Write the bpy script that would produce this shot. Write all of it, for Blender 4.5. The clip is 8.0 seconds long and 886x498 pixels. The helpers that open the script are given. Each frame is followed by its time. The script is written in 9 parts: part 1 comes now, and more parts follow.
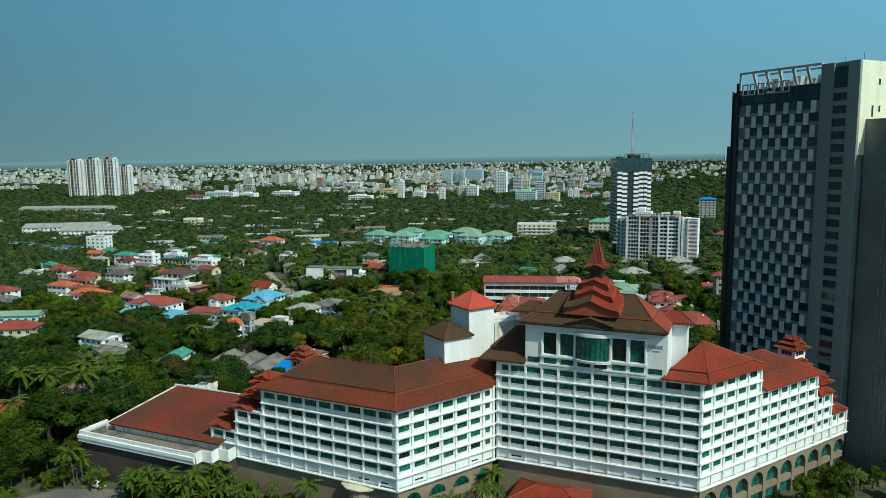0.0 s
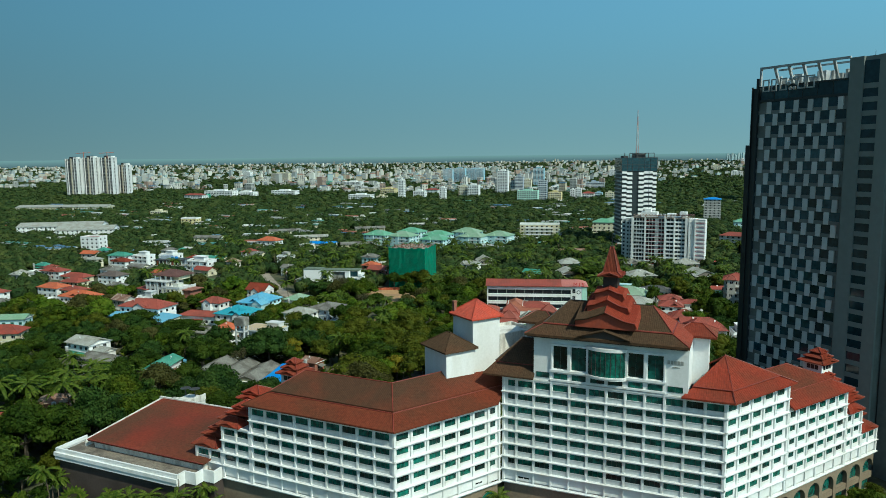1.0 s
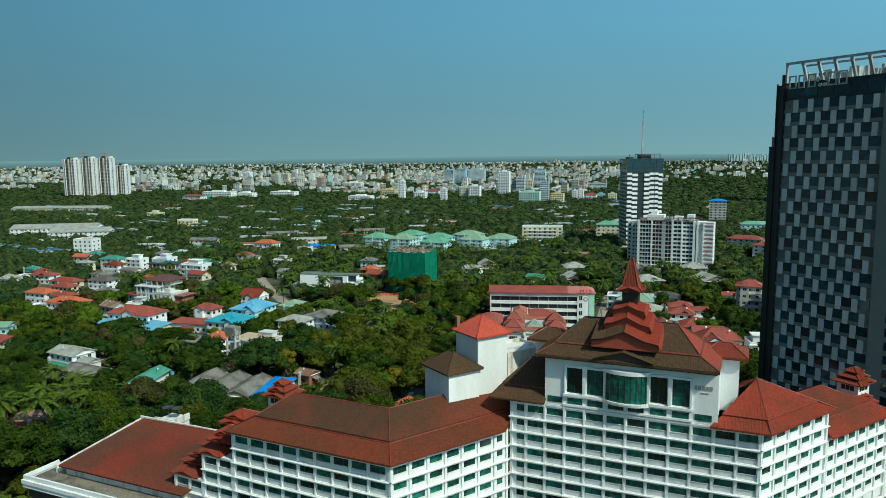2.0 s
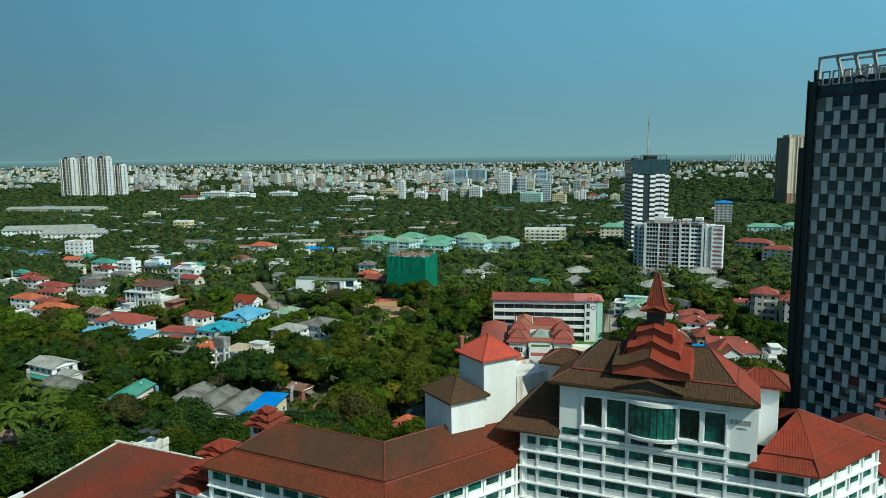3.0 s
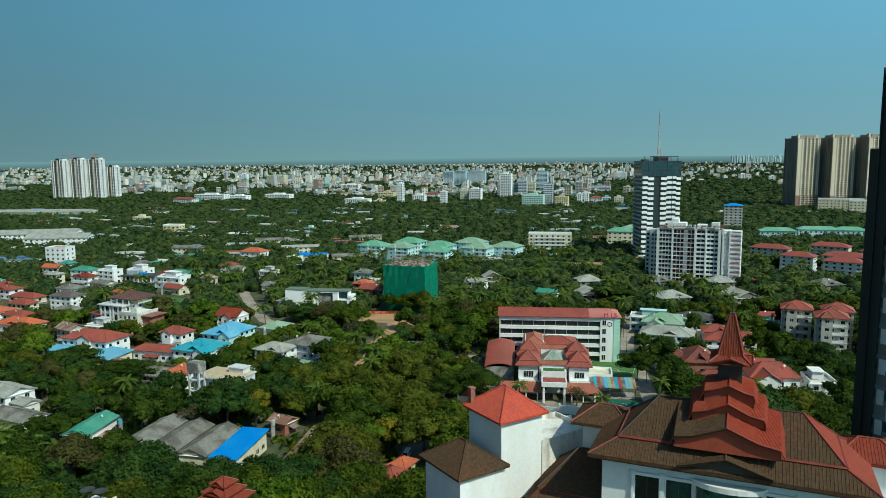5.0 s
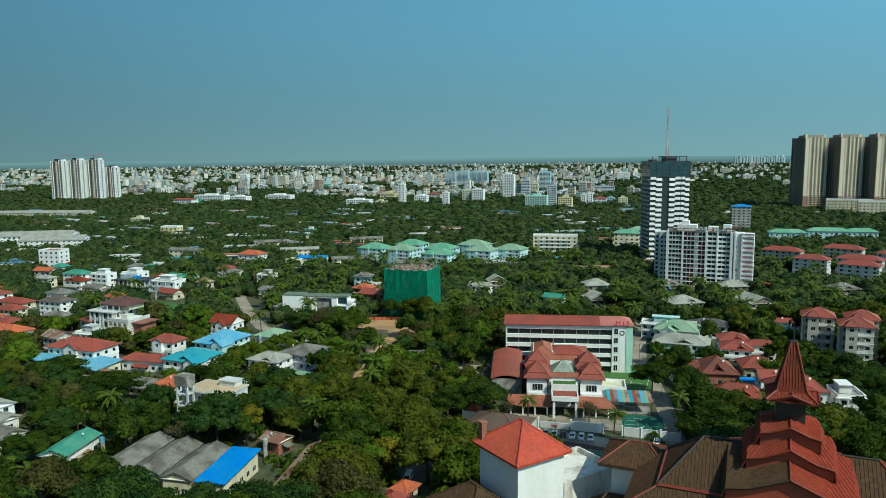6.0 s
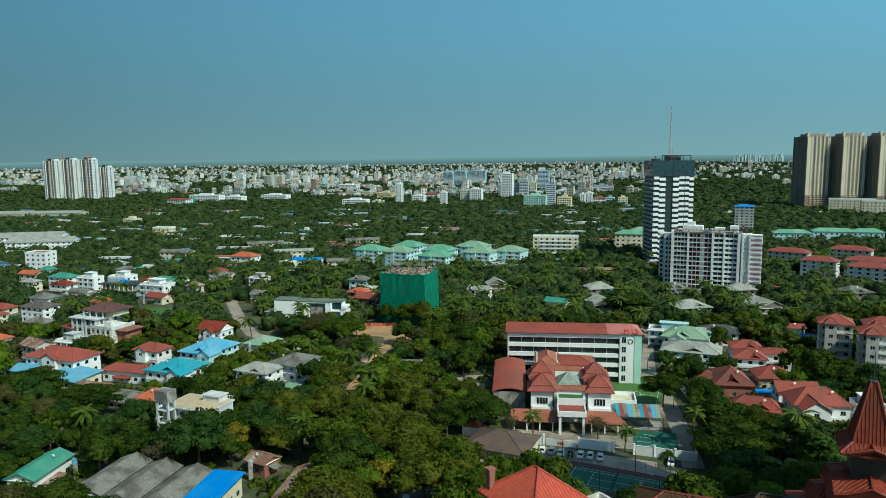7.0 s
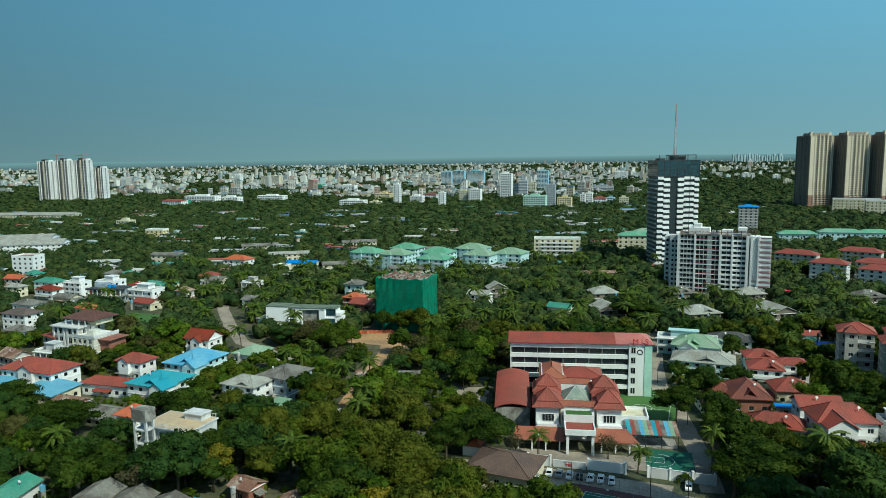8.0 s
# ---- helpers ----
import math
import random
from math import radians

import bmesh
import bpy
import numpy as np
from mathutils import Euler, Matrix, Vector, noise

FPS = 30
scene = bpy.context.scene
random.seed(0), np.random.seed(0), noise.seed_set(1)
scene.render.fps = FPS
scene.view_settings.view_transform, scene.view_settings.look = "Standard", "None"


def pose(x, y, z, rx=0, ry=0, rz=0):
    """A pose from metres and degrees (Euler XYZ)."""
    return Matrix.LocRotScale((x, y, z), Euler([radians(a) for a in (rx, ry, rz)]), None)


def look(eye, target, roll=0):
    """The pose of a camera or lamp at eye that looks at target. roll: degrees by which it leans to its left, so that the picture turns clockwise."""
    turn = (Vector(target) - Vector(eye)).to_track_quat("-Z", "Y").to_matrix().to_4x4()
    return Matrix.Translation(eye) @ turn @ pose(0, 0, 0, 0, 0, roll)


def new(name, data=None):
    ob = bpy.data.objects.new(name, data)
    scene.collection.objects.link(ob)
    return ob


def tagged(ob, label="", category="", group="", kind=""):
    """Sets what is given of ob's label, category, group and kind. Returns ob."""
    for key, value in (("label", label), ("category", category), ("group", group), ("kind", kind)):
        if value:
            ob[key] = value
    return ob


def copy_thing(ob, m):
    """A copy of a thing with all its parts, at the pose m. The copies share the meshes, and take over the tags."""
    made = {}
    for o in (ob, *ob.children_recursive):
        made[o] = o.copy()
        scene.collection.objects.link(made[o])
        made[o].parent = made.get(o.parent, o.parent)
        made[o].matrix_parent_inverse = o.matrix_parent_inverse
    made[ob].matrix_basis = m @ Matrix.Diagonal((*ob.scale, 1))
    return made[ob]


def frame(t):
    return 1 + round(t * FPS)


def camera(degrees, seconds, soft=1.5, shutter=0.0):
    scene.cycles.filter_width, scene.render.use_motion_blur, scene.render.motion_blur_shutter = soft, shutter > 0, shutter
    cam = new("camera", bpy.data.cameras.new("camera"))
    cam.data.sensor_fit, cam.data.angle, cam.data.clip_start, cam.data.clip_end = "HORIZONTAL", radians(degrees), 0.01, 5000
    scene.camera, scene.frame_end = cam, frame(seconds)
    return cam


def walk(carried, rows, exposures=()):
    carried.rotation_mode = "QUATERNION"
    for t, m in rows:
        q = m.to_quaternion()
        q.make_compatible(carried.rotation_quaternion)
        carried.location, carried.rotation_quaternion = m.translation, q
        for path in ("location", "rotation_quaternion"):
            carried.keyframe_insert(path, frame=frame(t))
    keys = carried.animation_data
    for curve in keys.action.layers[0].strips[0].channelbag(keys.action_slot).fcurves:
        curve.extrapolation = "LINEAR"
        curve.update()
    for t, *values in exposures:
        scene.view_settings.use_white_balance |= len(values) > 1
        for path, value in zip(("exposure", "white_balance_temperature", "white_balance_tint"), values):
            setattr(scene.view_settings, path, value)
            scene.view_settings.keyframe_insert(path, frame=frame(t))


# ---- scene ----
cam = camera(64.1, 8.0, soft=0.75)
PATH = [
    (0, (2.352, -3.885, 85.006), (2.339, -1.902, 84.746), -0.7),
    (0.5, (2.178, 2.17, 85.001), (2.163, 4.152, 84.739), -0.7),
    (1, (1.992, 8.604, 85.071), (1.977, 10.586, 84.808), -0.6),
    (1.5, (1.78, 15.661, 85.186), (1.764, 17.643, 84.924), -0.6),
    (3, (1.092, 38.78, 85.800), (1.075, 40.763, 85.539), -0.5),
    (3.5, (0.813, 46.554, 85.92), (0.796, 48.537, 85.66), -0.5),
    (4, (0.544, 54.146, 85.98), (0.53, 56.129, 85.72), -0.55),
    (4.5, (0.23, 61.59, 86.011), (0.218, 63.573, 85.752), -0.5),
    (6, (-0.9, 83.448, 85.921), (-0.919, 85.431, 85.664), -0.55),
    (6.5, (-1.176, 90.802, 85.907), (-1.191, 92.786, 85.649), -0.6),
    (7, (-1.348, 98.242, 85.924), (-1.36, 100.225, 85.665), -0.6),
    (7.5, (-1.42, 105.678, 85.933), (-1.43, 107.661, 85.675), -0.7),
    (8, (-1.45, 113.134, 85.933), (-1.458, 115.117, 85.674), -0.7),
]
walk(cam, [(t, look(eye, target, roll)) for t, eye, target, roll in PATH],
     exposures=[(0, -0.06, 6250, -8), (8, -0.06, 6250, -8)])

# ---- light ----
SUN_AZ, SUN_EL = -46.0, 46.0
world = bpy.data.worlds.new("sky")
scene.world = world
world.use_nodes = True
wn = world.node_tree.nodes
sky = wn.new("ShaderNodeTexSky")
sky.sky_type = "NISHITA"
sky.sun_disc = False
sky.sun_elevation, sky.sun_rotation = radians(SUN_EL), radians(90 - SUN_AZ)
sky.altitude, sky.air_density, sky.dust_density, sky.ozone_density = 50, 1.0, 0.6, 2.5
wn["Background"].inputs["Strength"].default_value = 0.15
wl = world.node_tree.links
coord, split, ramp, tint = (wn.new(k) for k in ("ShaderNodeTexCoord", "ShaderNodeSeparateXYZ", "ShaderNodeValToRGB", "ShaderNodeMix"))
tint.data_type, tint.blend_type = "RGBA", "MULTIPLY"
tint.inputs["Factor"].default_value = 1.0
for pos, col in ((0.0, (0.40, 0.44, 0.39)), (0.11, (0.48, 0.62, 0.545)), (0.22, (0.63, 0.95, 0.88)), (0.5, (0.76, 0.88, 0.84)), (1.0, (0.80, 0.88, 0.84))):
    e = ramp.color_ramp.elements.new(pos) if 0 < pos < 1 else ramp.color_ramp.elements[-1 if pos else 0]
    e.color = (*col, 1)
ramp.color_ramp.interpolation = "B_SPLINE"
bend = wn.new("ShaderNodeVectorMath")
bend.operation = "MULTIPLY_ADD"
bend.inputs[1].default_value, bend.inputs[2].default_value = (1, 1, 0.85), (0, 0, 0.13)
wl.new(coord.outputs["Generated"], bend.inputs[0])
wl.new(bend.outputs[0], sky.inputs["Vector"])
wl.new(coord.outputs["Generated"], split.inputs[0])
wl.new(split.outputs["Z"], ramp.inputs[0])
wl.new(sky.outputs[0], tint.inputs["A"])
wl.new(ramp.outputs[0], tint.inputs["B"])
# brighter towards the side where the sun stands
lean, gain = wn.new("ShaderNodeMath"), wn.new("ShaderNodeVectorMath")
lean.operation, gain.operation = "MULTIPLY_ADD", "SCALE"
lean.inputs[1].default_value, lean.inputs[2].default_value = 0.64, 1.00
wl.new(split.outputs["X"], lean.inputs[0])
wl.new(tint.outputs["Result"], gain.inputs[0])
wl.new(lean.outputs[0], gain.inputs["Scale"])
wl.new(gain.outputs[0], wn["Background"].inputs["Color"])
sun = new("sun", bpy.data.lights.new("sun", "SUN"))
sun.data.energy, sun.data.angle, sun.data.color = 3.9, radians(0.55), (1.0, 0.93, 0.82)
sa, se = radians(SUN_AZ), radians(SUN_EL)
SUN_DIR = Vector((math.cos(sa) * math.cos(se), math.sin(sa) * math.cos(se), math.sin(se)))
sun.matrix_world = look(SUN_DIR * 400, (0, 0, 0))


# ---- materials ----
def mat(name, color, rough=0.8, second=None, big=0.15, fine=3.0, contrast=0.25, bump=0.0, metal=0.0, island=0.0, obj=0.0,
        spec=0.5, streak=0.0, edge=(0.42, 0.62)):
    """A surface with a base colour, patches of a second colour, fine grain, and chance variation by piece."""
    m = bpy.data.materials.new(name)
    m.use_nodes = True
    nt = m.node_tree
    n, l = nt.nodes, nt.links
    b = n["Principled BSDF"]
    b.inputs["Roughness"].default_value, b.inputs["Metallic"].default_value = rough, metal
    b.inputs["Specular IOR Level"].default_value = spec
    geo = n.new("ShaderNodeNewGeometry")
    second = second or tuple(c * 0.75 for c in color)
    t1 = n.new("ShaderNodeTexNoise")
    t1.inputs["Scale"].default_value, t1.inputs["Detail"].default_value = big, 6
    where = geo.outputs["Position"]
    if streak:
        sc = n.new("ShaderNodeVectorMath")
        sc.operation = "MULTIPLY"
        sc.inputs[1].default_value = (1, 1, streak)
        l.new(where, sc.inputs[0])
        where = sc.outputs[0]
    l.new(where, t1.inputs["Vector"])
    r1 = n.new("ShaderNodeMapRange")
    r1.inputs[1].default_value, r1.inputs[2].default_value = edge
    l.new(t1.outputs["Fac"], r1.inputs[0])
    mix = n.new("ShaderNodeMix")
    mix.data_type = "RGBA"
    mix.inputs["A"].default_value, mix.inputs["B"].default_value = (*color, 1), (*second, 1)
    l.new(r1.outputs[0], mix.inputs["Factor"])
    t2 = n.new("ShaderNodeTexNoise")
    t2.inputs["Scale"].default_value, t2.inputs["Detail"].default_value = fine, 4
    l.new(geo.outputs["Position"], t2.inputs["Vector"])
    r2 = n.new("ShaderNodeMapRange")
    r2.inputs[1].default_value, r2.inputs[2].default_value = 0.3, 0.7
    r2.inputs[3].default_value, r2.inputs[4].default_value = 1 - contrast, 1 + contrast
    l.new(t2.outputs["Fac"], r2.inputs[0])
    value = r2.outputs[0]
    for amount, kind in ((island, "island"), (obj, "obj")):
        if amount:
            src = geo.outputs["Random Per Island"] if kind == "island" else n.new("ShaderNodeObjectInfo").outputs["Random"]
            rr = n.new("ShaderNodeMapRange")
            rr.inputs[3].default_value, rr.inputs[4].default_value = 1 - amount, 1 + amount
            l.new(src, rr.inputs[0])
            mu = n.new("ShaderNodeMath")
            mu.operation = "MULTIPLY"
            l.new(value, mu.inputs[0])
            l.new(rr.outputs[0], mu.inputs[1])
            value = mu.outputs[0]
    vm = n.new("ShaderNodeVectorMath")
    vm.operation = "SCALE"
    l.new(mix.outputs["Result"], vm.inputs[0])
    l.new(value, vm.inputs["Scale"])
    l.new(vm.outputs[0], b.inputs["Base Color"])
    if bump:
        bp = n.new("ShaderNodeBump")
        bp.inputs["Strength"].default_value, bp.inputs["Distance"].default_value = bump, 0.1
        l.new(t2.outputs["Fac"], bp.inputs["Height"])
        l.new(bp.outputs[0], b.inputs["Normal"])
    return m


def palette(name, colors, rough=0.8, by="island", contrast=0.12, fine=1.0, trans=0.0, clump=0.0):
    """A surface whose colour is picked from a list, piece by piece."""
    m = bpy.data.materials.new(name)
    m.use_nodes = True
    n, l = m.node_tree.nodes, m.node_tree.links
    b = n["Principled BSDF"]
    b.inputs["Roughness"].default_value = rough
    b.inputs["Specular IOR Level"].default_value = 0.25 if not trans else 0.1
    geo = n.new("ShaderNodeNewGeometry")
    src = geo.outputs["Random Per Island"] if by == "island" else n.new("ShaderNodeObjectInfo").outputs["Random"]
    ramp = n.new("ShaderNodeValToRGB")
    ramp.color_ramp.interpolation = "CONSTANT" if not trans else "LINEAR"
    while len(ramp.color_ramp.elements) < len(colors):
        ramp.color_ramp.elements.new(0.5)
    for k, c in enumerate(colors):
        ramp.color_ramp.elements[k].position = k / len(colors)
        ramp.color_ramp.elements[k].color = (*c, 1)
    if clump:
        tc = n.new("ShaderNodeTexNoise")
        tc.inputs["Scale"].default_value, tc.inputs["Detail"].default_value = clump, 2
        l.new(geo.outputs["Position"], tc.inputs["Vector"])
        rm = n.new("ShaderNodeMapRange")
        rm.inputs[1].default_value, rm.inputs[2].default_value = 0.32, 0.68
        rm.inputs[3].default_value, rm.inputs[4].default_value = 0.0, 0.76
        l.new(tc.outputs["Fac"], rm.inputs[0])
        ad = n.new("ShaderNodeMath")
        ad.operation = "MULTIPLY_ADD"
        ad.inputs[1].default_value = 0.22
        l.new(src, ad.inputs[0])
        l.new(rm.outputs[0], ad.inputs[2])
        src = ad.outputs[0]
    l.new(src, ramp.inputs[0])
    t2 = n.new("ShaderNodeTexNoise")
    t2.inputs["Scale"].default_value, t2.inputs["Detail"].default_value = fine, 4
    l.new(geo.outputs["Position"], t2.inputs["Vector"])
    r2 = n.new("ShaderNodeMapRange")
    r2.inputs[1].default_value, r2.inputs[2].default_value = 0.3, 0.7
    r2.inputs[3].default_value, r2.inputs[4].default_value = 1 - contrast, 1 + contrast
    l.new(t2.outputs["Fac"], r2.inputs[0])
    vm = n.new("ShaderNodeVectorMath")
    vm.operation = "SCALE"
    l.new(ramp.outputs[0], vm.inputs[0])
    l.new(r2.outputs[0], vm.inputs["Scale"])
    l.new(vm.outputs[0], b.inputs["Base Color"])
    if trans:
        bp = n.new("ShaderNodeBump")
        bp.inputs["Strength"].default_value, bp.inputs["Distance"].default_value = 0.9, 0.45 / fine
        l.new(t2.outputs["Fac"], bp.inputs["Height"])
        l.new(bp.outputs[0], b.inputs["Normal"])
        tr = n.new("ShaderNodeBsdfTranslucent")
        ms = n.new("ShaderNodeMixShader")
        ms.inputs[0].default_value = trans
        l.new(vm.outputs[0], tr.inputs["Color"])
        l.new(b.outputs[0], ms.inputs[1])
        l.new(tr.outputs[0], ms.inputs[2])
        l.new(ms.outputs[0], n["Material Output"].inputs["Surface"])
    return m


WHITE = mat("white_paint", (0.80, 0.81, 0.80), 0.7, (0.73, 0.73, 0.70), 0.25, 2.0, 0.04, streak=0.2)
# grey of some balcony rails; under hotel windows it paints in recess shade
PANEL_GREY = mat("shade_and_rail_grey", (0.58, 0.61, 0.61), 0.7, (0.50, 0.52, 0.52), 0.4, 2.0, 0.08, streak=0.3)
ROOF_A = mat("mossy_brown_red_roof_tile", (0.070, 0.034, 0.018), 0.75, (0.165, 0.034, 0.016), 0.06, 1.6, 0.2, 0.2, edge=(0.44, 0.70), spec=0.2)
WHITE_DIRTY = mat("stained_white_paint", (0.72, 0.70, 0.64), 0.8, (0.34, 0.31, 0.26), 0.5, 3.0, 0.12, streak=0.25, edge=(0.5, 0.75))
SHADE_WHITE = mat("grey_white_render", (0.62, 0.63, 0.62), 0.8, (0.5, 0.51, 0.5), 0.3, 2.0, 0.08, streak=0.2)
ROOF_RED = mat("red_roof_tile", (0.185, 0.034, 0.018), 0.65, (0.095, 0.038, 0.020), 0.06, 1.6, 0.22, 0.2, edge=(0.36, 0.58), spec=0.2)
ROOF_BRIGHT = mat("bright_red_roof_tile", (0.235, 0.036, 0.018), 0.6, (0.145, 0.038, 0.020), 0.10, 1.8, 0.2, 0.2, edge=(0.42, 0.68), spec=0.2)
ROOF_BROWN = mat("dark_brown_roof_tile", (0.072, 0.043, 0.024), 0.8, (0.105, 0.046, 0.024), 0.12, 2.5, 0.30, 0.3, edge=(0.5, 0.75), spec=0.15)
ROOF_MAROON = mat("maroon_metal_roof", (0.29, 0.062, 0.040), 0.6, (0.22, 0.055, 0.036), 0.15, 1.2, 0.12)
DEEP_RED = mat("deep_red_roof_tile", (0.30, 0.055, 0.032), 0.6, (0.21, 0.05, 0.032), 0.2, 1.8, 0.18)
ROOF_BLUE = mat("blue_metal_roof", (0.10, 0.33, 0.50), 0.5, (0.16, 0.38, 0.50), 0.12, 1.2, 0.12)
ROOF_AZURE = mat("bright_blue_sheet_roof", (0.01, 0.20, 0.62), 0.4, (0.02, 0.24, 0.6), 0.2, 1.5, 0.08)
ROOF_TEAL = mat("teal_metal_roof", (0.03, 0.27, 0.36), 0.45, (0.05, 0.30, 0.36), 0.15, 1.3, 0.12)
ROOF_GREEN = mat("green_metal_roof", (0.05, 0.24, 0.17), 0.5, (0.09, 0.27, 0.19), 0.15, 1.3, 0.15)
ROOF_SAGE = mat("sage_green_roof", (0.20, 0.33, 0.21), 0.6, (0.27, 0.36, 0.26), 0.15, 1.5, 0.15)
ROOF_GREY = mat("grey_corrugated_roof", (0.19, 0.185, 0.16), 0.7, (0.10, 0.09, 0.075), 0.2, 1.5, 0.25, edge=(0.45, 0.6))
ROOF_PALE = mat("pale_weathered_roof", (0.34, 0.35, 0.31), 0.7, (0.26, 0.25, 0.21), 0.2, 1.5, 0.2)
ROOF_ORANGE = mat("orange_roof_tile", (0.50, 0.12, 0.045), 0.6, (0.38, 0.10, 0.05), 0.25, 1.6, 0.18)
ROOF_RUST = mat("rusted_sheet_roof", (0.20, 0.10, 0.065), 0.75, (0.36, 0.28, 0.22), 0.3, 2.0, 0.3)
TRIM_RED = mat("red_painted_trim", (0.225, 0.036, 0.020), 0.5, None, 0.5, 4.0, 0.1)
FASCIA = mat("dark_brown_fascia", (0.035, 0.026, 0.022), 0.6, None, 0.5, 3.0, 0.2)
BROWN_WALL = mat("brown_podium_render", (0.255, 0.20, 0.135), 0.8, (0.20, 0.155, 0.105), 0.2, 2.0, 0.1)
DARK_WALL = mat("dark_brown_wall", (0.07, 0.052, 0.044), 0.8, None, 0.2, 2.0, 0.12)
CREAM = mat("cream_render", (0.66, 0.62, 0.46), 0.8, (0.52, 0.47, 0.30), 0.25, 2.0, 0.08, streak=0.15)
CONCRETE = mat("weathered_concrete", (0.33, 0.32, 0.29), 0.85, (0.15, 0.14, 0.12), 0.35, 2.5, 0.2, 0.2)
FLATROOF = mat("stained_flat_roof", (0.22, 0.19, 0.15), 0.9, (0.10, 0.085, 0.07), 0.3, 2.0, 0.3, 0.2)
TAN = mat("tan_roof_paint", (0.55, 0.42, 0.26), 0.8, (0.46, 0.36, 0.24), 0.3, 2.0, 0.1)
BRICK_WALL = mat("reddish_brick_wall", (0.30, 0.12, 0.08), 0.85, None, 0.3, 3.0, 0.2)
GREY_CLAD = mat("grey_green_cladding", (0.245, 0.28, 0.255), 0.5, (0.21, 0.24, 0.22), 0.06, 0.6, 0.06, streak=0.1)
PALE_PANEL = mat("pale_grey_panel", (0.66, 0.67, 0.64), 0.45, (0.58, 0.59, 0.56), 0.1, 1.0, 0.06, obj=0.12)
DARK_CLAD = mat("near_black_cladding", (0.028, 0.038, 0.040), 0.4, None, 0.1, 1.0, 0.15)
SPANDREL = mat("dark_grey_spandrel", (0.21, 0.225, 0.205), 0.45, None, 0.1, 1.0, 0.1)
STEEL = mat("painted_steel", (0.52, 0.53, 0.52), 0.5, None, 0.4, 3.0, 0.1, metal=0.2)
DARK_STEEL = mat("dark_painted_steel", (0.05, 0.05, 0.05), 0.5, None, 0.4, 3.0, 0.15)
NET_GREEN = mat("green_scaffold_net", (0.016, 0.34, 0.20), 0.9, (0.02, 0.27, 0.16), 0.25, 2.0, 0.25)
MINT = mat("mint_green_render", (0.42, 0.66, 0.54), 0.8, (0.36, 0.58, 0.5), 0.2, 1.5, 0.06)
AQUA = mat("pale_aqua_render", (0.46, 0.66, 0.66), 0.8, (0.40, 0.58, 0.60), 0.2, 1.5, 0.08)
YELLOW = mat("yellow_render", (0.68, 0.58, 0.30), 0.8, None, 0.2, 1.5, 0.08)
GREY_BLUE = mat("grey_blue_render", (0.34, 0.40, 0.46), 0.8, None, 0.2, 1.5, 0.1)
GLASS = mat("dark_green_tinted_glass", (0.010, 0.070, 0.058), 0.12, (0.012, 0.026, 0.026), 0.35, 0.9, 0.5, spec=0.5, obj=0.6)
GLASS_GREEN = mat("green_curtained_glass", (0.020, 0.150, 0.112), 0.1, (0.010, 0.055, 0.045), 0.8, 1.2, 0.4, obj=0.3)
GLASS_BLUE = mat("blue_black_glass", (0.022, 0.062, 0.078), 0.06, (0.020, 0.050, 0.066), 0.2, 0.8, 0.4, spec=0.6, obj=0.5)
GLASS_DARK = mat("dark_window_glass", (0.020, 0.026, 0.030), 0.15, None, 0.4, 1.0, 0.4, obj=0.4)
FRAME = mat("white_window_frame", (0.75, 0.75, 0.73), 0.6, None, 0.5, 3.0, 0.05)
FRAME_DARK = mat("dark_bronze_window_frame", (0.06, 0.075, 0.07), 0.5, None, 0.5, 3.0, 0.1)
ASPHALT = mat("asphalt", (0.115, 0.110, 0.100), 0.9, (0.16, 0.15, 0.13), 0.12, 1.5, 0.18)
PAVING = mat("dusty_concrete_paving", (0.34, 0.29, 0.23), 0.9, (0.22, 0.19, 0.15), 0.12, 1.0, 0.15)
DIRT = mat("orange_dirt", (0.42, 0.25, 0.12), 0.95, (0.28, 0.18, 0.10), 0.1, 0.8, 0.25)
SOIL = mat("ground_litter", (0.085, 0.080, 0.042), 0.95, (0.050, 0.062, 0.026), 0.03, 0.35, 0.5)
LAWN = mat("mown_lawn", (0.060, 0.150, 0.030), 0.95, (0.048, 0.115, 0.026), 0.12, 1.2, 0.12)
COURT = mat("green_court_paint", (0.010, 0.105, 0.065), 0.75, (0.012, 0.09, 0.058), 0.2, 1.0, 0.1)
COURT_RED = mat("maroon_court_paint", (0.085, 0.030, 0.030), 0.8, (0.07, 0.035, 0.033), 0.2, 1.0, 0.12)
LINE = mat("white_line_paint", (0.70, 0.70, 0.66), 0.8, None, 0.5, 3.0, 0.08)
BARK = mat("tree_bark", (0.12, 0.09, 0.065), 0.9, None, 0.5, 4.0, 0.3, 0.3)
RUBBER = mat("black_rubber", (0.02, 0.02, 0.02), 0.85, None, 1.0, 5.0, 0.1)
SIGN_RED = mat("red_sign_paint", (0.60, 0.02, 0.015), 0.5, None, 0.5, 4.0, 0.05)
SIGN_GREY = mat("brushed_grey_letters", (0.55, 0.55, 0.53), 0.35, None, 0.5, 4.0, 0.08, metal=0.6)
BLUE_WALL = mat("blue_site_hoarding", (0.01, 0.07, 0.35), 0.6, None, 0.3, 2.0, 0.1)
def leaves(name, *tones):
    return palette(name, tones, 0.65, trans=0.34, contrast=0.5, fine=3.4, clump=0.2)


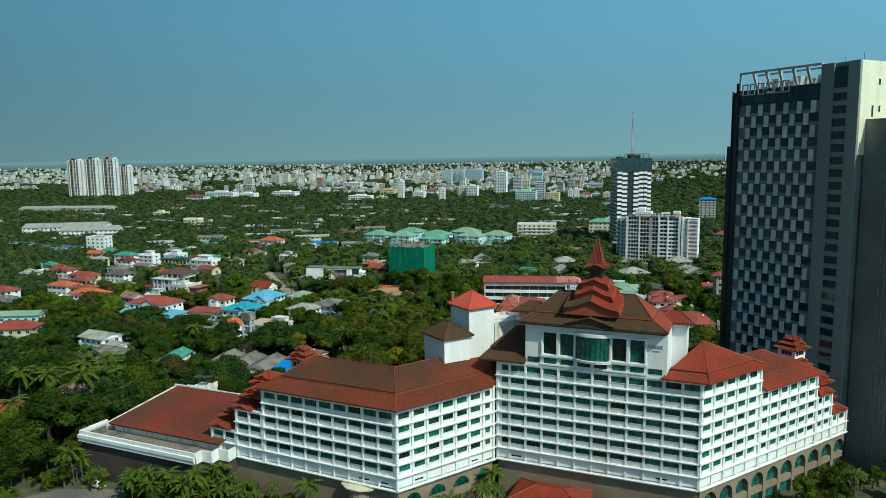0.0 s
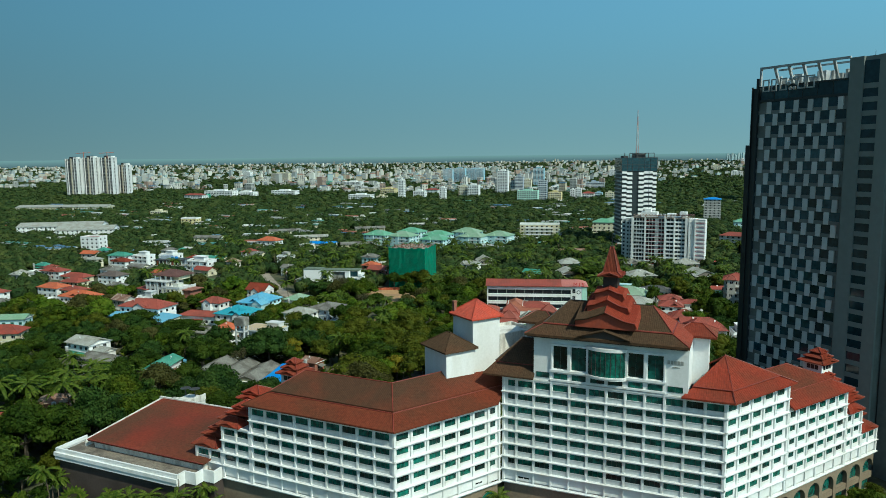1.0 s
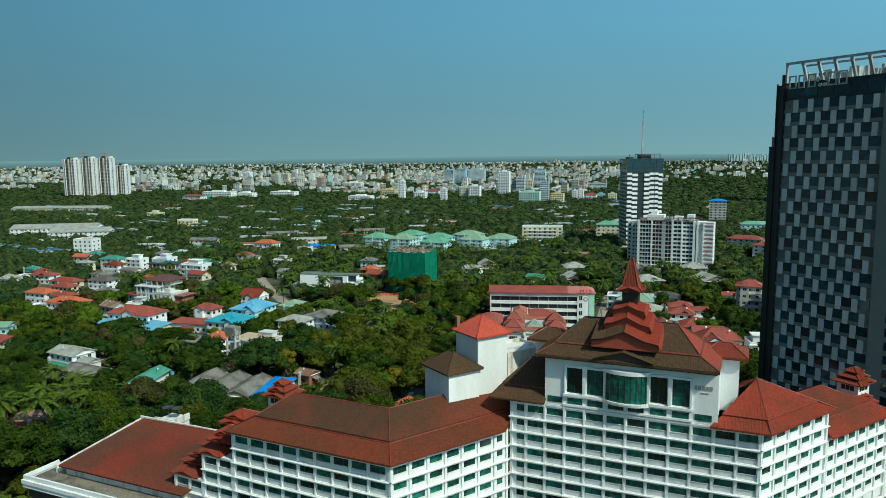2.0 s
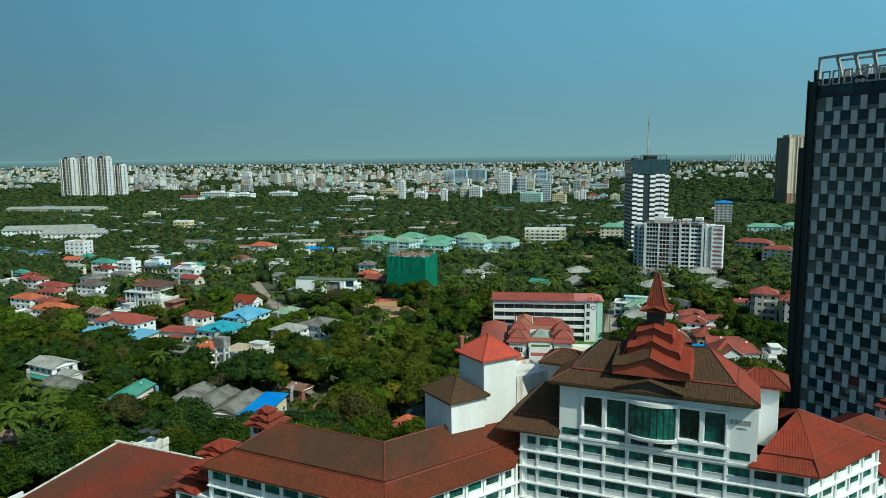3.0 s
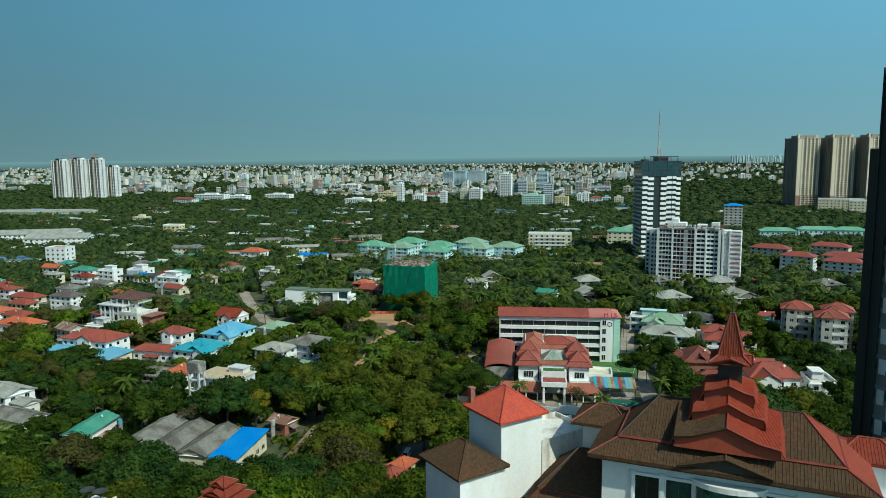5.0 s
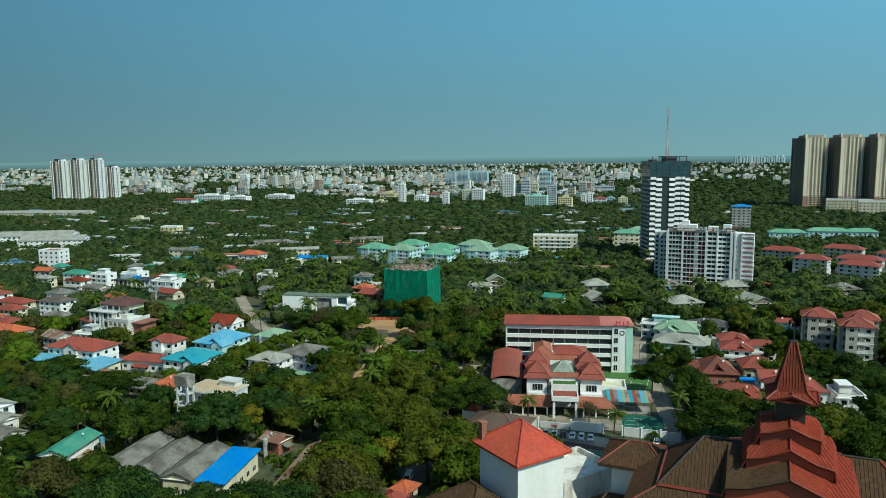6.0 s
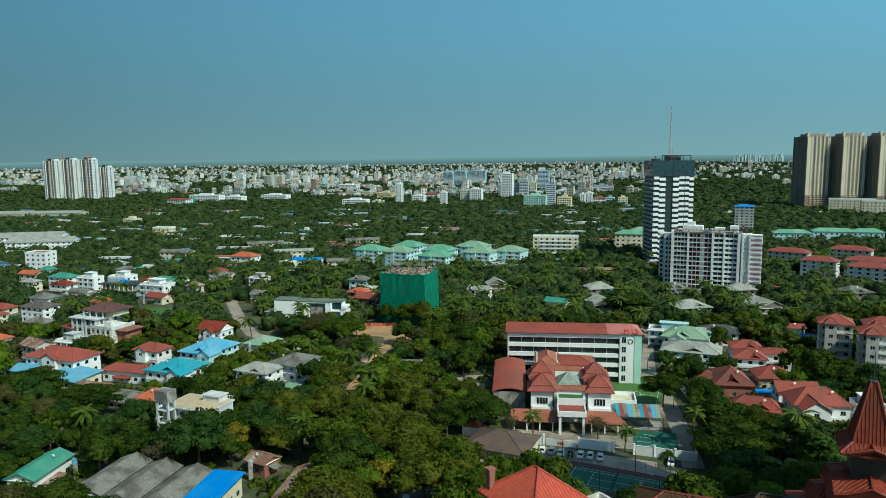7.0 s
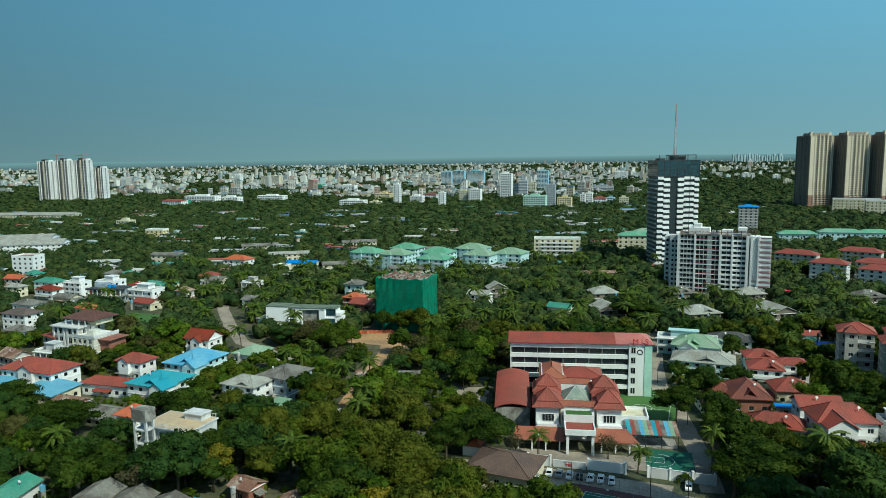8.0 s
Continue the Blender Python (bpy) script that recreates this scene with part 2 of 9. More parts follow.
LEAF_A = leaves("broad_leaves", (0.026, 0.050, 0.004), (0.042, 0.075, 0.006), (0.065, 0.100, 0.008), (0.098, 0.126, 0.011))
LEAF_B = leaves("dark_leaves", (0.015, 0.034, 0.004), (0.025, 0.050, 0.005), (0.039, 0.070, 0.007), (0.058, 0.090, 0.010))
LEAF_C = leaves("olive_leaves", (0.034, 0.050, 0.005), (0.056, 0.075, 0.007), (0.084, 0.100, 0.010), (0.110, 0.120, 0.013))
LEAF_COOL = leaves("blue_green_leaves", (0.014, 0.036, 0.008), (0.024, 0.055, 0.011), (0.037, 0.076, 0.014), (0.056, 0.098, 0.018))
LEAF_FRESH = leaves("fresh_green_leaves", (0.036, 0.074, 0.006), (0.060, 0.112, 0.008), (0.088, 0.145, 0.011), (0.12, 0.17, 0.015))
LEAF_BROWN = leaves("brownish_leaves", (0.036, 0.038, 0.011), (0.056, 0.056, 0.016), (0.078, 0.076, 0.020), (0.095, 0.094, 0.027))
LEAF_Y = palette("yellow_flowering_leaves", ((0.07, 0.10, 0.012), (0.13, 0.14, 0.014), (0.25, 0.20, 0.016), (0.19, 0.16, 0.016)), 0.7, trans=0.2)
LEAF_DRY = palette("dry_twigs", ((0.07, 0.06, 0.03), (0.10, 0.085, 0.045), (0.06, 0.07, 0.025)), 0.9, trans=0.15)
LEAF_P = palette("palm_fronds", ((0.038, 0.072, 0.008), (0.066, 0.105, 0.012), (0.10, 0.135, 0.018)), 0.5, trans=0.2)
FAR_LEAF = palette("distant_foliage", ((0.014, 0.031, 0.009), (0.022, 0.044, 0.012), (0.032, 0.056, 0.015), (0.046, 0.068, 0.018), (0.066, 0.084, 0.022)), 0.75, trans=0.12, contrast=0.45, fine=0.6, clump=0.09)
CITY = palette("city_walls", ((0.54, 0.54, 0.48), (0.40, 0.41, 0.38), (0.68, 0.68, 0.62), (0.50, 0.45, 0.33), (0.50, 0.50, 0.46), (0.30, 0.34, 0.34), (0.62, 0.60, 0.52), (0.38, 0.28, 0.22), (0.36, 0.46, 0.46), (0.50, 0.48, 0.41)), 0.85)
CITY_ROOF = palette("city_roofs", ((0.52, 0.53, 0.52), (0.36, 0.36, 0.35), (0.60, 0.61, 0.60), (0.33, 0.12, 0.08), (0.44, 0.45, 0.45), (0.24, 0.24, 0.24), (0.10, 0.26, 0.23), (0.55, 0.54, 0.51), (0.10, 0.20, 0.32)), 0.8)
CITY_DARK = mat("distant_window_bands", (0.07, 0.085, 0.10), 0.3, None, 0.05, 0.3, 0.2)
CAR_PAINT = palette("car_paint", ((0.75, 0.75, 0.74), (0.45, 0.46, 0.47), (0.72, 0.72, 0.72), (0.02, 0.02, 0.022), (0.25, 0.27, 0.28), (0.70, 0.71, 0.70)), 0.3, by="obj")


# ---- building tools ----
def box(bm, x0, x1, y0, y1, z0, z1, skew=None):
    v = [bm.verts.new((x, y, z)) for z in (z0, z1) for y in (y0, y1) for x in (x0, x1)]
    for f in ((0, 2, 3, 1), (4, 5, 7, 6), (0, 1, 5, 4), (2, 6, 7, 3), (0, 4, 6, 2), (1, 3, 7, 5)):
        bm.faces.new([v[i] for i in f])
    return v


def turned_box(bm, m, sx, sy, sz):
    for v in box(bm, -sx / 2, sx / 2, -sy / 2, sy / 2, 0, sz):
        v.co = m @ v.co


def tube(bm, a, b, r0, r1=None, n=8):
    """A tapered round bar from a to b."""
    a, b, r1 = Vector(a), Vector(b), r0 if r1 is None else r1
    q = (b - a).to_track_quat("Z", "Y")
    rings = []
    for p, r in ((a, r0), (b, r1)):
        rings.append([bm.verts.new(p + q @ Vector((r * math.cos(k * math.tau / n), r * math.sin(k * math.tau / n), 0))) for k in range(n)])
    for k in range(n):
        bm.faces.new((rings[0][k], rings[0][(k + 1) % n], rings[1][(k + 1) % n], rings[1][k]))
    bm.faces.new(rings[1])
    bm.faces.new(rings[0][::-1])


def mesh_of(name, bm, material):
    me = bpy.data.meshes.new(name)
    bmesh.ops.recalc_face_normals(bm, faces=bm.faces)
    bm.to_mesh(me)
    bm.free()
    me.materials.append(material)
    return me


def part(name, bm, material, parent=None, label="", at=None):
    me = bm if isinstance(bm, bpy.types.Mesh) else mesh_of(name, bm, material)
    ob = new(name, me)
    if parent:
        ob.parent = parent
    if at is not None:
        ob.matrix_basis = at
    if label:
        tagged(ob, label)
    return ob


def as_stuff(ob):
    return tagged(ob, kind="stuff")


def thing(name, m, label, category, group="", kind=""):
    ob = new(name)
    ob.empty_display_size = 0.2
    ob.matrix_basis = m
    return tagged(ob, label, category, group, kind)


def slab(bm, polys, t=0.25):
    """A roof skin of planar pieces with a thickness below it; edges that meet are shared."""
    top, low, edges = {}, {}, {}
    key = lambda p: tuple(round(c, 3) for c in p)
    for poly in polys:
        for p in poly:
            k = key(p)
            if k not in top:
                top[k] = bm.verts.new(p)
                low[k] = bm.verts.new((p[0], p[1], p[2] - t))
        ks = [key(p) for p in poly]
        bm.faces.new([top[k] for k in ks])
        bm.faces.new([low[k] for k in reversed(ks)])
        for a, b in zip(ks, ks[1:] + ks[:1]):
            e = tuple(sorted((a, b)))
            edges[e] = None if e in edges else (a, b)
    for ab in edges.values():
        if ab:
            a, b = ab
            bm.faces.new((top[b], top[a], low[a], low[b]))


def ribs(bm, poly, step=0.45, r=0.055):
    """Raised tile courses that run down one planar roof piece."""
    p = [Vector(q) for q in poly]
    nrm = Vector((0, 0, 0))
    for a, b in zip(p, p[1:] + p[:1]):
        nrm += a.cross(b)
    if nrm.length < 1e-6:
        return
    nrm.normalize()
    if nrm.z < 0:
        nrm = -nrm
    down = Vector((nrm.x, nrm.y, 0))
    if down.length < 1e-3:
        return
    u = Vector((-nrm.y, nrm.x, 0)).normalized()
    d = u.cross(nrm).normalized()
    us = [q.dot(u) for q in p]
    k = min(us) + step * 0.5
    while k < max(us):
        cut = []
        for a, b in zip(p, p[1:] + p[:1]):
            ua, ub = a.dot(u) - k, b.dot(u) - k
            if ua * ub < 0:
                cut.append(a + (b - a) * (ua / (ua - ub)))
        if len(cut) == 2 and (cut[0] - cut[1]).length > 0.3:
            a, b = cut
            vs = [bm.verts.new(q + o) for q in (a, b) for o in (-u * r, nrm * r, u * r)]
            bm.faces.new((vs[0], vs[1], vs[4], vs[3]))
            bm.faces.new((vs[1], vs[2], vs[5], vs[4]))
            bm.faces.new((vs[0], vs[2], vs[1]))
            bm.faces.new((vs[3], vs[4], vs[5]))
        k += step


def caps(bm, lines, r=0.12):
    for a, b in lines:
        tube(bm, Vector(a) + Vector((0, 0, r * 0.4)), Vector(b) + Vector((0, 0, r * 0.4)), r, n=6)


def hip_polys(w, d, h, z, ridge=None):
    """Hip roof over a w by d rectangle round the origin: its four pieces and its ridge lines."""
    w, d = w / 2, d / 2
    if ridge is None:
        ridge = max(abs(w - d), 0.15)
    if w >= d:
        a, b = (-ridge, 0, z + h), (ridge, 0, z + h)
        A, B, C, D = (-w, -d, z), (w, -d, z), (w, d, z), (-w, d, z)
        return [[A, B, b, a], [B, C, b], [C, D, a, b], [D, A, a]], [(a, b), (A, a), (D, a), (B, b), (C, b)]
    a, b = (0, -ridge, z + h), (0, ridge, z + h)
    A, B, C, D = (-w, -d, z), (w, -d, z), (w, d, z), (-w, d, z)
    return [[A, B, a], [B, C, b, a], [C, D, b], [D, A, a, b]], [(a, b), (A, a), (B, a), (C, b), (D, b)]


def gable_polys(w, d, h, z, along="x"):
    w, d = w / 2, d / 2
    if along == "x":
        a, b = (-w, 0, z + h), (w, 0, z + h)
        A, B, C, D = (-w, -d, z), (w, -d, z), (w, d, z), (-w, d, z)
        return [[A, B, b, a], [C, D, a, b]], [(a, b)]
    a, b = (0, -d, z + h), (0, d, z + h)
    A, B, C, D = (-w, -d, z), (w, -d, z), (w, d, z), (-w, d, z)
    return [[B, C, b, a], [D, A, a, b]], [(a, b)]


def put_roof(parent, polys, lines, material, cap_material=None, step=0.0, t=0.22, at=None, label="", name="roof"):
    bm = bmesh.new()
    slab(bm, polys, t)
    ob = part(name, bm, material, parent, label, at)
    if step:
        bm = bmesh.new()
        for q in polys:
            ribs(bm, q, step)
        if len(bm.faces):
            as_stuff(part("roof_tiles", bm, material, ob))
        else:
            bm.free()
    if lines and parent.matrix_basis.translation.y < 430:
        for line in lines:
            bm = bmesh.new()
            caps(bm, [line])
            part("ridge_cap", bm, cap_material or material, ob)
    return ob


def window_mesh(w, h, bars=1, t=0.08, depth=0.12, material=None):
    """A frame with upright bars, standing in its opening: local x across, z up from the sill."""
    bm = bmesh.new()
    box(bm, 0, w, 0, depth, 0, t), box(bm, 0, w, 0, depth, h - t, h)
    box(bm, 0, t, 0, depth, t, h - t), box(bm, w - t, w, 0, depth, t, h - t)
    for k in range(1, bars + 1):
        x = w * k / (bars + 1)
        box(bm, x - t / 2, x + t / 2, 0.02, depth - 0.02, t, h - t)
    return mesh_of("window", bm, material or FRAME)


def pane_mesh(w, h, material, name="pane"):
    bm = bmesh.new()
    box(bm, 0.04, w - 0.04, 0.04, 0.08, 0.04, h - 0.04)
    return mesh_of(name, bm, material)


WINDOWS = {}


def far_window(parent, m, w, h, glass):
    """Frame and glass in one small mesh, for houses far off."""
    k = (round(w, 2), round(h, 2), "far", glass.name)
    if k not in WINDOWS:
        bm = bmesh.new()
        box(bm, 0, w, 0, 0.1, 0, 0.1), box(bm, 0, w, 0, 0.1, h - 0.1, h), box(bm, 0, 0.1, 0, 0.1, 0.1, h - 0.1), box(bm, w - 0.1, w, 0, 0.1, 0.1, h - 0.1)
        n = len(bm.faces)
        box(bm, 0.1, w - 0.1, 0.04, 0.08, 0.1, h - 0.1)
        bm.faces.ensure_lookup_table()
        for f in bm.faces[n:]:
            f.material_index = 1
        me = mesh_of("window", bm, FRAME)
        me.materials.append(glass)
        WINDOWS[k] = me
    return part("window", WINDOWS[k], None, parent, at=m)


def window(parent, m, w, h, bars=1, glass=None):
    glass = glass or GLASS_DARK
    k = (round(w, 2), round(h, 2), bars, glass.name)
    if k not in WINDOWS:
        WINDOWS[k] = (window_mesh(w, h, bars, *((0.045, 0.1, FRAME_DARK) if glass in (GLASS, GLASS_GREEN, GLASS_BLUE) else ())), pane_mesh(w, h, glass))
    ob = part("window", WINDOWS[k][0], None, parent, at=m)
    part("pane", WINDOWS[k][1], None, ob)
    return ob


def text_part(name, body, size, material, parent, m, depth=0.08, label="", spacing=1.0):
    cu = bpy.data.curves.new(name, "FONT")
    cu.body, cu.size, cu.extrude, cu.align_x, cu.space_character = body, size, depth, "CENTER", spacing
    tmp = bpy.data.objects.new(name, cu)
    scene.collection.objects.link(tmp)
    me = bpy.data.meshes.new_from_object(tmp.evaluated_get(bpy.context.evaluated_depsgraph_get()))
    bpy.data.objects.remove(tmp)
    me.materials.clear()
    me.materials.append(material)
    ob = new(name, me)
    ob.parent = parent
    ob.matrix_basis = m
    if label:
        tagged(ob, label)
    return ob


def wall_ring(bm, w, d, z0, z1, t=0.3, holes=()):
    """Four walls round the origin with openings. holes: (side, offset along it, sill, width, height)."""
    sides = {"front": (w, -d / 2, 0), "right": (d - 2 * t, w / 2, 90), "back": (w, d / 2, 180), "left": (d - 2 * t, -w / 2, 270)}
    for name, (length, off, turn) in sides.items():
        m = {"front": pose(-w / 2, -d / 2, 0), "right": pose(w / 2, -d / 2 + t, 0, 0, 0, 90), "back": pose(w / 2, d / 2, 0, 0, 0, 180),
             "left": pose(-w / 2, d / 2 - t, 0, 0, 0, 270)}[name]
        mine = sorted(h[1:] for h in holes if h[0] == name)
        rows = sorted({(s, hh) for _, s, _, hh in mine})
        z = z0
        for s, hh in rows:
            if s > z:
                for v in box(bm, 0, length, 0, t, z, s):
                    v.co = m @ v.co
            x = 0
            for o, s2, ww, h2 in mine:
                if (s2, h2) == (s, hh):
                    if o > x + 0.01:
                        for v in box(bm, x, o, 0, t, s, s + hh):
                            v.co = m @ v.co
                    x = o + ww
            if x < length - 0.01:
                for v in box(bm, x, length, 0, t, s, s + hh):
                    v.co = m @ v.co
            z = s + hh
        if z < z1:
            for v in box(bm, 0, length, 0, t, z, z1):
                v.co = m @ v.co


def side_pose(side, w, d, t, o, z):
    return {"front": pose(-w / 2 + o, -d / 2 + 0.06, z), "right": pose(w / 2 - 0.06, -d / 2 + t + o, z, 0, 0, 90),
            "back": pose(w / 2 - o, d / 2 - 0.06, z, 0, 0, 180), "left": pose(-w / 2 + 0.06, d / 2 - t - o, z, 0, 0, 270)}[side]


# ---- ground ----
def far_rise(r):
    """The land climbs gently towards the horizon."""
    k = max(0.0, (r - 2300) / 2600)
    return 60 * k * k * (3 - 2 * min(k, 1)) if k < 1 else 60


bm = bmesh.new()
rings = [0, 60, 120, 200, 300, 420, 560, 720, 900, 1150, 1500, 2000, 2600, 3000, 3400, 3800, 4200, 4600, 4950]
prev = None
for r in rings:
    ring = [bm.verts.new((r * math.sin(a), 60 + r * math.cos(a), far_rise(r))) for a in (math.tau * k / 96 for k in range(96))] if r else [bm.verts.new((0, 60, 0))]
    if prev:
        for k in range(96):
            if len(prev) == 1:
                bm.faces.new((prev[0], ring[(k + 1) % 96], ring[k]))
            else:
                bm.faces.new((prev[k], prev[(k + 1) % 96], ring[(k + 1) % 96], ring[k]))
    prev = ring
tagged(part("ground", bm, SOIL), "dark green and brown overgrown ground between houses", "ground", kind="structure")


def strip(name, pts, width, z, material, label, category, kind="structure"):
    """A flat way along a line of points, 3 cm thick."""
    bm = bmesh.new()
    rows = []
    for k, p in enumerate(pts):
        a, b = Vector(pts[max(k - 1, 0)]), Vector(pts[min(k + 1, len(pts) - 1)])
        n = (b - a).normalized()
        n = Vector((-n.y, n.x)) * width / 2
        rows.append([bm.verts.new((p[0] + s * n.x, p[1] + s * n.y, zz)) for s, zz in ((-1, 0), (-1, z), (1, z), (1, 0))])
    for a, b in zip(rows, rows[1:]):
        for k in range(3):
            bm.faces.new((a[k], a[k + 1], b[k + 1], b[k]))
    return tagged(part(name, bm, material), label, category, kind=kind)


def sheet(name, m, w, d, z, material, label, category, kind="structure"):
    bm = bmesh.new()
    box(bm, -w / 2, w / 2, -d / 2, d / 2, 0, z)
    return tagged(part(name, bm, material, at=m), label, category, kind=kind)


strip("road", [(-14, 304), (6, 301), (30, 290), (52, 281), (80, 268), (120, 250)], 9, 0.05, PAVING, "sunlit dusty street in front of the school", "road")
strip("road", [(-20, 235), (-12, 262), (-7, 290), (-8, 325), (2, 370)], 7, 0.06, ASPHALT, "narrow asphalt lane shaded by trees", "road")
strip("road", [(66, 284), (71, 308), (76, 345), (77, 366), (84, 395), (97, 440), (108, 480)], 6, 0.06, PAVING, "lane between the school field and houses", "road")
strip("road", [(-158, 600), (-146, 560), (-129.5, 511), (-113, 470), (-98, 438.5), (-84, 425), (-70, 408)], 6.5, 0.06, PAVING, "pale side road among villas", "road")
strip("road", [(-39, 334), (-37, 353), (-33, 385), (-29, 418), (-29, 434)], 6, 0.07, DIRT, "sandy orange dirt track between trees", "road")
strip("road", [(-128, 146), (-98, 166), (-84, 166), (-60, 150), (-20, 130)], 10, 0.05, ASPHALT, "asphalt forecourt drive beside the hotel", "road")
sheet("dirt_yard", pose(-28, 443, 0, 0, 0, -20), 44, 26, 0.06, DIRT, "bare orange building yard", "ground")
sheet("playing_field", pose(66, 349, 0, 0, 0, -24 + 5), 22, 34, 0.07, LAWN, "green school playing field with white lines", "lawn")
sheet("meadow", pose(-168, 487, 0, 0, 0, -20), 34, 30, 0.06, LAWN, "open green meadow", "lawn")
sheet("yard", pose(5, 355, 0, 0, 0, -10), 14, 30, 0.08, PAVING, "concrete car yard beside the school", "yard")
sheet("dry_field", pose(162, 400, 0, 0, 0, -20), 16, 18, 0.07, DIRT, "small dry yellow field", "ground")

sheet("car_park", pose(35, 291.5, 0, 0, 0, -20), 44, 9, 0.064, PAVING, "sunlit concrete car park along the school wall", "car park")
sheet("forecourt", pose(38, 305, 0, 0, 0, -12), 44, 9, 0.058, PAVING, "paved school forecourt", "yard")

# glowing backdrop ring that paints distance haze along the horizon
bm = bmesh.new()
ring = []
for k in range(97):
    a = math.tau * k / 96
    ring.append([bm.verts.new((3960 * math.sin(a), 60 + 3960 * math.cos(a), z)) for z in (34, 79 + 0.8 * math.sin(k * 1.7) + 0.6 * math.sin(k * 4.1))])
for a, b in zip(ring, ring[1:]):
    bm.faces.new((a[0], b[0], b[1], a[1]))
HAZE = mat("horizon_haze_glow", (0.02, 0.03, 0.03), 1.0, None, 0.002, 0.01, 0.05)
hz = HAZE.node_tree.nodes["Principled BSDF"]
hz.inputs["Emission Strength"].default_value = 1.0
# painted haze glow, dark blue-grey below, thinning out upwards into the sky colour
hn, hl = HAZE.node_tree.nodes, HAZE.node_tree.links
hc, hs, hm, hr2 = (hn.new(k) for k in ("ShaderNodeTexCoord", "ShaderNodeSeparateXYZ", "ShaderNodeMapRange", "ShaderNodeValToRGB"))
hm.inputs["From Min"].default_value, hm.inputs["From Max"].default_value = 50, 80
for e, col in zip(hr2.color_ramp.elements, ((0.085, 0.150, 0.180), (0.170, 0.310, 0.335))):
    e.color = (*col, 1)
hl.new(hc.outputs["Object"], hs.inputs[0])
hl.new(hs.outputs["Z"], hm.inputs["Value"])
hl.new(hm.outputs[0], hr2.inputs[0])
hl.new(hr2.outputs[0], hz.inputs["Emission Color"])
tagged(part("backdrop", bm, HAZE), "pale blue-grey glowing haze band at the horizon", "backdrop", kind="structure")
# towers of a far district in front of it, haze put into their colour
hrg = random.Random(3)
bm = bmesh.new()
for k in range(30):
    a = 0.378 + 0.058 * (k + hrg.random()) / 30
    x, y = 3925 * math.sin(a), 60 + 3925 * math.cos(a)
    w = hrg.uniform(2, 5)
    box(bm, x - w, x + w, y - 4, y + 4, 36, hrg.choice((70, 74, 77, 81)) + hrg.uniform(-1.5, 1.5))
tagged(part("skyline", bm, mat("far_towers_haze_tint", (0.46, 0.60, 0.62), 1.0, None, 0.01, 0.05, 0.1)), "far district towers with grey-blue haze in their colour", "skyline", kind="stuff")

# ---- hotel ----
ZP, ST = 10.95, 3.06
hotel = thing("hotel", pose(0, 0, 0), "white hotel with stepped wings, green windows and red-brown tiled roofs", "hotel")


def bays(start, pitch, width, count):
    return [(start + pitch * k, start + pitch * k + width) for k in range(count)]


def hotel_face(x, y, ang, length, rows, cols, low, high, first=1, slits=(), top=None, depth=19.0, blank=(), lower=None, green=0.72):
    """One straight front: recessed wall with openings, ledges at each floor, piers between the windows."""
    m = pose(x, y, 0, 0, 0, ang)
    top = top or ZP + ST * rows
    wall, pier, panel = bmesh.new(), bmesh.new(), bmesh.new()
    zl = ZP
    for r in range(first, rows):
        zf = ZP + ST * r
        box(wall, 0, length, 0.45, 0.8, zl, zf + low)
        x0 = 0
        for a, b in cols:
            box(wall, x0, a, 0.45, 0.8, zf + low, zf + high)
            x0 = b
        if x0 < length:
            box(wall, x0, length, 0.45, 0.8, zf + low, zf + high)
        zl = zf + high
    box(wall, 0, length, 0.45, 0.8, zl, top)
    part("wall", wall, WHITE, hotel, at=m)
    for r in range(0, rows + 1):
        zf = ZP + ST * r
        ledge = bmesh.new()
        if r == rows:
            box(ledge, -0.02, length + 0.02, 0.1, 0.44, top - 0.4, top)
        else:
            box(ledge, -0.1, length + 0.1, -0.02, 0.44, zf - 0.82, zf - 0.52)
            box(ledge, -0.2, length + 0.2, -0.28, 0.44, zf - 0.52, zf - 0.40)
            box(ledge, 0, length, 0.10, 0.44, zf - 0.40, zf - 0.28)
        part("ledge", ledge, WHITE, hotel, at=m)
    for a, b in zip([c[1] for c in cols[:-1]], [c[0] for c in cols[1:]]):
        c = (a + b) / 2
        box(pier, c - 0.18, c + 0.18, 0.14, 0.44, ZP - 0.3, top - 0.4)
    for c in (0.25, length - 0.25):
        box(pier, c - 0.25, c + 0.25, 0.06, 0.44, ZP - 0.3, top - 0.4)
    as_stuff(part("pier", pier, WHITE, hotel, at=m))
    for r in range(first, rows):
        for a, b in cols:
            box(panel, a + 0.03, b - 0.03, 0.37, 0.44, ZP + ST * r - 0.27, ZP + ST * r + low - 0.03)
            box(panel, a - 0.05, b + 0.05, 0.26, 0.45, ZP + ST * r + low - 0.03, ZP + ST * r + low + 0.05)
    # grey panels carry painted recess shade; the sunlit fronts pass white instead
    as_stuff(part("panel", panel, lower or PANEL_GREY, hotel, "panels below the windows", at=m))
    for r in range(first, rows):
        for a, b in cols:
            if (r, a) in blank:
                continue
            window(hotel, m @ pose(a, 0.52, ZP + ST * r + low), b - a, high - low, 2 if b - a > 2 else 1, GLASS_GREEN if random.random() < green else GLASS)
    for a, b in slits:
        window(hotel, m @ pose(a, 0.38, ZP + 0.5), b - a, 0.55, 1, GLASS_DARK)


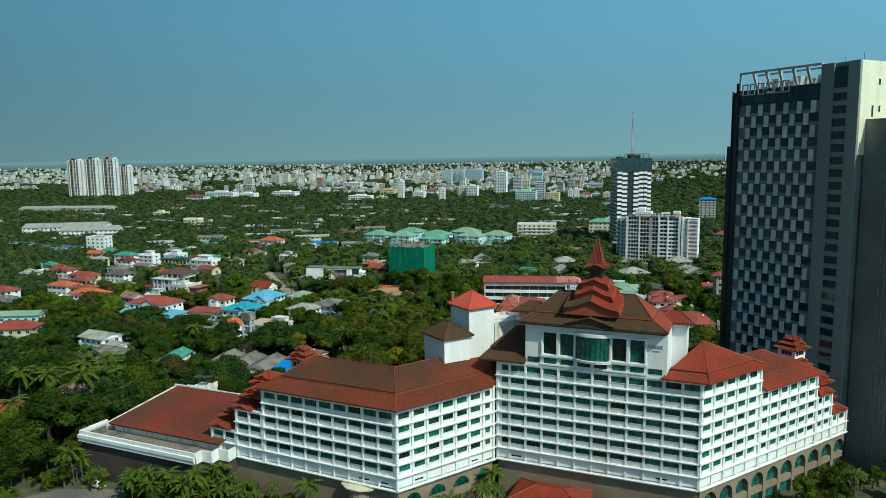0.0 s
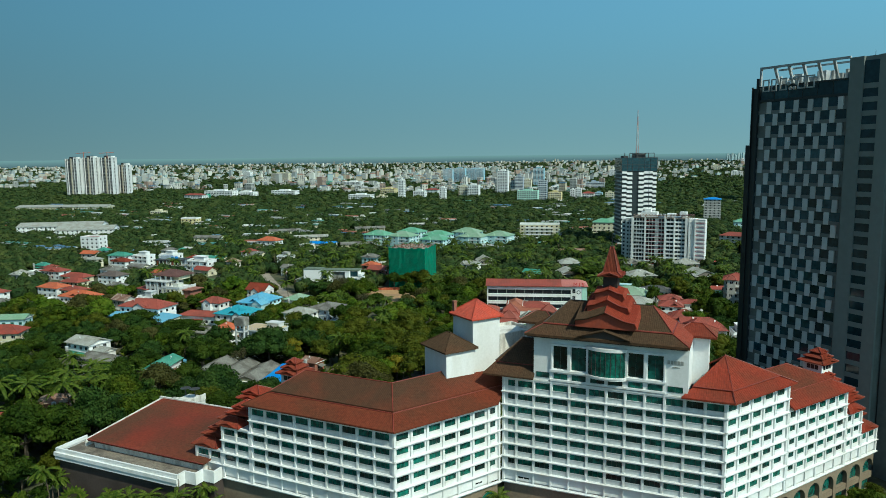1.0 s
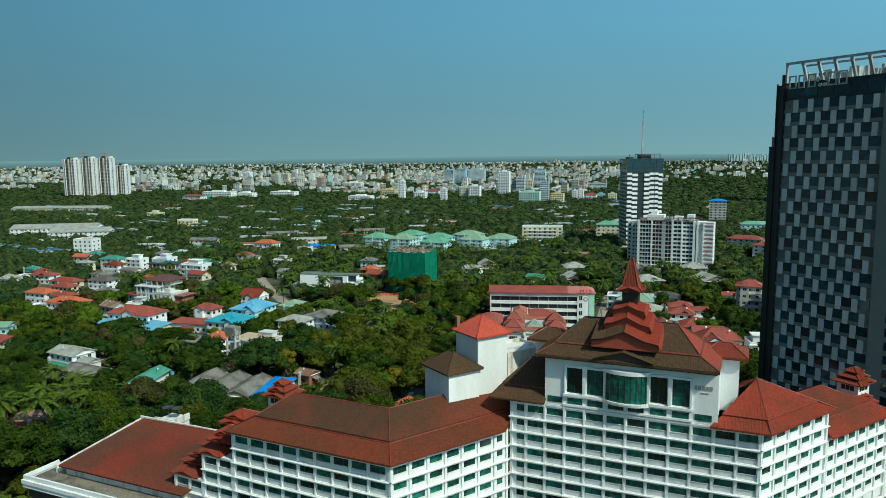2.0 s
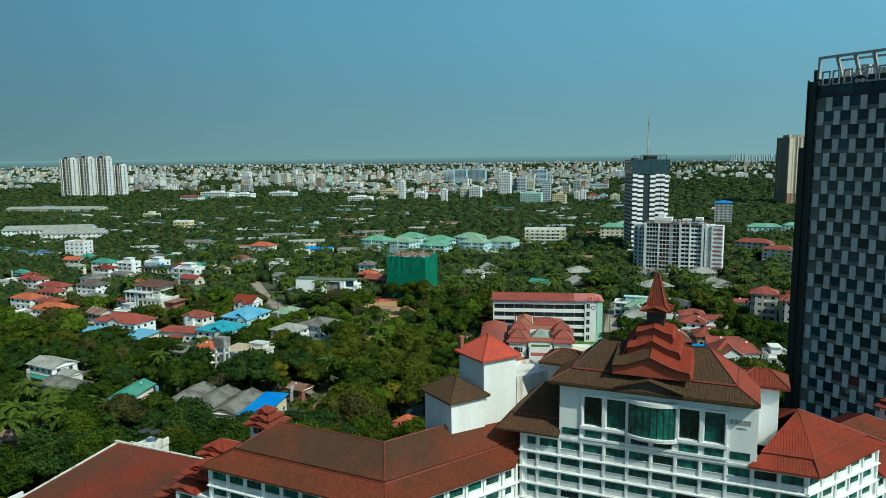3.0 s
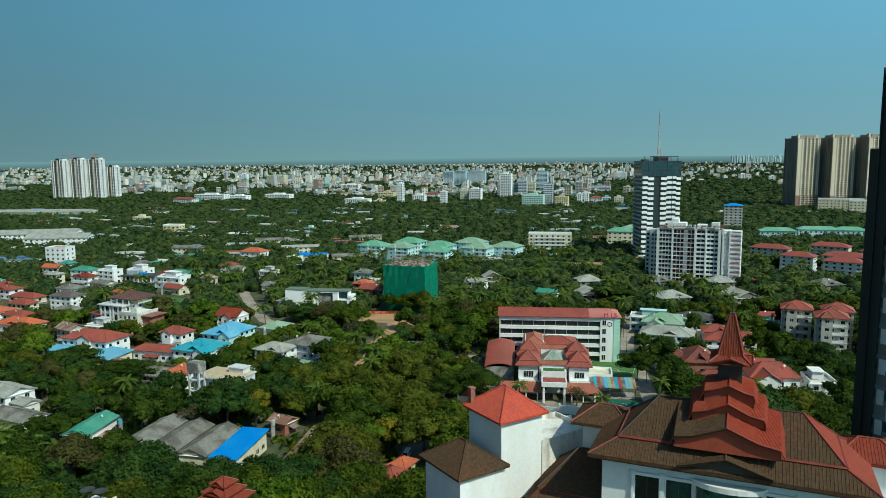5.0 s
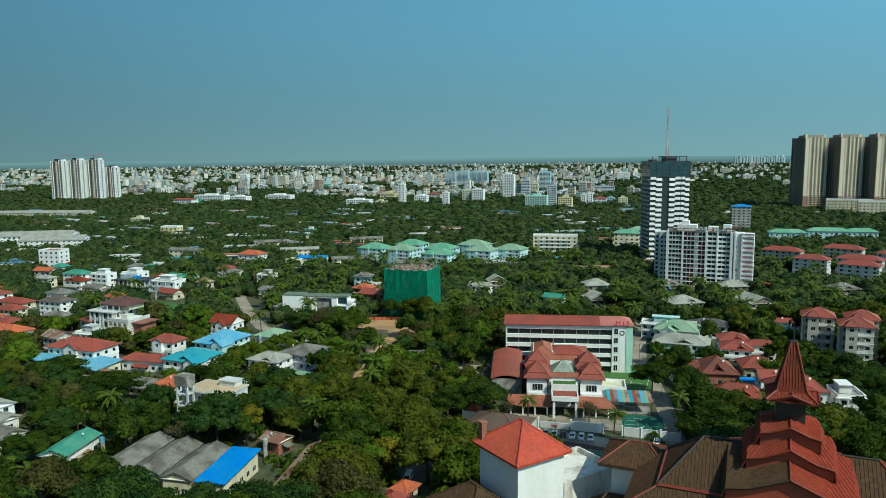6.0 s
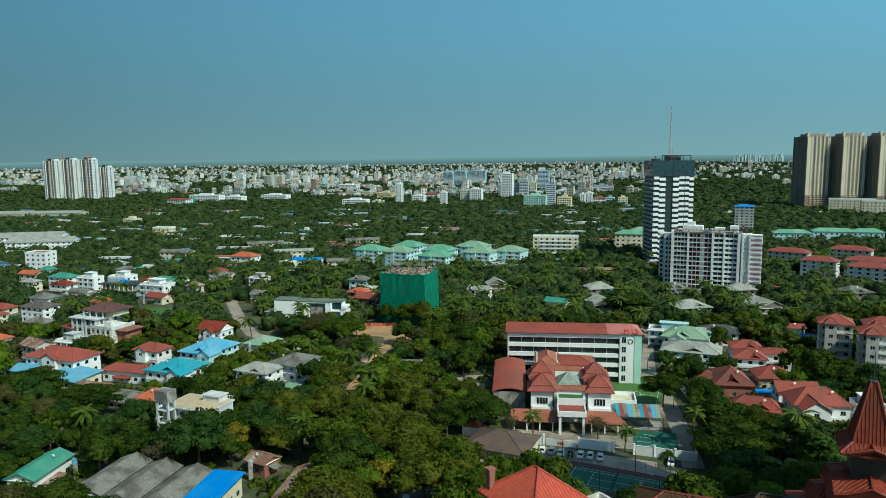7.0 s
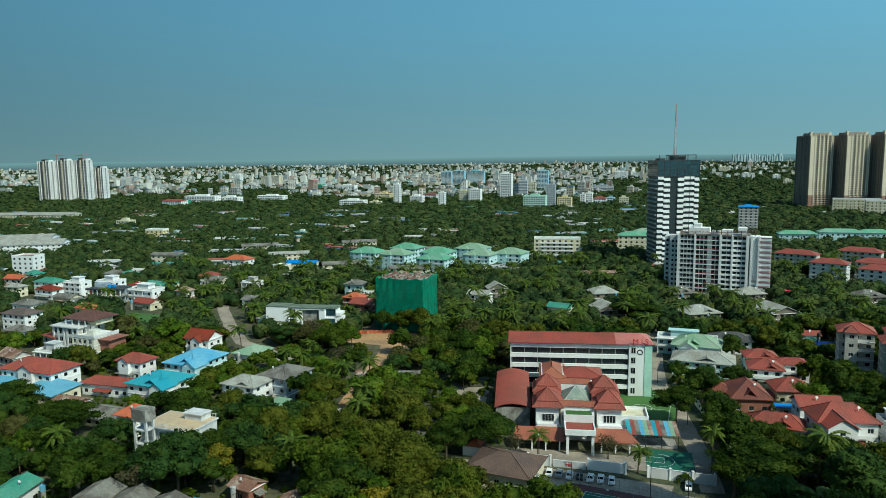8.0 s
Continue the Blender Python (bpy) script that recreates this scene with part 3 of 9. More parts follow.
LCx, LCy, A1 = -9.5, 146.2, -25.6
c1, s1 = math.cos(radians(A1)), math.sin(radians(A1))
at_A1 = lambda s, back=0.0: (LCx - c1 * s - s1 * back, LCy - s1 * s + c1 * back)
A2 = 36.4
c2, s2 = math.cos(radians(A2)), math.sin(radians(A2))
at_A2 = lambda s, back=0.0: (LCx + c2 * s - s2 * back, LCy + s2 * s + c2 * back)
CF = -23.0
cc, sc = math.cos(radians(CF)), math.sin(radians(CF))
at_C = lambda s, back=0.0: (49.7 + cc * s - sc * back, 148.6 + sc * s + cc * back)
RW = 33.0
cr, sr = math.cos(radians(RW)), math.sin(radians(RW))
RCx, RCy = at_C(8.6)
at_R = lambda s, back=0.0: (RCx + cr * s - sr * back, RCy + sr * s + cr * back)

hotel_face(*at_A1(38), A1, 38, 6, bays(0.7, 4.08, 3.3, 9), 0.76, 2.2, slits=((27.5, 30.5), (33.5, 35.5)))
hotel_face(*at_A1(46.6), A1, 8.55, 4, bays(0.6, 4.0, 3.25, 2), 0.76, 2.2)
hotel_face(*at_A1(55), A1, 8.35, 2, bays(0.6, 4.0, 3.25, 2), 0.76, 2.2)
hotel_face(LCx, LCy, A2, 28.6, 6, bays(0.9, 4.1, 2.9, 6) + [(25.9, 27.4)], 0.72, 2.08, lower=WHITE, green=0.7, slits=((5, 7.4), (21.5, 23.5)))
hotel_face(*at_C(-38.9), CF, 47.5, 8, [(1.3, 2.9)] + bays(3.65, 4.0, 3.3, 11), 0.76, 2.2, slits=((3.7, 6.4), (38, 40.6)))
hotel_face(RCx, RCy, RW, 21.9, 8, bays(1.1, 4.15, 2.6, 5), 0.72, 2.08, lower=WHITE, green=0.6)
hotel_face(*at_R(22.0), RW, 24.0, 6, bays(0.6, 4.0, 2.5, 6), 0.72, 2.08, lower=WHITE, green=0.6)
hotel_face(*at_R(46.1), RW, 7.2, 4, bays(0.5, 3.5, 2.3, 2), 0.72, 2.08, lower=WHITE, green=0.6)
hotel_face(*at_R(53.4), RW, 7.6, 2, bays(0.5, 3.6, 2.4, 2), 0.72, 2.08, lower=WHITE, green=0.6)


def mass(x, y, ang, length, depth, z0, z1, material, front=0.85, name="wall"):
    bm = bmesh.new()
    box(bm, 0.02, length - 0.02, front, depth, z0, z1)
    part(name, bm, material, hotel, at=pose(x, y, 0, 0, 0, ang))


mass(*at_A1(38), A1, 32.5, 18.5, ZP - 0.9, 29.2, WHITE)
mass(*at_A1(46.6), A1, 8.5, 17, ZP - 0.9, 23.1, WHITE)
mass(*at_A1(55), A1, 8.3, 16, ZP - 0.9, 17.0, WHITE)
mass(*at_A2(0.6), A2, 26, 17.5, ZP - 0.9, 29.2, WHITE)
mass(*at_C(-38.6), CF, 46.6, 14, ZP - 0.9, 35.2, WHITE)
mass(*at_R(0.6), RW, 21.2, 18, ZP - 0.9, 35.2, WHITE)
mass(*at_R(22.0), RW, 24, 17.5, ZP - 0.9, 29.1, WHITE)
mass(*at_R(46.1), RW, 7.2, 16, ZP - 0.9, 23.0, WHITE)
mass(*at_R(53.4), RW, 7.6, 15, ZP - 0.9, 16.9, WHITE)
# brown podium under the white floors
for f, a, s0, ln in ((at_A1, A1, 55, 55), (at_A2, A2, 0.3, 28), (at_C, CF, -38.6, 46.8)):
    mass(*f(s0), a, ln, 15, 0, ZP - 0.86, BROWN_WALL, 0.7, "podium_wall")
bm = bmesh.new()
box(bm, 0.3, 61, 1.6, 15, 0, ZP - 0.86)
n_arch = 10
for k in range(n_arch):
    x0 = 1 + k * 6
    box(bm, x0, x0 + 1.2, 0.6, 1.6, 0, ZP - 0.86)
    prev = None
    for j in range(9):
        a = math.pi * j / 8
        px, pz = x0 + 3.6 - 2.4 * math.cos(a), 6.4 + 2.4 * math.sin(a)
        if prev:
            v = [bm.verts.new(c) for y in (0.6, 1.6) for c in ((prev[0], y, prev[1]), (px, y, pz), (px, y, ZP - 0.86), (prev[0], y, ZP - 0.86))]
            for fc in ((0, 1, 2, 3), (7, 6, 5, 4), (0, 4, 5, 1), (2, 6, 7, 3)):
                bm.faces.new([v[i] for i in fc])
        prev = (px, pz)
    box(bm, x0 + 1.2, x0 + 6, 0.75, 1.6, 3.4, 4.9)
part("podium_wall", bm, BROWN_WALL, hotel, at=pose(RCx, RCy, 0, 0, 0, RW))
for k in range(n_arch):
    for z, h in ((0.3, 2.9), (5.0, 2.6)):
        window(hotel, pose(RCx, RCy, 0, 0, 0, RW) @ pose(2.6 + k * 6, 1.45, z), 4.0, h, 3, GLASS_GREEN)
bm = bmesh.new()
for k in range(4):
    for j in range(8):
        a0, a1 = math.pi * j / 8, math.pi * (j + 1) / 8
        cx = 4.5 + k * 7
        v = [bm.verts.new((cx + r * math.cos(a), 0.66, 6.5 + r * math.sin(a))) for a in (a0, a1) for r in (2.3, 2.5)]
        w = [bm.verts.new((q.co.x, 0.5, q.co.z)) for q in v]
        for fc in ((w[0], w[1], w[3], w[2]), (v[1], w[1], w[3], v[3]), (v[0], w[0], w[2], v[2])):
            bm.faces.new(fc)
as_stuff(part("arch_moulding", bm, BROWN_WALL, hotel, at=pose(LCx, LCy, 0, 0, 0, A2)))
for k in range(4):
    bm = bmesh.new()
    cx = 4.5 + k * 7
    vs = [bm.verts.new((cx + 2.3 * math.cos(math.pi * j / 12), 0.62, 6.5 + 2.3 * math.sin(math.pi * j / 12))) for j in range(13)]
    bm.faces.new(vs)
    bmesh.ops.solidify(bm, geom=bm.faces[:], thickness=0.04)
    part("arched_window", bm, GLASS_GREEN, hotel, at=pose(LCx, LCy, 0, 0, 0, A2))


def roof3(polys, lines, material, cap=None, step=0.45, t=0.35):
    return put_roof(hotel, polys, lines, material, cap or TRIM_RED, step, t)


def lift(p, z):
    return (p[0], p[1], z)


ROOF_A2 = mat("worn_red_skirt_tile", (0.150, 0.035, 0.017), 0.8, (0.085, 0.036, 0.018), 0.07, 1.6, 0.22, 0.2, edge=(0.42, 0.66), spec=0.15)
# left wing: a bent hip roof with a raised skirt line
EA, RA = 29.75, 35.7
skirt, up = 3.6, 31.7


def bent(frac_back, z, e0, e1):
    """Points along the bent wing at a distance behind its eaves: left end, bend, inner end."""
    h = math.tan(radians((A2 - A1) / 2))
    b = frac_back
    return [lift(at_A1(38 + e0 - 0, b), z), lift(at_A1(b * h - 0.0, b), z), lift(at_A2(28.6 + e1, b), z)]


f0 = bent(-1.0, EA, 1.0, -1.5)
f1 = bent(skirt, up, -3.2, 4.6)
f1b = bent(skirt + 0.3, up + 0.35, -3.4, 4.9)
f2 = bent(10.4, RA, -8.5, 11.0)
f3 = bent(20.2, EA, 1.0, 11.0)
f1[1], f1b[1], f2[1], f0[1], f3[1] = [lift(at_A1(b * math.tan(radians((A2 - A1) / 2)), b), z) for b, z in ((skirt, up), (skirt + 0.3, up + 0.35), (10.4, RA), (-1.0, EA), (20.2, EA))]
low_polys = [[f0[0], f0[1], f1[1], f1[0]], [f0[1], f0[2], f1[2], f1[1]]]
top_polys = [[f1b[0], f1b[1], f2[1], f2[0]], [f1b[1], f1b[2], f2[2], f2[1]], [f2[0], f2[1], f3[1], f3[0]], [f2[1], f2[2], f3[2], f3[1]], [f0[0], f1[0], f3[0]], [f1b[0], f2[0], f3[0]]]
roof3(low_polys, [(f0[1], f1[1])], ROOF_A2)
roof3(top_polys, [(f2[0], f2[1]), (f2[1], f2[2]), (f1b[1], f2[1]), (f1b[0], f2[0]), (f1[0], f1[1]), (f1[1], f1[2])], ROOF_A)

# right wing: pyramid over the corner, then a stepped hip
apex = (61.9, 158.2, 41.4)
pa, pb, pc = lift(at_C(-0.2, -1.0), 35.7), lift(at_C(10.2, -1.0), 35.7), lift(at_R(22.6, -1.0), 35.7)
pb = (RCx + 0.9, RCy - 1.6, 35.7)
pd, pe = lift(at_R(22.6, 19.5), 35.7), lift(at_C(-0.2, 16), 35.7)
mid = lambda p, q, k, dz=0.0: tuple(a + (b - a) * k for a, b in zip(p, q))[:2] + (p[2] + (q[2] - p[2]) * k + dz,)
K = 0.24
roof3([[pa, pb, mid(pb, apex, K, -0.25), mid(pa, apex, K, -0.25)], [pb, pc, mid(pc, apex, K, -0.25), mid(pb, apex, K, -0.25)]], [], ROOF_BRIGHT)
roof3([[mid(pa, apex, K, 0.1), mid(pb, apex, K, 0.1), apex], [mid(pb, apex, K, 0.1), mid(pc, apex, K, 0.1), apex], [pc, pd, apex], [pd, pe, apex]],
      [(mid(pb, apex, K), apex), (pb, mid(pb, apex, K)), (apex, pc), (mid(pa, apex, K), mid(pb, apex, K)), (mid(pb, apex, K), mid(pc, apex, K))], ROOF_BRIGHT)
qa, qb = lift(at_R(22.1, -1.0), 29.7), lift(at_R(47, -1.0), 29.7)
qc, qd = lift(at_R(47, 19), 29.7), lift(at_R(22.1, 19), 29.7)
ra, rb = lift(at_R(22.1, 8.8), 35.4), lift(at_R(34.5, 8.8), 35.4)
sa_, sb_ = lift(at_R(22.1, 2.6), 31.8), lift(at_R(43.4, 2.6), 31.8)
roof3([[qa, qb, sb_, sa_]], [], ROOF_BRIGHT)
roof3([[mid(sa_, sa_, 0, 0.3), mid(sb_, sb_, 0, 0.3), rb, ra], [qb, qc, rb], [qc, qd, ra, rb]], [(ra, rb), (rb, qb), (rb, qc), (sa_, sb_)], ROOF_RED)


def tiered_roof(parent, m, w, d, z, tiers=3, material=None, step=0.4):
    """Small stacked hip roofs with a gablet on the front of each, as on the turrets."""
    material = material or ROOF_BRIGHT
    for k in range(tiers):
        f = 1 - 0.27 * k
        zz = z + 1.15 * k
        polys, lines = hip_polys(w * f, d * f, 1.5 * f + 0.2, zz)
        put_roof(parent, polys, lines, material, TRIM_RED, step, 0.18, m)
        g = w * f * 0.3
        gp = [[(-g, -d * f / 2 - 0.05, zz + 0.15), (0, -d * f / 2 - 0.05, zz + 0.75), (0, 0, zz + 0.95), (-g, 0, zz + 0.5)],
              [(0, -d * f / 2 - 0.05, zz + 0.75), (g, -d * f / 2 - 0.05, zz + 0.15), (g, 0, zz + 0.5), (0, 0, zz + 0.95)]]
        put_roof(parent, gp, [], material, None, 0, 0.12, m, name="gablet")


def turret(x, y, ang, z0, z1, w, d):
    m = pose(x, y, 0, 0, 0, ang)
    bm = bmesh.new()
    wall_ring(bm, w, d, z0, z1, 0.3, [("front", 0.6, z1 - 1.9, w - 1.2, 1.3), ("left", 0.6, z1 - 1.9, d - 1.8, 1.3)])
    part("turret_wall", bm, WHITE, hotel, at=m)
    window(hotel, m @ side_pose("front", w, d, 0.3, 0.6, z1 - 1.9), w - 1.2, 1.3, 2, GLASS_DARK)
    window(hotel, m @ side_pose("left", w, d, 0.3, 0.6, z1 - 1.9), d - 1.8, 1.3, 2, GLASS_DARK)
    tiered_roof(hotel, m, w + 2.0, d + 2.0, z1, 3)


turret(-34.9, 172.0, A1, 27, 34.4, 4.6, 4.6)
turret(94.2, 181.0, RW, 26, 33.3, 4.8, 4.8)
for x, y, ang, z, w, d, n in ((*at_A1(42, 8), A1, 28.6, 7.5, 7, 2), (*at_A1(41.5, 3.5), A1, 26.6, 6.5, 7, 2), (*at_A1(45.5, 7), A1, 23.6, 9, 9, 2), (*at_A1(44.5, 2.0), A1, 23.3, 7, 4.5, 1),
                              (*at_A1(50, 6), A1, 19.5, 9, 9, 2), (*at_A1(52, 2.2), A1, 17.3, 8, 5, 1),
                              (*at_R(49.5, 9), RW, 29.0, 7, 7, 2), (*at_R(50.5, 4), RW, 25.6, 8, 7, 2), (*at_R(52, 8.5), RW, 23.6, 8, 8, 2), (*at_R(50, 1.8), RW, 23.2, 7, 4.5, 1),
                              (*at_R(57.5, 7), RW, 19.2, 8, 8, 2), (*at_R(57, 2.2), RW, 17.0, 7.5, 5, 1)):
    tiered_roof(hotel, pose(x, y, 0, 0, 0, ang), w, d, z, n)

# penthouse block over the middle front
PW = at_C(-31.6)
m = pose(*PW, 0, 0, 0, CF)
ZQ, ZE = 35.5, 46.0
wins = [(4.4, 7.5), (8.4, 11.6), (12.4, 19.7), (20.5, 23.6), (24.5, 27.6)]
slabs = [(0, 32.6, 0.3, ZQ, 38.3), (0, 32.6, 0.3, 43.5, ZE), (wins[-1][1], 32.6, 0.3, 38.3, 43.5)]
for a, b, left in zip([q[0] for q in wins], [q[1] for q in wins], [0] + [q[1] for q in wins]):
    slabs += [(left, a, 0.3, 38.3, 43.5), (a, b, 1.2, 38.3, 43.5)]
for x0, x1, y0, z0, z1 in slabs:
    bm = bmesh.new()
    box(bm, x0, x1, y0, 14.5, z0, z1)
    part("penthouse_wall", bm, WHITE, hotel, at=m)
bm = bmesh.new()
for a, b in wins:
    for q in (a - 0.45, b + 0.15):
        box(bm, q, q + 0.3, -0.05, 0.29, 38.2, 44.2)
box(bm, 3.8, 28.2, -0.15, 0.28, 37.7, 38.2), box(bm, 3.8, 28.2, -0.1, 0.28, 43.6, 44.0)
box(bm, 3.8, 28.2, -0.05, 0.28, 35.6, 36.0)
part("ledge", bm, WHITE, hotel, at=m)
for a, b in wins:
    if b - a < 4:
        window(hotel, m @ pose(a, 0.6, 38.3), b - a, 5.2, 1, GLASS)
for a in (0.6, 4.6, 8.6, 12.6, 16.4, 20.6, 24.6, 28.6):
    window(hotel, m @ pose(a, 0.2, 36.1), 3.0, 1.2, 1, GLASS_GREEN if a in (4.6, 20.6, 28.6) else GLASS)
for z0, z1, r, t in ((37.45, 37.8, 1.9, 0), (43.6, 44.3, 1.9, 0), (37.8, 38.1, 2.05, 0)):
    bm = bmesh.new()
    n = 10
    base = [bm.verts.new((16.05 + 4.6 * math.sin(-1.2 + 2.4 * k / n) / math.sin(1.2), 0.28 - r * (math.cos(-1.2 + 2.4 * k / n) - math.cos(1.2)) / (1 - math.cos(1.2)), z0)) for k in range(n + 1)]
    topv = [bm.verts.new((v.co.x, v.co.y, z1)) for v in base]
    for k in range(n):
        bm.faces.new((base[k], base[k + 1], topv[k + 1], topv[k]))
    bm.faces.new(topv), bm.faces.new(base[::-1])
    part("bay_window_band", bm, WHITE, hotel, at=m)
bm = bmesh.new()
n = 10
base = [bm.verts.new((16.05 + 4.2 * math.sin(-1.2 + 2.4 * k / n) / math.sin(1.2), 0.26 - 1.6 * (math.cos(-1.2 + 2.4 * k / n) - math.cos(1.2)) / (1 - math.cos(1.2)), 38.11)) for k in range(n + 1)]
topv = [bm.verts.new((v.co.x, v.co.y, 43.59)) for v in base]
for k in range(n):
    bm.faces.new((base[k], base[k + 1], topv[k + 1], topv[k]))
part("bay_window", bm, GLASS_GREEN, hotel, "curved green glass bay window", at=m)
bm = bmesh.new()
for v in range(n + 1):
    a = -1.2 + 2.4 * v / n
    tube(bm, (16.05 + 4.23 * math.sin(a) / math.sin(1.2), 0.24 - 1.63 * (math.cos(a) - math.cos(1.2)) / (1 - math.cos(1.2)), 38.1), (16.05 + 4.23 * math.sin(a) / math.sin(1.2), 0.24 - 1.63 * (math.cos(a) - math.cos(1.2)) / (1 - math.cos(1.2)), 43.6), 0.05, n=5)
as_stuff(part("mullion", bm, DARK_STEEL, hotel, at=m))
bm = bmesh.new()
for k in range(5):
    box(bm, 28.4 + k * 0.66, 28.9 + k * 0.66, 0.22, 0.29, 42.0, 42.8)
box(bm, 29.4, 30.9, 0.22, 0.29, 41.3, 41.5)
as_stuff(part("sign", bm, SIGN_GREY, hotel, "grey metal sign shapes on the wall", at=m))

# main roof: skirt, trim, hip, cross roofs and stacked tiers under the spire
cx, cy = at_C(-16.05, 6.7)
mr = pose(cx, cy, 0, 0, 0, CF)
W2, D2 = 17.2, 8.2


def frustum(w, d, z0, w1, d1, z1):
    A, B, C, D = (-w, -d, z0), (w, -d, z0), (w, d, z0), (-w, d, z0)
    a, b, c, e = (-w1, -d1, z1), (w1, -d1, z1), (w1, d1, z1), (-w1, d1, z1)
    return [[A, B, b, a], [B, C, c, b], [C, D, e, c], [D, A, a, e]], [(A, a), (B, b), (C, c), (D, e)]


polys, lines = frustum(W2, D2, 46.2, W2 - 3.6, D2 - 2.6, 48.1)
# front and left pieces dark brown, right and back pieces bright red
put_roof(hotel, [polys[0], polys[3]], [lines[0]], ROOF_BROWN, TRIM_RED, 0.4, 0.5, mr, "dark brown tiled roof skirt")
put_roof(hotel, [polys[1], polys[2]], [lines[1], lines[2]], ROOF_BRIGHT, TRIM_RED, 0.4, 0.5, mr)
bm = bmesh.new()
for q in range(4):
    a, b = polys[q][3], polys[q][2]
    tube(bm, Vector(a) + Vector((0, 0, 0.1)), Vector(b) + Vector((0, 0, 0.1)), 0.22, n=6)
part("roof_trim", bm, TRIM_RED, hotel, "red band between roof tiers", at=mr)
w, d = W2 - 3.7, D2 - 2.7
A, B, C, D, a, b = (-w, -d, 48.35), (w, -d, 48.35), (w, d, 48.35), (-w, d, 48.35), (-9.0, 0, 52.6), (9.0, 0, 52.6)
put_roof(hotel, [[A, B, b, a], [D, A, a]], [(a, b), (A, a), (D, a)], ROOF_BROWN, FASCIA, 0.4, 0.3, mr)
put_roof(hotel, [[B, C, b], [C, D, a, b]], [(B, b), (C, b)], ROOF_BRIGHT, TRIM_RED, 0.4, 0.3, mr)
bm = bmesh.new()
box(bm, -W2 + 0.4, W2 - 0.4, -D2 + 0.4, D2 - 0.4, 45.4, 45.75)
part("soffit", bm, FASCIA, hotel, at=mr)
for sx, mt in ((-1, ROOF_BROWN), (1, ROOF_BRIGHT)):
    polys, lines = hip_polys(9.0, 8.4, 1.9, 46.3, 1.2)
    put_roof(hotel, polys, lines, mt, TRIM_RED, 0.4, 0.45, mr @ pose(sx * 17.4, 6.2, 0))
    bm = bmesh.new()
    box(bm, -3.3, 3.3, -3.0, 3.0, 35.3, 46.0)
    part("penthouse_wall", bm, WHITE, hotel, at=mr @ pose(sx * 17.0, 6.2, 0))


def pediment(m, w, y, z, h, back, material, face, trim=None):
    """A gable that looks forward out of a roof."""
    put_roof(hotel, [[(-w, y, z), (0, y, z + h), (0, back, z + h), (-w, back, z)], [(0, y, z + h), (w, y, z), (w, back, z), (0, back, z + h)]], [((0, y, z + h), (0, back, z + h)), ((-w, y, z), (0, y, z + h)), ((w, y, z), (0, y, z + h))], material, trim or TRIM_RED, 0.4, 0.22, m, name="pediment_roof")
    bm = bmesh.new()
    v = [bm.verts.new(c) for c in ((-w * 0.9, y + 0.5, z - 0.1), (w * 0.9, y + 0.5, z - 0.1), (0, y + 0.5, z + h * 0.9), (-w * 0.9, back, z - 0.1), (w * 0.9, back, z - 0.1), (0, back, z + h * 0.9))]
    for fc in ((0, 1, 2), (5, 4, 3), (0, 3, 4, 1), (1, 4, 5, 2), (2, 5, 3, 0)):
        bm.faces.new([v[i] for i in fc])
    part("pediment", bm, face, hotel, at=m)


pediment(mr, 5.6, -8.5, 46.5, 1.7, -3.5, ROOF_BROWN, DARK_WALL, ROOF_BROWN)
ORANGE_WALL = mat("orange_red_gable_paint", (0.34, 0.062, 0.028), 0.7, (0.27, 0.055, 0.03), 0.4, 2.0, 0.12)
# stacked tiers, each a broken gable: a peak in the middle and flatter wings, over an orange-red front
def broken_gable(m, hw, g, y0, y1, base, zw, zp, left, right, rise):
    dz = (zp - zw) * 0.22
    line = [(-hw - 0.5, zw - 1.0), (-hw, zw), (-g, zw + dz), (0, zp), (g, zw + dz), (hw, zw), (hw + 0.5, zw - 1.0)]
    planes = [[(a[0], y0, a[1]), (b[0], y0, b[1]), (b[0], y1, b[1] + rise), (a[0], y1, a[1] + rise)] for a, b in zip(line, line[1:])]
    put_roof(hotel, planes[:3], [(planes[2][0], planes[2][1]), (planes[1][0], planes[1][1])], left, left, 0.4, 0.2, m, name="tier_roof")
    put_roof(hotel, planes[3:], [(planes[3][0], planes[3][1]), (planes[4][0], planes[4][1]), (planes[3][0], planes[3][3])], right, TRIM_RED, 0.4, 0.2, m, name="tier_roof")
    bm = bmesh.new()
    front = [(x, y0 + 0.45, z - 0.22) for x, z in line[1:-1]] + [(hw, y0 + 0.45, base), (-hw, y0 + 0.45, base)]
    a = [bm.verts.new(p) for p in front]
    b = [bm.verts.new((p[0], y1, p[2])) for p in front]
    bm.faces.new(a), bm.faces.new(b[::-1])
    for k in range(len(a)):
        bm.faces.new((a[k], b[k], b[k - 1], a[k - 1]))
    bmesh.ops.recalc_face_normals(bm, faces=bm.faces)
    part("tier_wall", bm, ORANGE_WALL, hotel, at=m)


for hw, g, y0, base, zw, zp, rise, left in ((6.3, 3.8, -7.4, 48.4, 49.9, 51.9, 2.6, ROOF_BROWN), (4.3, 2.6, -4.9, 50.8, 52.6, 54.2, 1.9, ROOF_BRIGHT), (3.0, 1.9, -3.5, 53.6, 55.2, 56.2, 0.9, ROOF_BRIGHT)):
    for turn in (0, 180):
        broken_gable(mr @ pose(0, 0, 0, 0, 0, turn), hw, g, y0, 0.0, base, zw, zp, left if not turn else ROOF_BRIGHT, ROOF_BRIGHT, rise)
bm = bmesh.new()
box(bm, -1.5, 1.5, -1.5, 1.5, 55.6, 59.0)
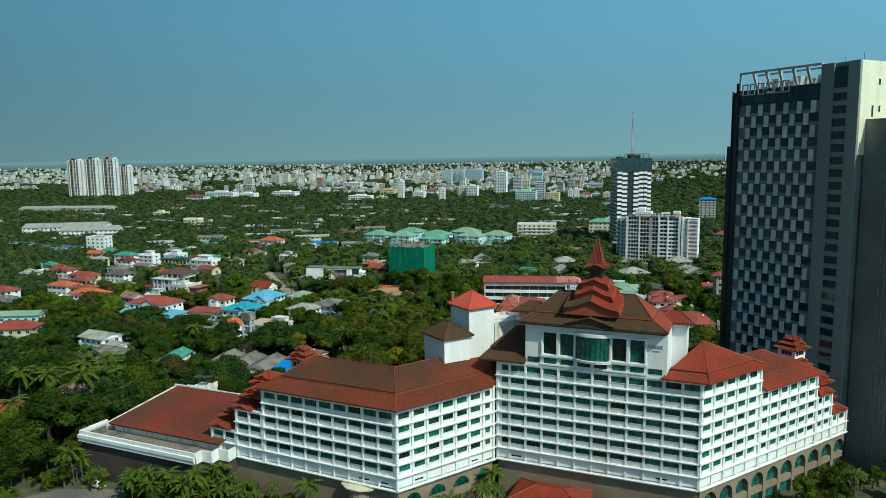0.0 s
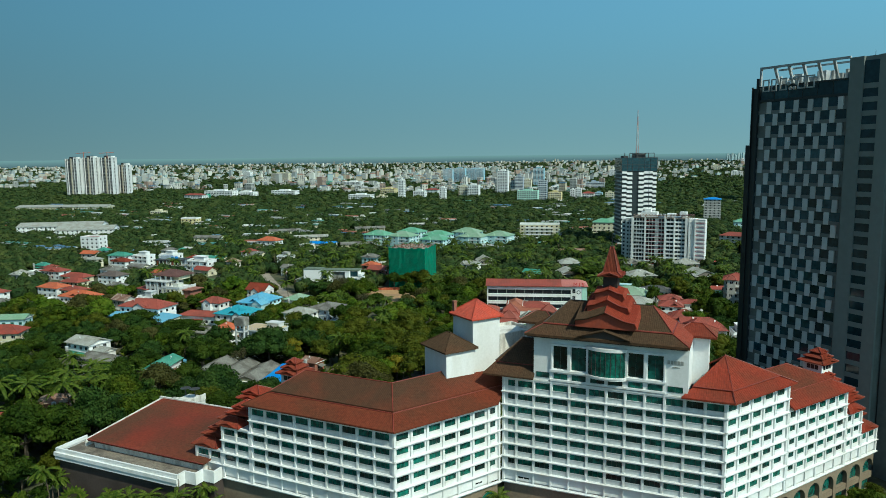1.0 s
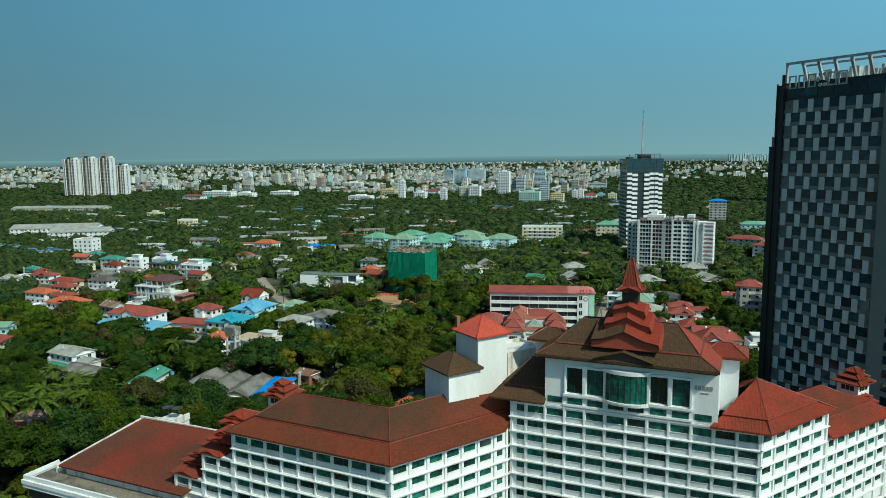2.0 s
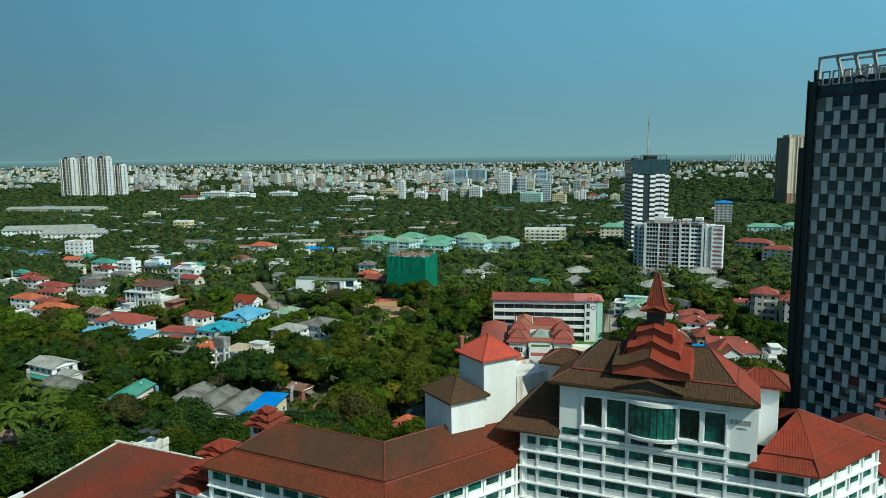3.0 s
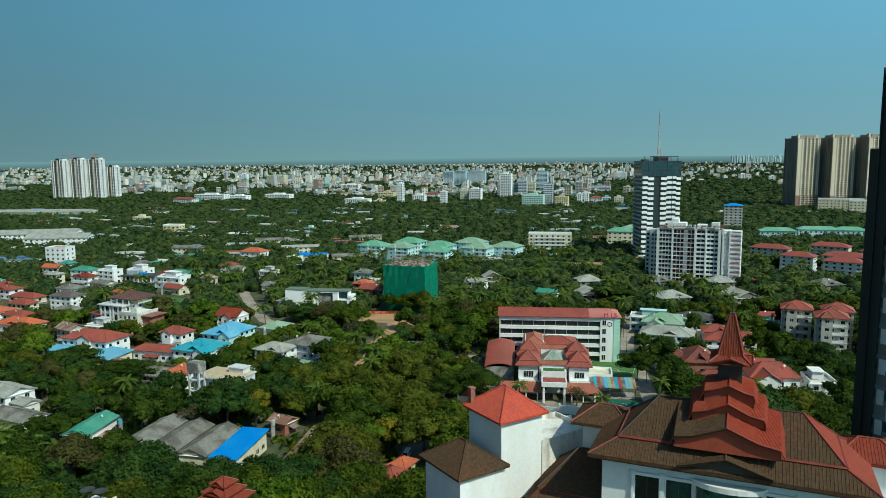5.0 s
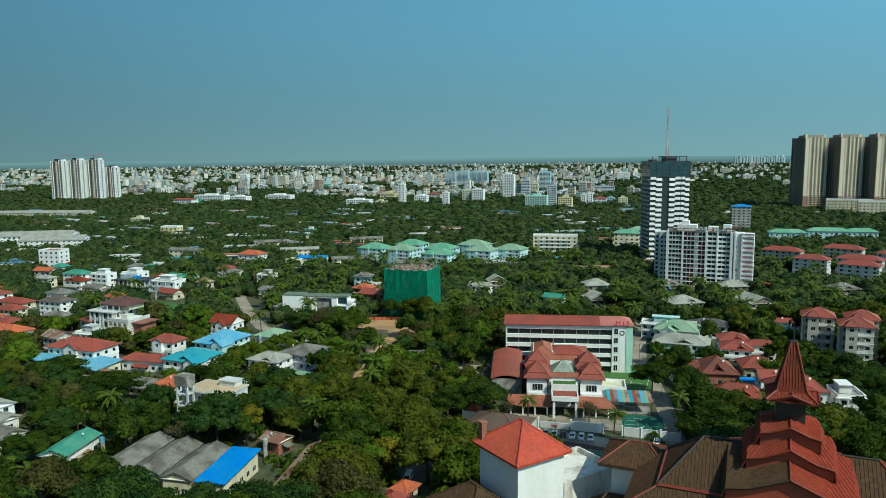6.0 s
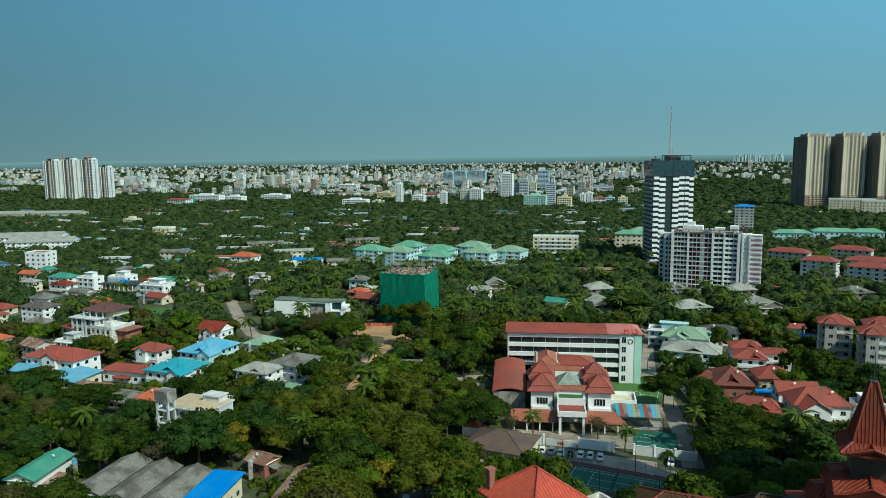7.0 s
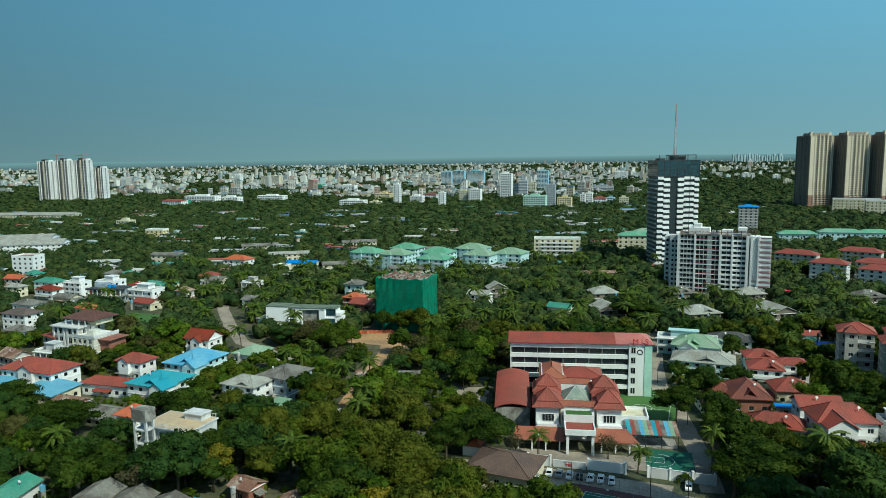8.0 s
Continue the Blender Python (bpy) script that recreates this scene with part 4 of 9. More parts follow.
part("spire_neck", bm, FASCIA, hotel, "dark louvred neck of the spire", at=mr)
polys, lines = frustum(2.6, 2.6, 58.9, 1.5, 1.5, 59.7)
put_roof(hotel, polys, lines, ROOF_BRIGHT, TRIM_RED, 0.35, 0.2, mr)
pediment(mr, 1.9, -2.75, 58.95, 0.65, 0, ROOF_BRIGHT, ORANGE_WALL)
pediment(mr @ pose(0, 0, 0, 0, 0, 90), 1.9, -2.75, 58.95, 0.65, 0, ROOF_BRIGHT, ORANGE_WALL)
polys, lines = frustum(1.6, 1.6, 59.5, 0.26, 0.26, 65.1)
put_roof(hotel, polys, lines, ROOF_BRIGHT, TRIM_RED, 0.3, 0.15, mr, "slender red tiled spire", name="spire")
bm = bmesh.new()
box(bm, -0.3, 0.3, -0.3, 0.3, 65.0, 65.2), tube(bm, (0, 0, 65.2), (0, 0, 68.2), 0.06, 0.02)
part("finial", bm, DARK_STEEL, hotel, at=mr)

# lower brown roof beside the penthouse
ea, eb = lift(at_C(-43.2, -1.0), 35.9), lift(at_C(-31.4, -1.0), 35.9)
ta, tb = lift(at_C(-41.2, 2.2), 37.9), lift(at_C(-31.4, 2.2), 37.9)
ga, gb = lift(at_C(-36.6, 8.2), 42.6), lift(at_C(-31.4, 8.2), 42.6)
ha, hb = lift(at_C(-43.2, 15), 36.2), lift(at_C(-31.4, 15), 37.0)
roof3([[ea, eb, tb, ta], [ha, ea, ta]], [(ta, tb)], ROOF_BROWN)
roof3([[mid(ta, ta, 0, 0.25), mid(tb, tb, 0, 0.25), gb, ga], [ha, mid(ta, ta, 0, 0.25), ga], [hb, ha, ga, gb]], [(mid(ta, ta, 0, 0.25), ga), (ga, gb), (ga, ha)], ROOF_BROWN, FASCIA)

# stair towers behind the bend
def stair_tower(corner, ang, w, d, z0, ze, zt, material, label):
    x, y = corner
    ca, sb = math.cos(radians(ang)), math.sin(radians(ang))
    m = pose(x + ca * w / 2 - sb * d / 2, y + sb * w / 2 + ca * d / 2, 0, 0, 0, ang)
    bm = bmesh.new()
    box(bm, -w / 2 + 0.75, w / 2 - 0.75, -d / 2 + 0.75, d / 2 - 0.75, z0, ze)
    part("tower_wall", bm, WHITE, hotel, at=m)
    window(hotel, m @ side_pose("left", w - 1.5, d - 1.5, 0.02, d - 3.0, ze - 2.6), 0.8, 1.2, 1, GLASS_DARK)
    polys, lines = hip_polys(w, d, zt - ze, ze)
    put_roof(hotel, polys, lines, material, TRIM_RED if material is ROOF_BRIGHT else material, 0.4, 0.3, m, label)
    bm = bmesh.new()
    box(bm, -w / 2 + 0.5, w / 2 - 0.5, -d / 2 + 0.5, d / 2 - 0.5, ze - 0.2, ze - 0.02)
    part("soffit", bm, FASCIA, hotel, at=m)
    return m


TILE_NEW = mat("fresh_red_tile", (0.47, 0.062, 0.028), 0.5, (0.38, 0.055, 0.03), 0.3, 2.0, 0.18, 0.2)
ms = stair_tower((7.3, 168.0), 32.5, 9.2, 9.9, 28, 47.3, 50.9, TILE_NEW, "bright red tiled hip roof")
stair_tower((1.1, 163.5), 33.5, 9.2, 10.8, 28, 40.7, 43.9, ROOF_BROWN, "weathered brown tiled hip roof")
bm = bmesh.new()
box(bm, -4.0, -3.2, 3.5, 4.3, 46.5, 50.0), box(bm, -4.1, -3.1, 3.4, 4.4, 50.0, 50.25)
part("chimney", bm, BRICK_WALL, hotel, "short brick chimney", at=ms)
bm = bmesh.new()
box(bm, 4.2, 13, -4, 3, 30, 42.5)
box(bm, 4.2, 13, 2.7, 3, 42.5, 43.2), box(bm, 12.7, 13, -4, 2.7, 42.5, 43.2)
part("link_block", bm, WHITE_DIRTY, hotel, "stained flat-roofed link block", at=ms)
put_roof(hotel, *hip_polys(9, 12, 2.6, 35.5), ROOF_RED, TRIM_RED, 0.45, 0.3, pose(27, 178, 0, 0, 0, CF))
bm = bmesh.new()
box(bm, -4, 4, -5.5, 5.5, 8, 35.5)
part("wall", bm, WHITE, hotel, at=pose(27, 178, 0, 0, 0, CF))

# annex: flat terrace with parapet and a low red hip roof
AN = -23.6
ma = pose(-60.8, 162.1, 0, 0, 0, AN)
annex = thing("hotel_annex", ma, "low hotel annex with a stained flat terrace and red hip roof", "building")
bm = bmesh.new()
box(bm, -39.5, 0, 0.6, 30, 0, 10.2)
part("wall", bm, DARK_WALL, annex)
bm = bmesh.new()
box(bm, -39.8, 0.2, 0.0, 30.2, 10.2, 11.6)
box(bm, 0.2, 3.2, 2.6, 8, 10.2, 11.6), box(bm, 3.2, 6.4, 5.0, 8, 10.2, 11.6)
part("terrace", bm, FLATROOF, annex)
bm = bmesh.new()
box(bm, 0, 3.3, 2.4, 8, 0, 10.19), box(bm, 3.3, 6.5, 4.8, 8, 0, 10.19)
part("wall", bm, DARK_WALL, annex)
bm = bmesh.new()
for y0, z0, z1 in ((-0.3, 10.2, 11.2), (-0.55, 11.2, 12.1)):
    box(bm, -40.1, 0.3, y0, 0.0, z0, z1), box(bm, -40.1, -39.8, 0.0, 30, z0, z1)
box(bm, -39.9, 0.3, -0.1, 0.35, 12.1, 13.1), box(bm, -39.9, -39.5, 0.35, 9, 12.1, 13.1)
box(bm, 0.0, 0.4, 0.36, 2.6, 10.2, 13.1), box(bm, 0.4, 3.6, 2.2, 2.6, 10.2, 13.1), box(bm, 3.2, 3.6, 2.6, 5.0, 10.2, 13.1), box(bm, 3.6, 6.8, 4.6, 5.0, 10.2, 13.1), box(bm, 6.4, 6.8, 5.0, 7.4, 10.2, 13.1)
part("parapet", bm, WHITE, annex)
bm = bmesh.new()
box(bm, -34, 2, 6.5, 27, 11.6, 14.0)
part("wall", bm, WHITE_DIRTY, annex, "stained white wall under the eaves")
A, B, C, D = (-35, 5.4, 13.9), (3.0, 5.4, 13.9), (3.0, 31.2, 16.6), (-35.4, 31.2, 16.2)
put_roof(annex, [[A, B, C, D]], [(A, D), (D, C), (A, B)], ROOF_RED, TRIM_RED, 0.45, 0.35)
bm = bmesh.new()
box(bm, -34.6, 2.6, 26.9, 31.0, 0, 15.4), box(bm, -39.6, -34.6, 30.01, 31.8, 0, 13.0)
part("rear_wall", bm, DARK_WALL, annex)
bm = bmesh.new()
box(bm, -36.9, 2.6, 31.4, 31.9, 13.0, 16.7)
part("rear_parapet", bm, WHITE_DIRTY, annex)
bm = bmesh.new()
for v in box(bm, -36.9, -36.5, 6.0, 31.38, 11.61, 13.5):
    v.co.z += 2.6 if v.co.y > 20 and v.co.z > 13 else 0
part("side_parapet", bm, WHITE_DIRTY, annex)
bm = bmesh.new()
box(bm, -32, -26, 32, 38, 0, 16.0), box(bm, -32.2, -25.8, 31.95, 32.3, 16.0, 16.9), box(bm, -26.1, -25.7, 32.3, 38, 15.2, 16.9)
part("plant_room", bm, WHITE_DIRTY, annex)
bm = bmesh.new()
for k, (x, y) in enumerate(((-30.4, 35), (-27.4, 35.5))):
    n = 14
    rim = [bm.verts.new((x + 1.5 * math.cos(j * math.tau / n), y + 1.5 * math.sin(j * math.tau / n), 18.9)) for j in range(n)]
    core = bm.verts.new((x, y, 18.4))
    for j in range(n):
        bm.faces.new((core, rim[j], rim[(j + 1) % n]))
    tube(bm, (x, y, 16.6), (x, y, 18.4), 0.12)
as_stuff(part("satellite_dish", bm, DARK_STEEL, annex, "dark grey mesh satellite dishes"))

# entrance porch roofs in the forecourt
porch = thing("entrance_porch", pose(30.5, 149, 0, 0, 0, CF), "red tiled entrance porch before the hotel", "porch")
for x, y, w, d, z, h in ((-6, 2, 18, 12, 6.0, 2.2), (6, -5, 17, 9, 6.8, 2.6), (6, -5, 13, 4, 8.6, 1.2), (19, -5.5, 13, 9, 5.8, 2.0)):
    put_roof(porch, *hip_polys(w, d, h, z), ROOF_BRIGHT, TRIM_RED, 0.45, 0.25, pose(x, y, 0))
bm = bmesh.new()
for x in (-12, -2, 3, 9, 13):
    for y in (-7.5, 1):
        box(bm, x - 0.35, x + 0.35, y - 0.35, y + 0.35, 0, 6.6)
part("column", bm, CREAM, porch)
porch = thing("side_porch", pose(-27.5, 147.5, 0, 0, 0, A1), "small red-brown tiled porch beside the podium", "porch")
put_roof(porch, *hip_polys(9, 7, 2.0, 5.2), ROOF_RED, TRIM_RED, 0.45, 0.25)
bm = bmesh.new()
for x in (-3.6, 3.6):
    for y in (-2.6, 2.6):
        box(bm, x - 0.3, x + 0.3, y - 0.3, y + 0.3, 0, 5.2)
part("column", bm, CREAM, porch)
canopy = thing("canopy", pose(-18.7, 151.5, 0, 0, 0, A1), "white faceted canopy roof on a brown drum", "canopy")
bm = bmesh.new()
n = 8
lo = [bm.verts.new((4.6 * math.cos(k * math.tau / n + 0.39), 3.2 * math.sin(k * math.tau / n + 0.39), 9.6)) for k in range(n)]
hi = [bm.verts.new((v.co.x, v.co.y, 9.9)) for v in lo]
tip = bm.verts.new((0, 0, 10.6))
for k in range(n):
    bm.faces.new((lo[k], lo[(k + 1) % n], hi[(k + 1) % n], hi[k])), bm.faces.new((hi[k], hi[(k + 1) % n], tip))
bm.faces.new(lo[::-1])
part("roof", bm, CREAM, canopy)
bm = bmesh.new()
tube(bm, (0, 0, 0), (0, 0, 9.6), 2.6, 2.6, 12)
part("wall", bm, BROWN_WALL, canopy)

# ---- dark glass tower ----
TW = -62.0
tower = thing("hotel_tower", pose(92.7, 218.0, 0, 0, 0, TW), "dark high-rise hotel tower with chequered window panels", "tower")
# local x runs along the chequered front, y goes back into the tower
bm = bmesh.new()
box(bm, -1.0, 37.0, 0.6, 20, 0, 99)
part("wall", bm, SPANDREL, tower)
bm = bmesh.new()
box(bm, 26.5, 30.2, -0.2, 0.6, 0, 108.6), box(bm, 34.2, 37.4, -0.2, 0.6, 0, 108.6), box(bm, 26.5, 37.4, 0.6, 20, 99, 108.6)
part("pier", bm, GREY_CLAD, tower)
bm = bmesh.new()
box(bm, 37.0, 37.45, 0.6, 20, 84, 108.6)
part("wall", bm, mat("pale_cream_cladding", (0.80, 0.78, 0.60), 0.7, (0.70, 0.67, 0.48), 0.15, 1.0, 0.06, streak=0.1), tower, "sunlit cream end wall")
bm = bmesh.new()
box(bm, 30.2, 34.2, 0.2, 0.62, 0, 107.5)
part("wall", bm, GLASS_BLUE, tower, "dark glass stair strip")
bm = bmesh.new()
for k in range(30):
    box(bm, 30.2, 34.2, 0.1, 0.2, 2 + k * 3.4, 3.3 + k * 3.4)
as_stuff(part("spandrel", bm, GREY_CLAD, tower))
bm = bmesh.new()
box(bm, -3.4, -1.0, 1.2, 20, 0, 103.4)
part("side_wall", bm, DARK_CLAD, tower)
for x0, x1, y0, y1, z1 in ((-3.7, -3.4, 0.9, 1.5, 103.8), (-1.2, -0.6, -0.3, 0.6, 106)):
    bm = bmesh.new()
    box(bm, x0, x1, y0, y1, 0, z1)
    part("fin", bm, DARK_CLAD, tower)
bm = bmesh.new()
box(bm, -6.6, -3.71, 2.8, 19, 0, 87)
part("rear_block", bm, DARK_CLAD, tower)
ROWH, CW = 3.37, 4.3
N_ROWS = 29
bm = bmesh.new()
for r in range(N_ROWS):
    z = 99.2 - ROWH * (r + 1)
    box(bm, -0.6, 26.5, 0.28, 0.6, z, z + 0.95)
as_stuff(part("spandrel", bm, SPANDREL, tower))
bm = bmesh.new()
box(bm, 0, CW - 1.45, 0, 0.08, 0, ROWH - 0.95)
GW = mesh_of("glazing", bm, GLASS_BLUE)
bm = bmesh.new()
box(bm, 0, 1.45, 0, 0.4, 0, ROWH - 0.06)
PP = mesh_of("panel", bm, PALE_PANEL)
for r in range(N_ROWS):
    z = 99.2 - ROWH * (r + 1)
    off = 0.0 if r % 2 else CW * 0.5
    for k in range(-1, 7):
        x = k * CW + off
        if x + 1.45 < 26.4 and x > -0.5:
            part("panel", PP, None, tower, at=pose(x, 0.18, z))
        xg = x + 1.45
        if xg > -0.5 and xg + CW - 1.45 < 26.5:
            part("glazing", GW, None, tower, at=pose(xg, 0.5, z + 0.95))
bm = bmesh.new()
box(bm, -0.6, 26.5, 0.3, 0.6, 99.2, 99.9), box(bm, -0.6, 26.5, 0.2, 0.62, 103.3, 103.7)
part("spandrel", bm, DARK_CLAD, tower)
for k in range(6):
    window(tower, pose(0 + k * 4.4, 0.4, 99.9), 4.3, 3.4, 0, GLASS_BLUE)
bm = bmesh.new()
box(bm, 0, 26.5, 0.6, 12, 99, 103.4)
part("wall", bm, GREY_CLAD, tower)
bm = bmesh.new()
box(bm, -0.4, 26.5, -0.1, 0.5, 108.5, 109.1), box(bm, -0.4, 0.1, -0.1, 0.5, 103.7, 108.5)
for k in range(1, 6):
    x = k * 4.4
    v = box(bm, x - 0.35, x + 0.35, -0.1, 0.5, 103.7, 108.5)
    for q in v[:4]:
        q.co.y += 2.2
for k in range(6):
    box(bm, k * 4.4, k * 4.4 + 4.1, 7.6, 8.0, 108.4, 108.9)
part("parapet_frame", bm, STEEL, tower, "open steel parapet frame on the roof")
bm = bmesh.new()
for k in range(6):
    x = 2 + k * 4
    box(bm, x, x + 2.6, 5 + k % 3, 7.5, 103.4, 105.8 + (k % 2)), tube(bm, (x + 1.2, 4.2, 103.4), (x + 1.2, 4.2, 106.4), 0.5, n=8)
as_stuff(part("roof_plant", bm, STEEL, tower, "white roof plant and tanks"))
bm = bmesh.new()
for k, w in enumerate((2.3, 1.8, 2.4, 2.6, 2.6, 2.6)):
    x = 1.2 + k * 2.75
    if k in (0, 1, 2, 4, 5):
        box(bm, x, x + 0.35, -0.75, -0.5, 102.0, 105.4)
        box(bm, x + 0.35, x + w * 0.8, -0.75, -0.5, 105.05, 105.4), box(bm, x + 0.35, x + w * 0.8, -0.75, -0.5, 102.0, 102.35)
        box(bm, x + w * 0.8, x + w * 0.8 + 0.3, -0.75, -0.5, 102.0, 105.4)
    else:
        for j in range(6):
            a = j * math.tau / 6
            tube(bm, (x + 1.2 + 1.2 * math.cos(a), -0.7, 103.7 + 1.5 * math.sin(a)), (x + 1.2 + 1.2 * math.cos(a), -0.4, 103.7 + 1.5 * math.sin(a)), 0.5, n=8)
as_stuff(part("sign", bm, SIGN_GREY, tower, "large grey metal sign shapes below the parapet"))
bm = bmesh.new()
for x, h in ((31, 1.6), (34.3, 1.2), (36.2, 2.2)):
    tube(bm, (x, 3, 108.6), (x, 3, 108.6 + h), 0.08, 0.04, 5)
part("mast", bm, DARK_STEEL, tower)
bm = bmesh.new()
box(bm, 37.45, 62, 3.4, 24, 0, 93.4)
part("lower_block", bm, SPANDREL, tower, "lower grey-green tower block")
bm = bmesh.new()
rnd = random.Random(3)
for r in range(27):
    for k in range(14):
        x = 43.8 + k * 1.25 + rnd.uniform(-0.2, 0.2)
        box(bm, x, x + 0.3, 3.0, 3.4, 3 + r * ROWH, 3 + r * ROWH + rnd.uniform(2.0, 3.3))
as_stuff(part("fin", bm, GREY_CLAD, tower, "vertical grey fins"))
bm = bmesh.new()
for r in range(27):
    box(bm, 43.5, 61.8, 3.32, 3.39, 3.2 + r * ROWH, 5.6 + r * ROWH)
as_stuff(part("glazing", bm, SPANDREL, tower))
bm = bmesh.new()
for k, (y, z) in enumerate(((8, 104), (5.5, 97), (8.5, 97), (5.2, 92.5), (8.3, 92.5), (5.0, 88))):
    box(bm, 37.46, 37.5, y, y + 0.8, z - (3 if k in (1, 3, 5) else 1.6), z)
as_stuff(part("slot_window", bm, GLASS_DARK, tower))


# ---- houses ----
TAKEN = []  # ground kept free of trees: x, y, angle, half width, half depth in front, half depth behind


def keep_free(x, y, ang, w, d, front=3.0):
    TAKEN.append((x, y, radians(ang), w / 2 + 1.5, d / 2 + front, d / 2 + 1.5))


def house(fl, w, d, ang, eave, rise, kind, roof, wall, label, category="house", step=0.0, over=0.8, storeys=None, glass=None, front=2.5, wing=None, balcony=False, group=""):
    """A house whose front left eaves corner stands at fl. kind: hip, gable (ridge across), gable_y (gable to the front), flat or shed."""
    ca, sa2 = math.cos(radians(ang)), math.sin(radians(ang))
    x, y = fl[0] + ca * w / 2 - sa2 * d / 2, fl[1] + sa2 * w / 2 + ca * d / 2
    keep_free(x, y, ang, w, d, (max(front, 9) if category in ("house", "villa") else front) if y < 330 else max(front, 5) if y < 400 else front + 4 + (y - 400) * 0.05 if y < 560 else 14)
    ob = thing("house" if category in ("house", "villa") else category.replace(" ", "_"), pose(x, y, 0, 0, 0, ang), label, category, group)
    ww, dd = w - 2 * over, d - 2 * over
    storeys = storeys or max(1, round(eave / 3.4))
    sh = eave / storeys
    holes = []
    for s in range(storeys):
        sill = s * sh + min(0.95, sh * 0.3)
        h = min(1.5, sh * 0.45)
        for side, ln in (("front", ww), ("right" if fl[0] < 0 else "left", dd - 0.6)):
            n = max(1, int(ln / (3.4 if y < 480 else 4.6)))
            pitch = ln / n
            wide = min(1.7, pitch * 0.5)
            for k in range(n):
                holes.append((side, pitch * (k + 0.5) - wide / 2, sill, wide, h))
    bm = bmesh.new()
    wall_ring(bm, ww, dd, 0, eave, 0.3, holes)
    part("wall", bm, wall, ob)
    if y > 450:
        frames = bmesh.new()
        for side, o, s, wd, h in holes:
            for v in box(frames, 0, wd, 0.05, 0.1, 0, h):
                v.co = side_pose(side, ww, dd, 0.3, o, s) @ v.co
        as_stuff(part("window_glass", frames, glass or GLASS_DARK, ob))
        holes = []
    for side, o, s, wd, h in holes:
        if y < 335:
            window(ob, side_pose(side, ww, dd, 0.3, o, s), wd, h, 1, glass)
        else:
            far_window(ob, side_pose(side, ww, dd, 0.3, o, s), wd, h, glass or GLASS_DARK)
    for s in range(1, storeys):
        bm = bmesh.new()
        for a in (-1, 1):
            box(bm, -ww / 2 - 0.15, ww / 2 + 0.15, a * (dd / 2 + 0.08) - 0.08, a * (dd / 2 + 0.08) + 0.07, s * sh - 0.12, s * sh + 0.12)
            box(bm, a * (ww / 2 + 0.08) - 0.07, a * (ww / 2 + 0.08) + 0.07, -dd / 2, dd / 2, s * sh - 0.12, s * sh + 0.12)
        part("floor_band", bm, WHITE, ob)
    if kind == "hip":
        put_roof(ob, *hip_polys(w, d, rise, eave), roof, roof, step)
    elif kind in ("gable", "gable_y"):
        ax = "x" if kind == "gable" else "y"
        put_roof(ob, *gable_polys(w, d, rise, eave, ax), roof, roof, step)
        for sgn in (-1, 1):
            bm = bmesh.new()
            if ax == "x":
                pts = [(sgn * ww / 2, -dd / 2, eave), (sgn * ww / 2, dd / 2, eave), (sgn * ww / 2, 0, eave + rise * dd / d - 0.25)]
                off = Vector((-sgn * 0.3, 0, 0))
            else:
                pts = [(-ww / 2, sgn * dd / 2, eave), (ww / 2, sgn * dd / 2, eave), (0, sgn * dd / 2, eave + rise * ww / w - 0.25)]
                off = Vector((0, -sgn * 0.3, 0))
            v = [bm.verts.new(p) for p in pts] + [bm.verts.new(Vector(p) + off) for p in pts]
            for fc in ((0, 1, 2), (5, 4, 3), (0, 3, 4, 1), (1, 4, 5, 2), (2, 5, 3, 0)):
                bm.faces.new([v[i] for i in fc])
            part("gable_wall", bm, wall, ob)
    elif kind == "shed":
        put_roof(ob, [[(-w / 2, -d / 2, eave), (w / 2, -d / 2, eave), (w / 2, d / 2, eave + rise), (-w / 2, d / 2, eave + rise)]], [], roof, None, step)
    else:
        bm = bmesh.new()
        box(bm, -ww / 2 + 0.3, ww / 2 - 0.3, -dd / 2 + 0.3, dd / 2 - 0.3, eave - 0.3, eave - 0.05)
        part("flat_roof", bm, roof, ob)
        bm = bmesh.new()
        for a in (-1, 1):
            box(bm, -ww / 2 - 0.1, ww / 2 + 0.1, a * dd / 2 - 0.15, a * dd / 2 + 0.15, eave + 0.01, eave + rise)
            box(bm, a * ww / 2 - 0.15, a * ww / 2 + 0.15, -dd / 2 + 0.15, dd / 2 - 0.15, eave + 0.01, eave + rise)
        part("parapet", bm, WHITE, ob)
        if y < 620 and eave > 5.5:
            bm = bmesh.new()
            box(bm, -ww / 2 - 0.7, ww / 2 + 0.7, -dd / 2 - 1.1, -dd / 2 - 0.16, eave - 0.35, eave)
            part("cornice", bm, WHITE, ob)
            bm = bmesh.new()
            box(bm, -ww * 0.28, ww * 0.16, -dd * 0.1, dd * 0.42, eave - 0.05, eave + 2.7), box(bm, -ww * 0.32, ww * 0.2, -dd * 0.16, dd * 0.46, eave + 2.7, eave + 2.95)
            part("roof_room", bm, wall, ob)
            for k in range(4):
                bm = bmesh.new()
                q = -ww / 2 + 0.1 + k * (ww - 0.5) / 3
                box(bm, q, q + 0.35, -dd / 2 - 1.0, -dd / 2 - 0.65, 0, eave - 0.36)
                part("column", bm, WHITE, ob)
            for q in range(1, storeys):
                bm = bmesh.new()
                box(bm, -ww / 2, ww / 2, -dd / 2 - 1.0, -dd / 2 - 0.16, q * sh - 0.15, q * sh + 0.05), box(bm, -ww / 2, ww / 2, -dd / 2 - 1.0, -dd / 2 - 0.92, q * sh + 0.05, q * sh + 0.8)
                part("gallery", bm, WHITE, ob)
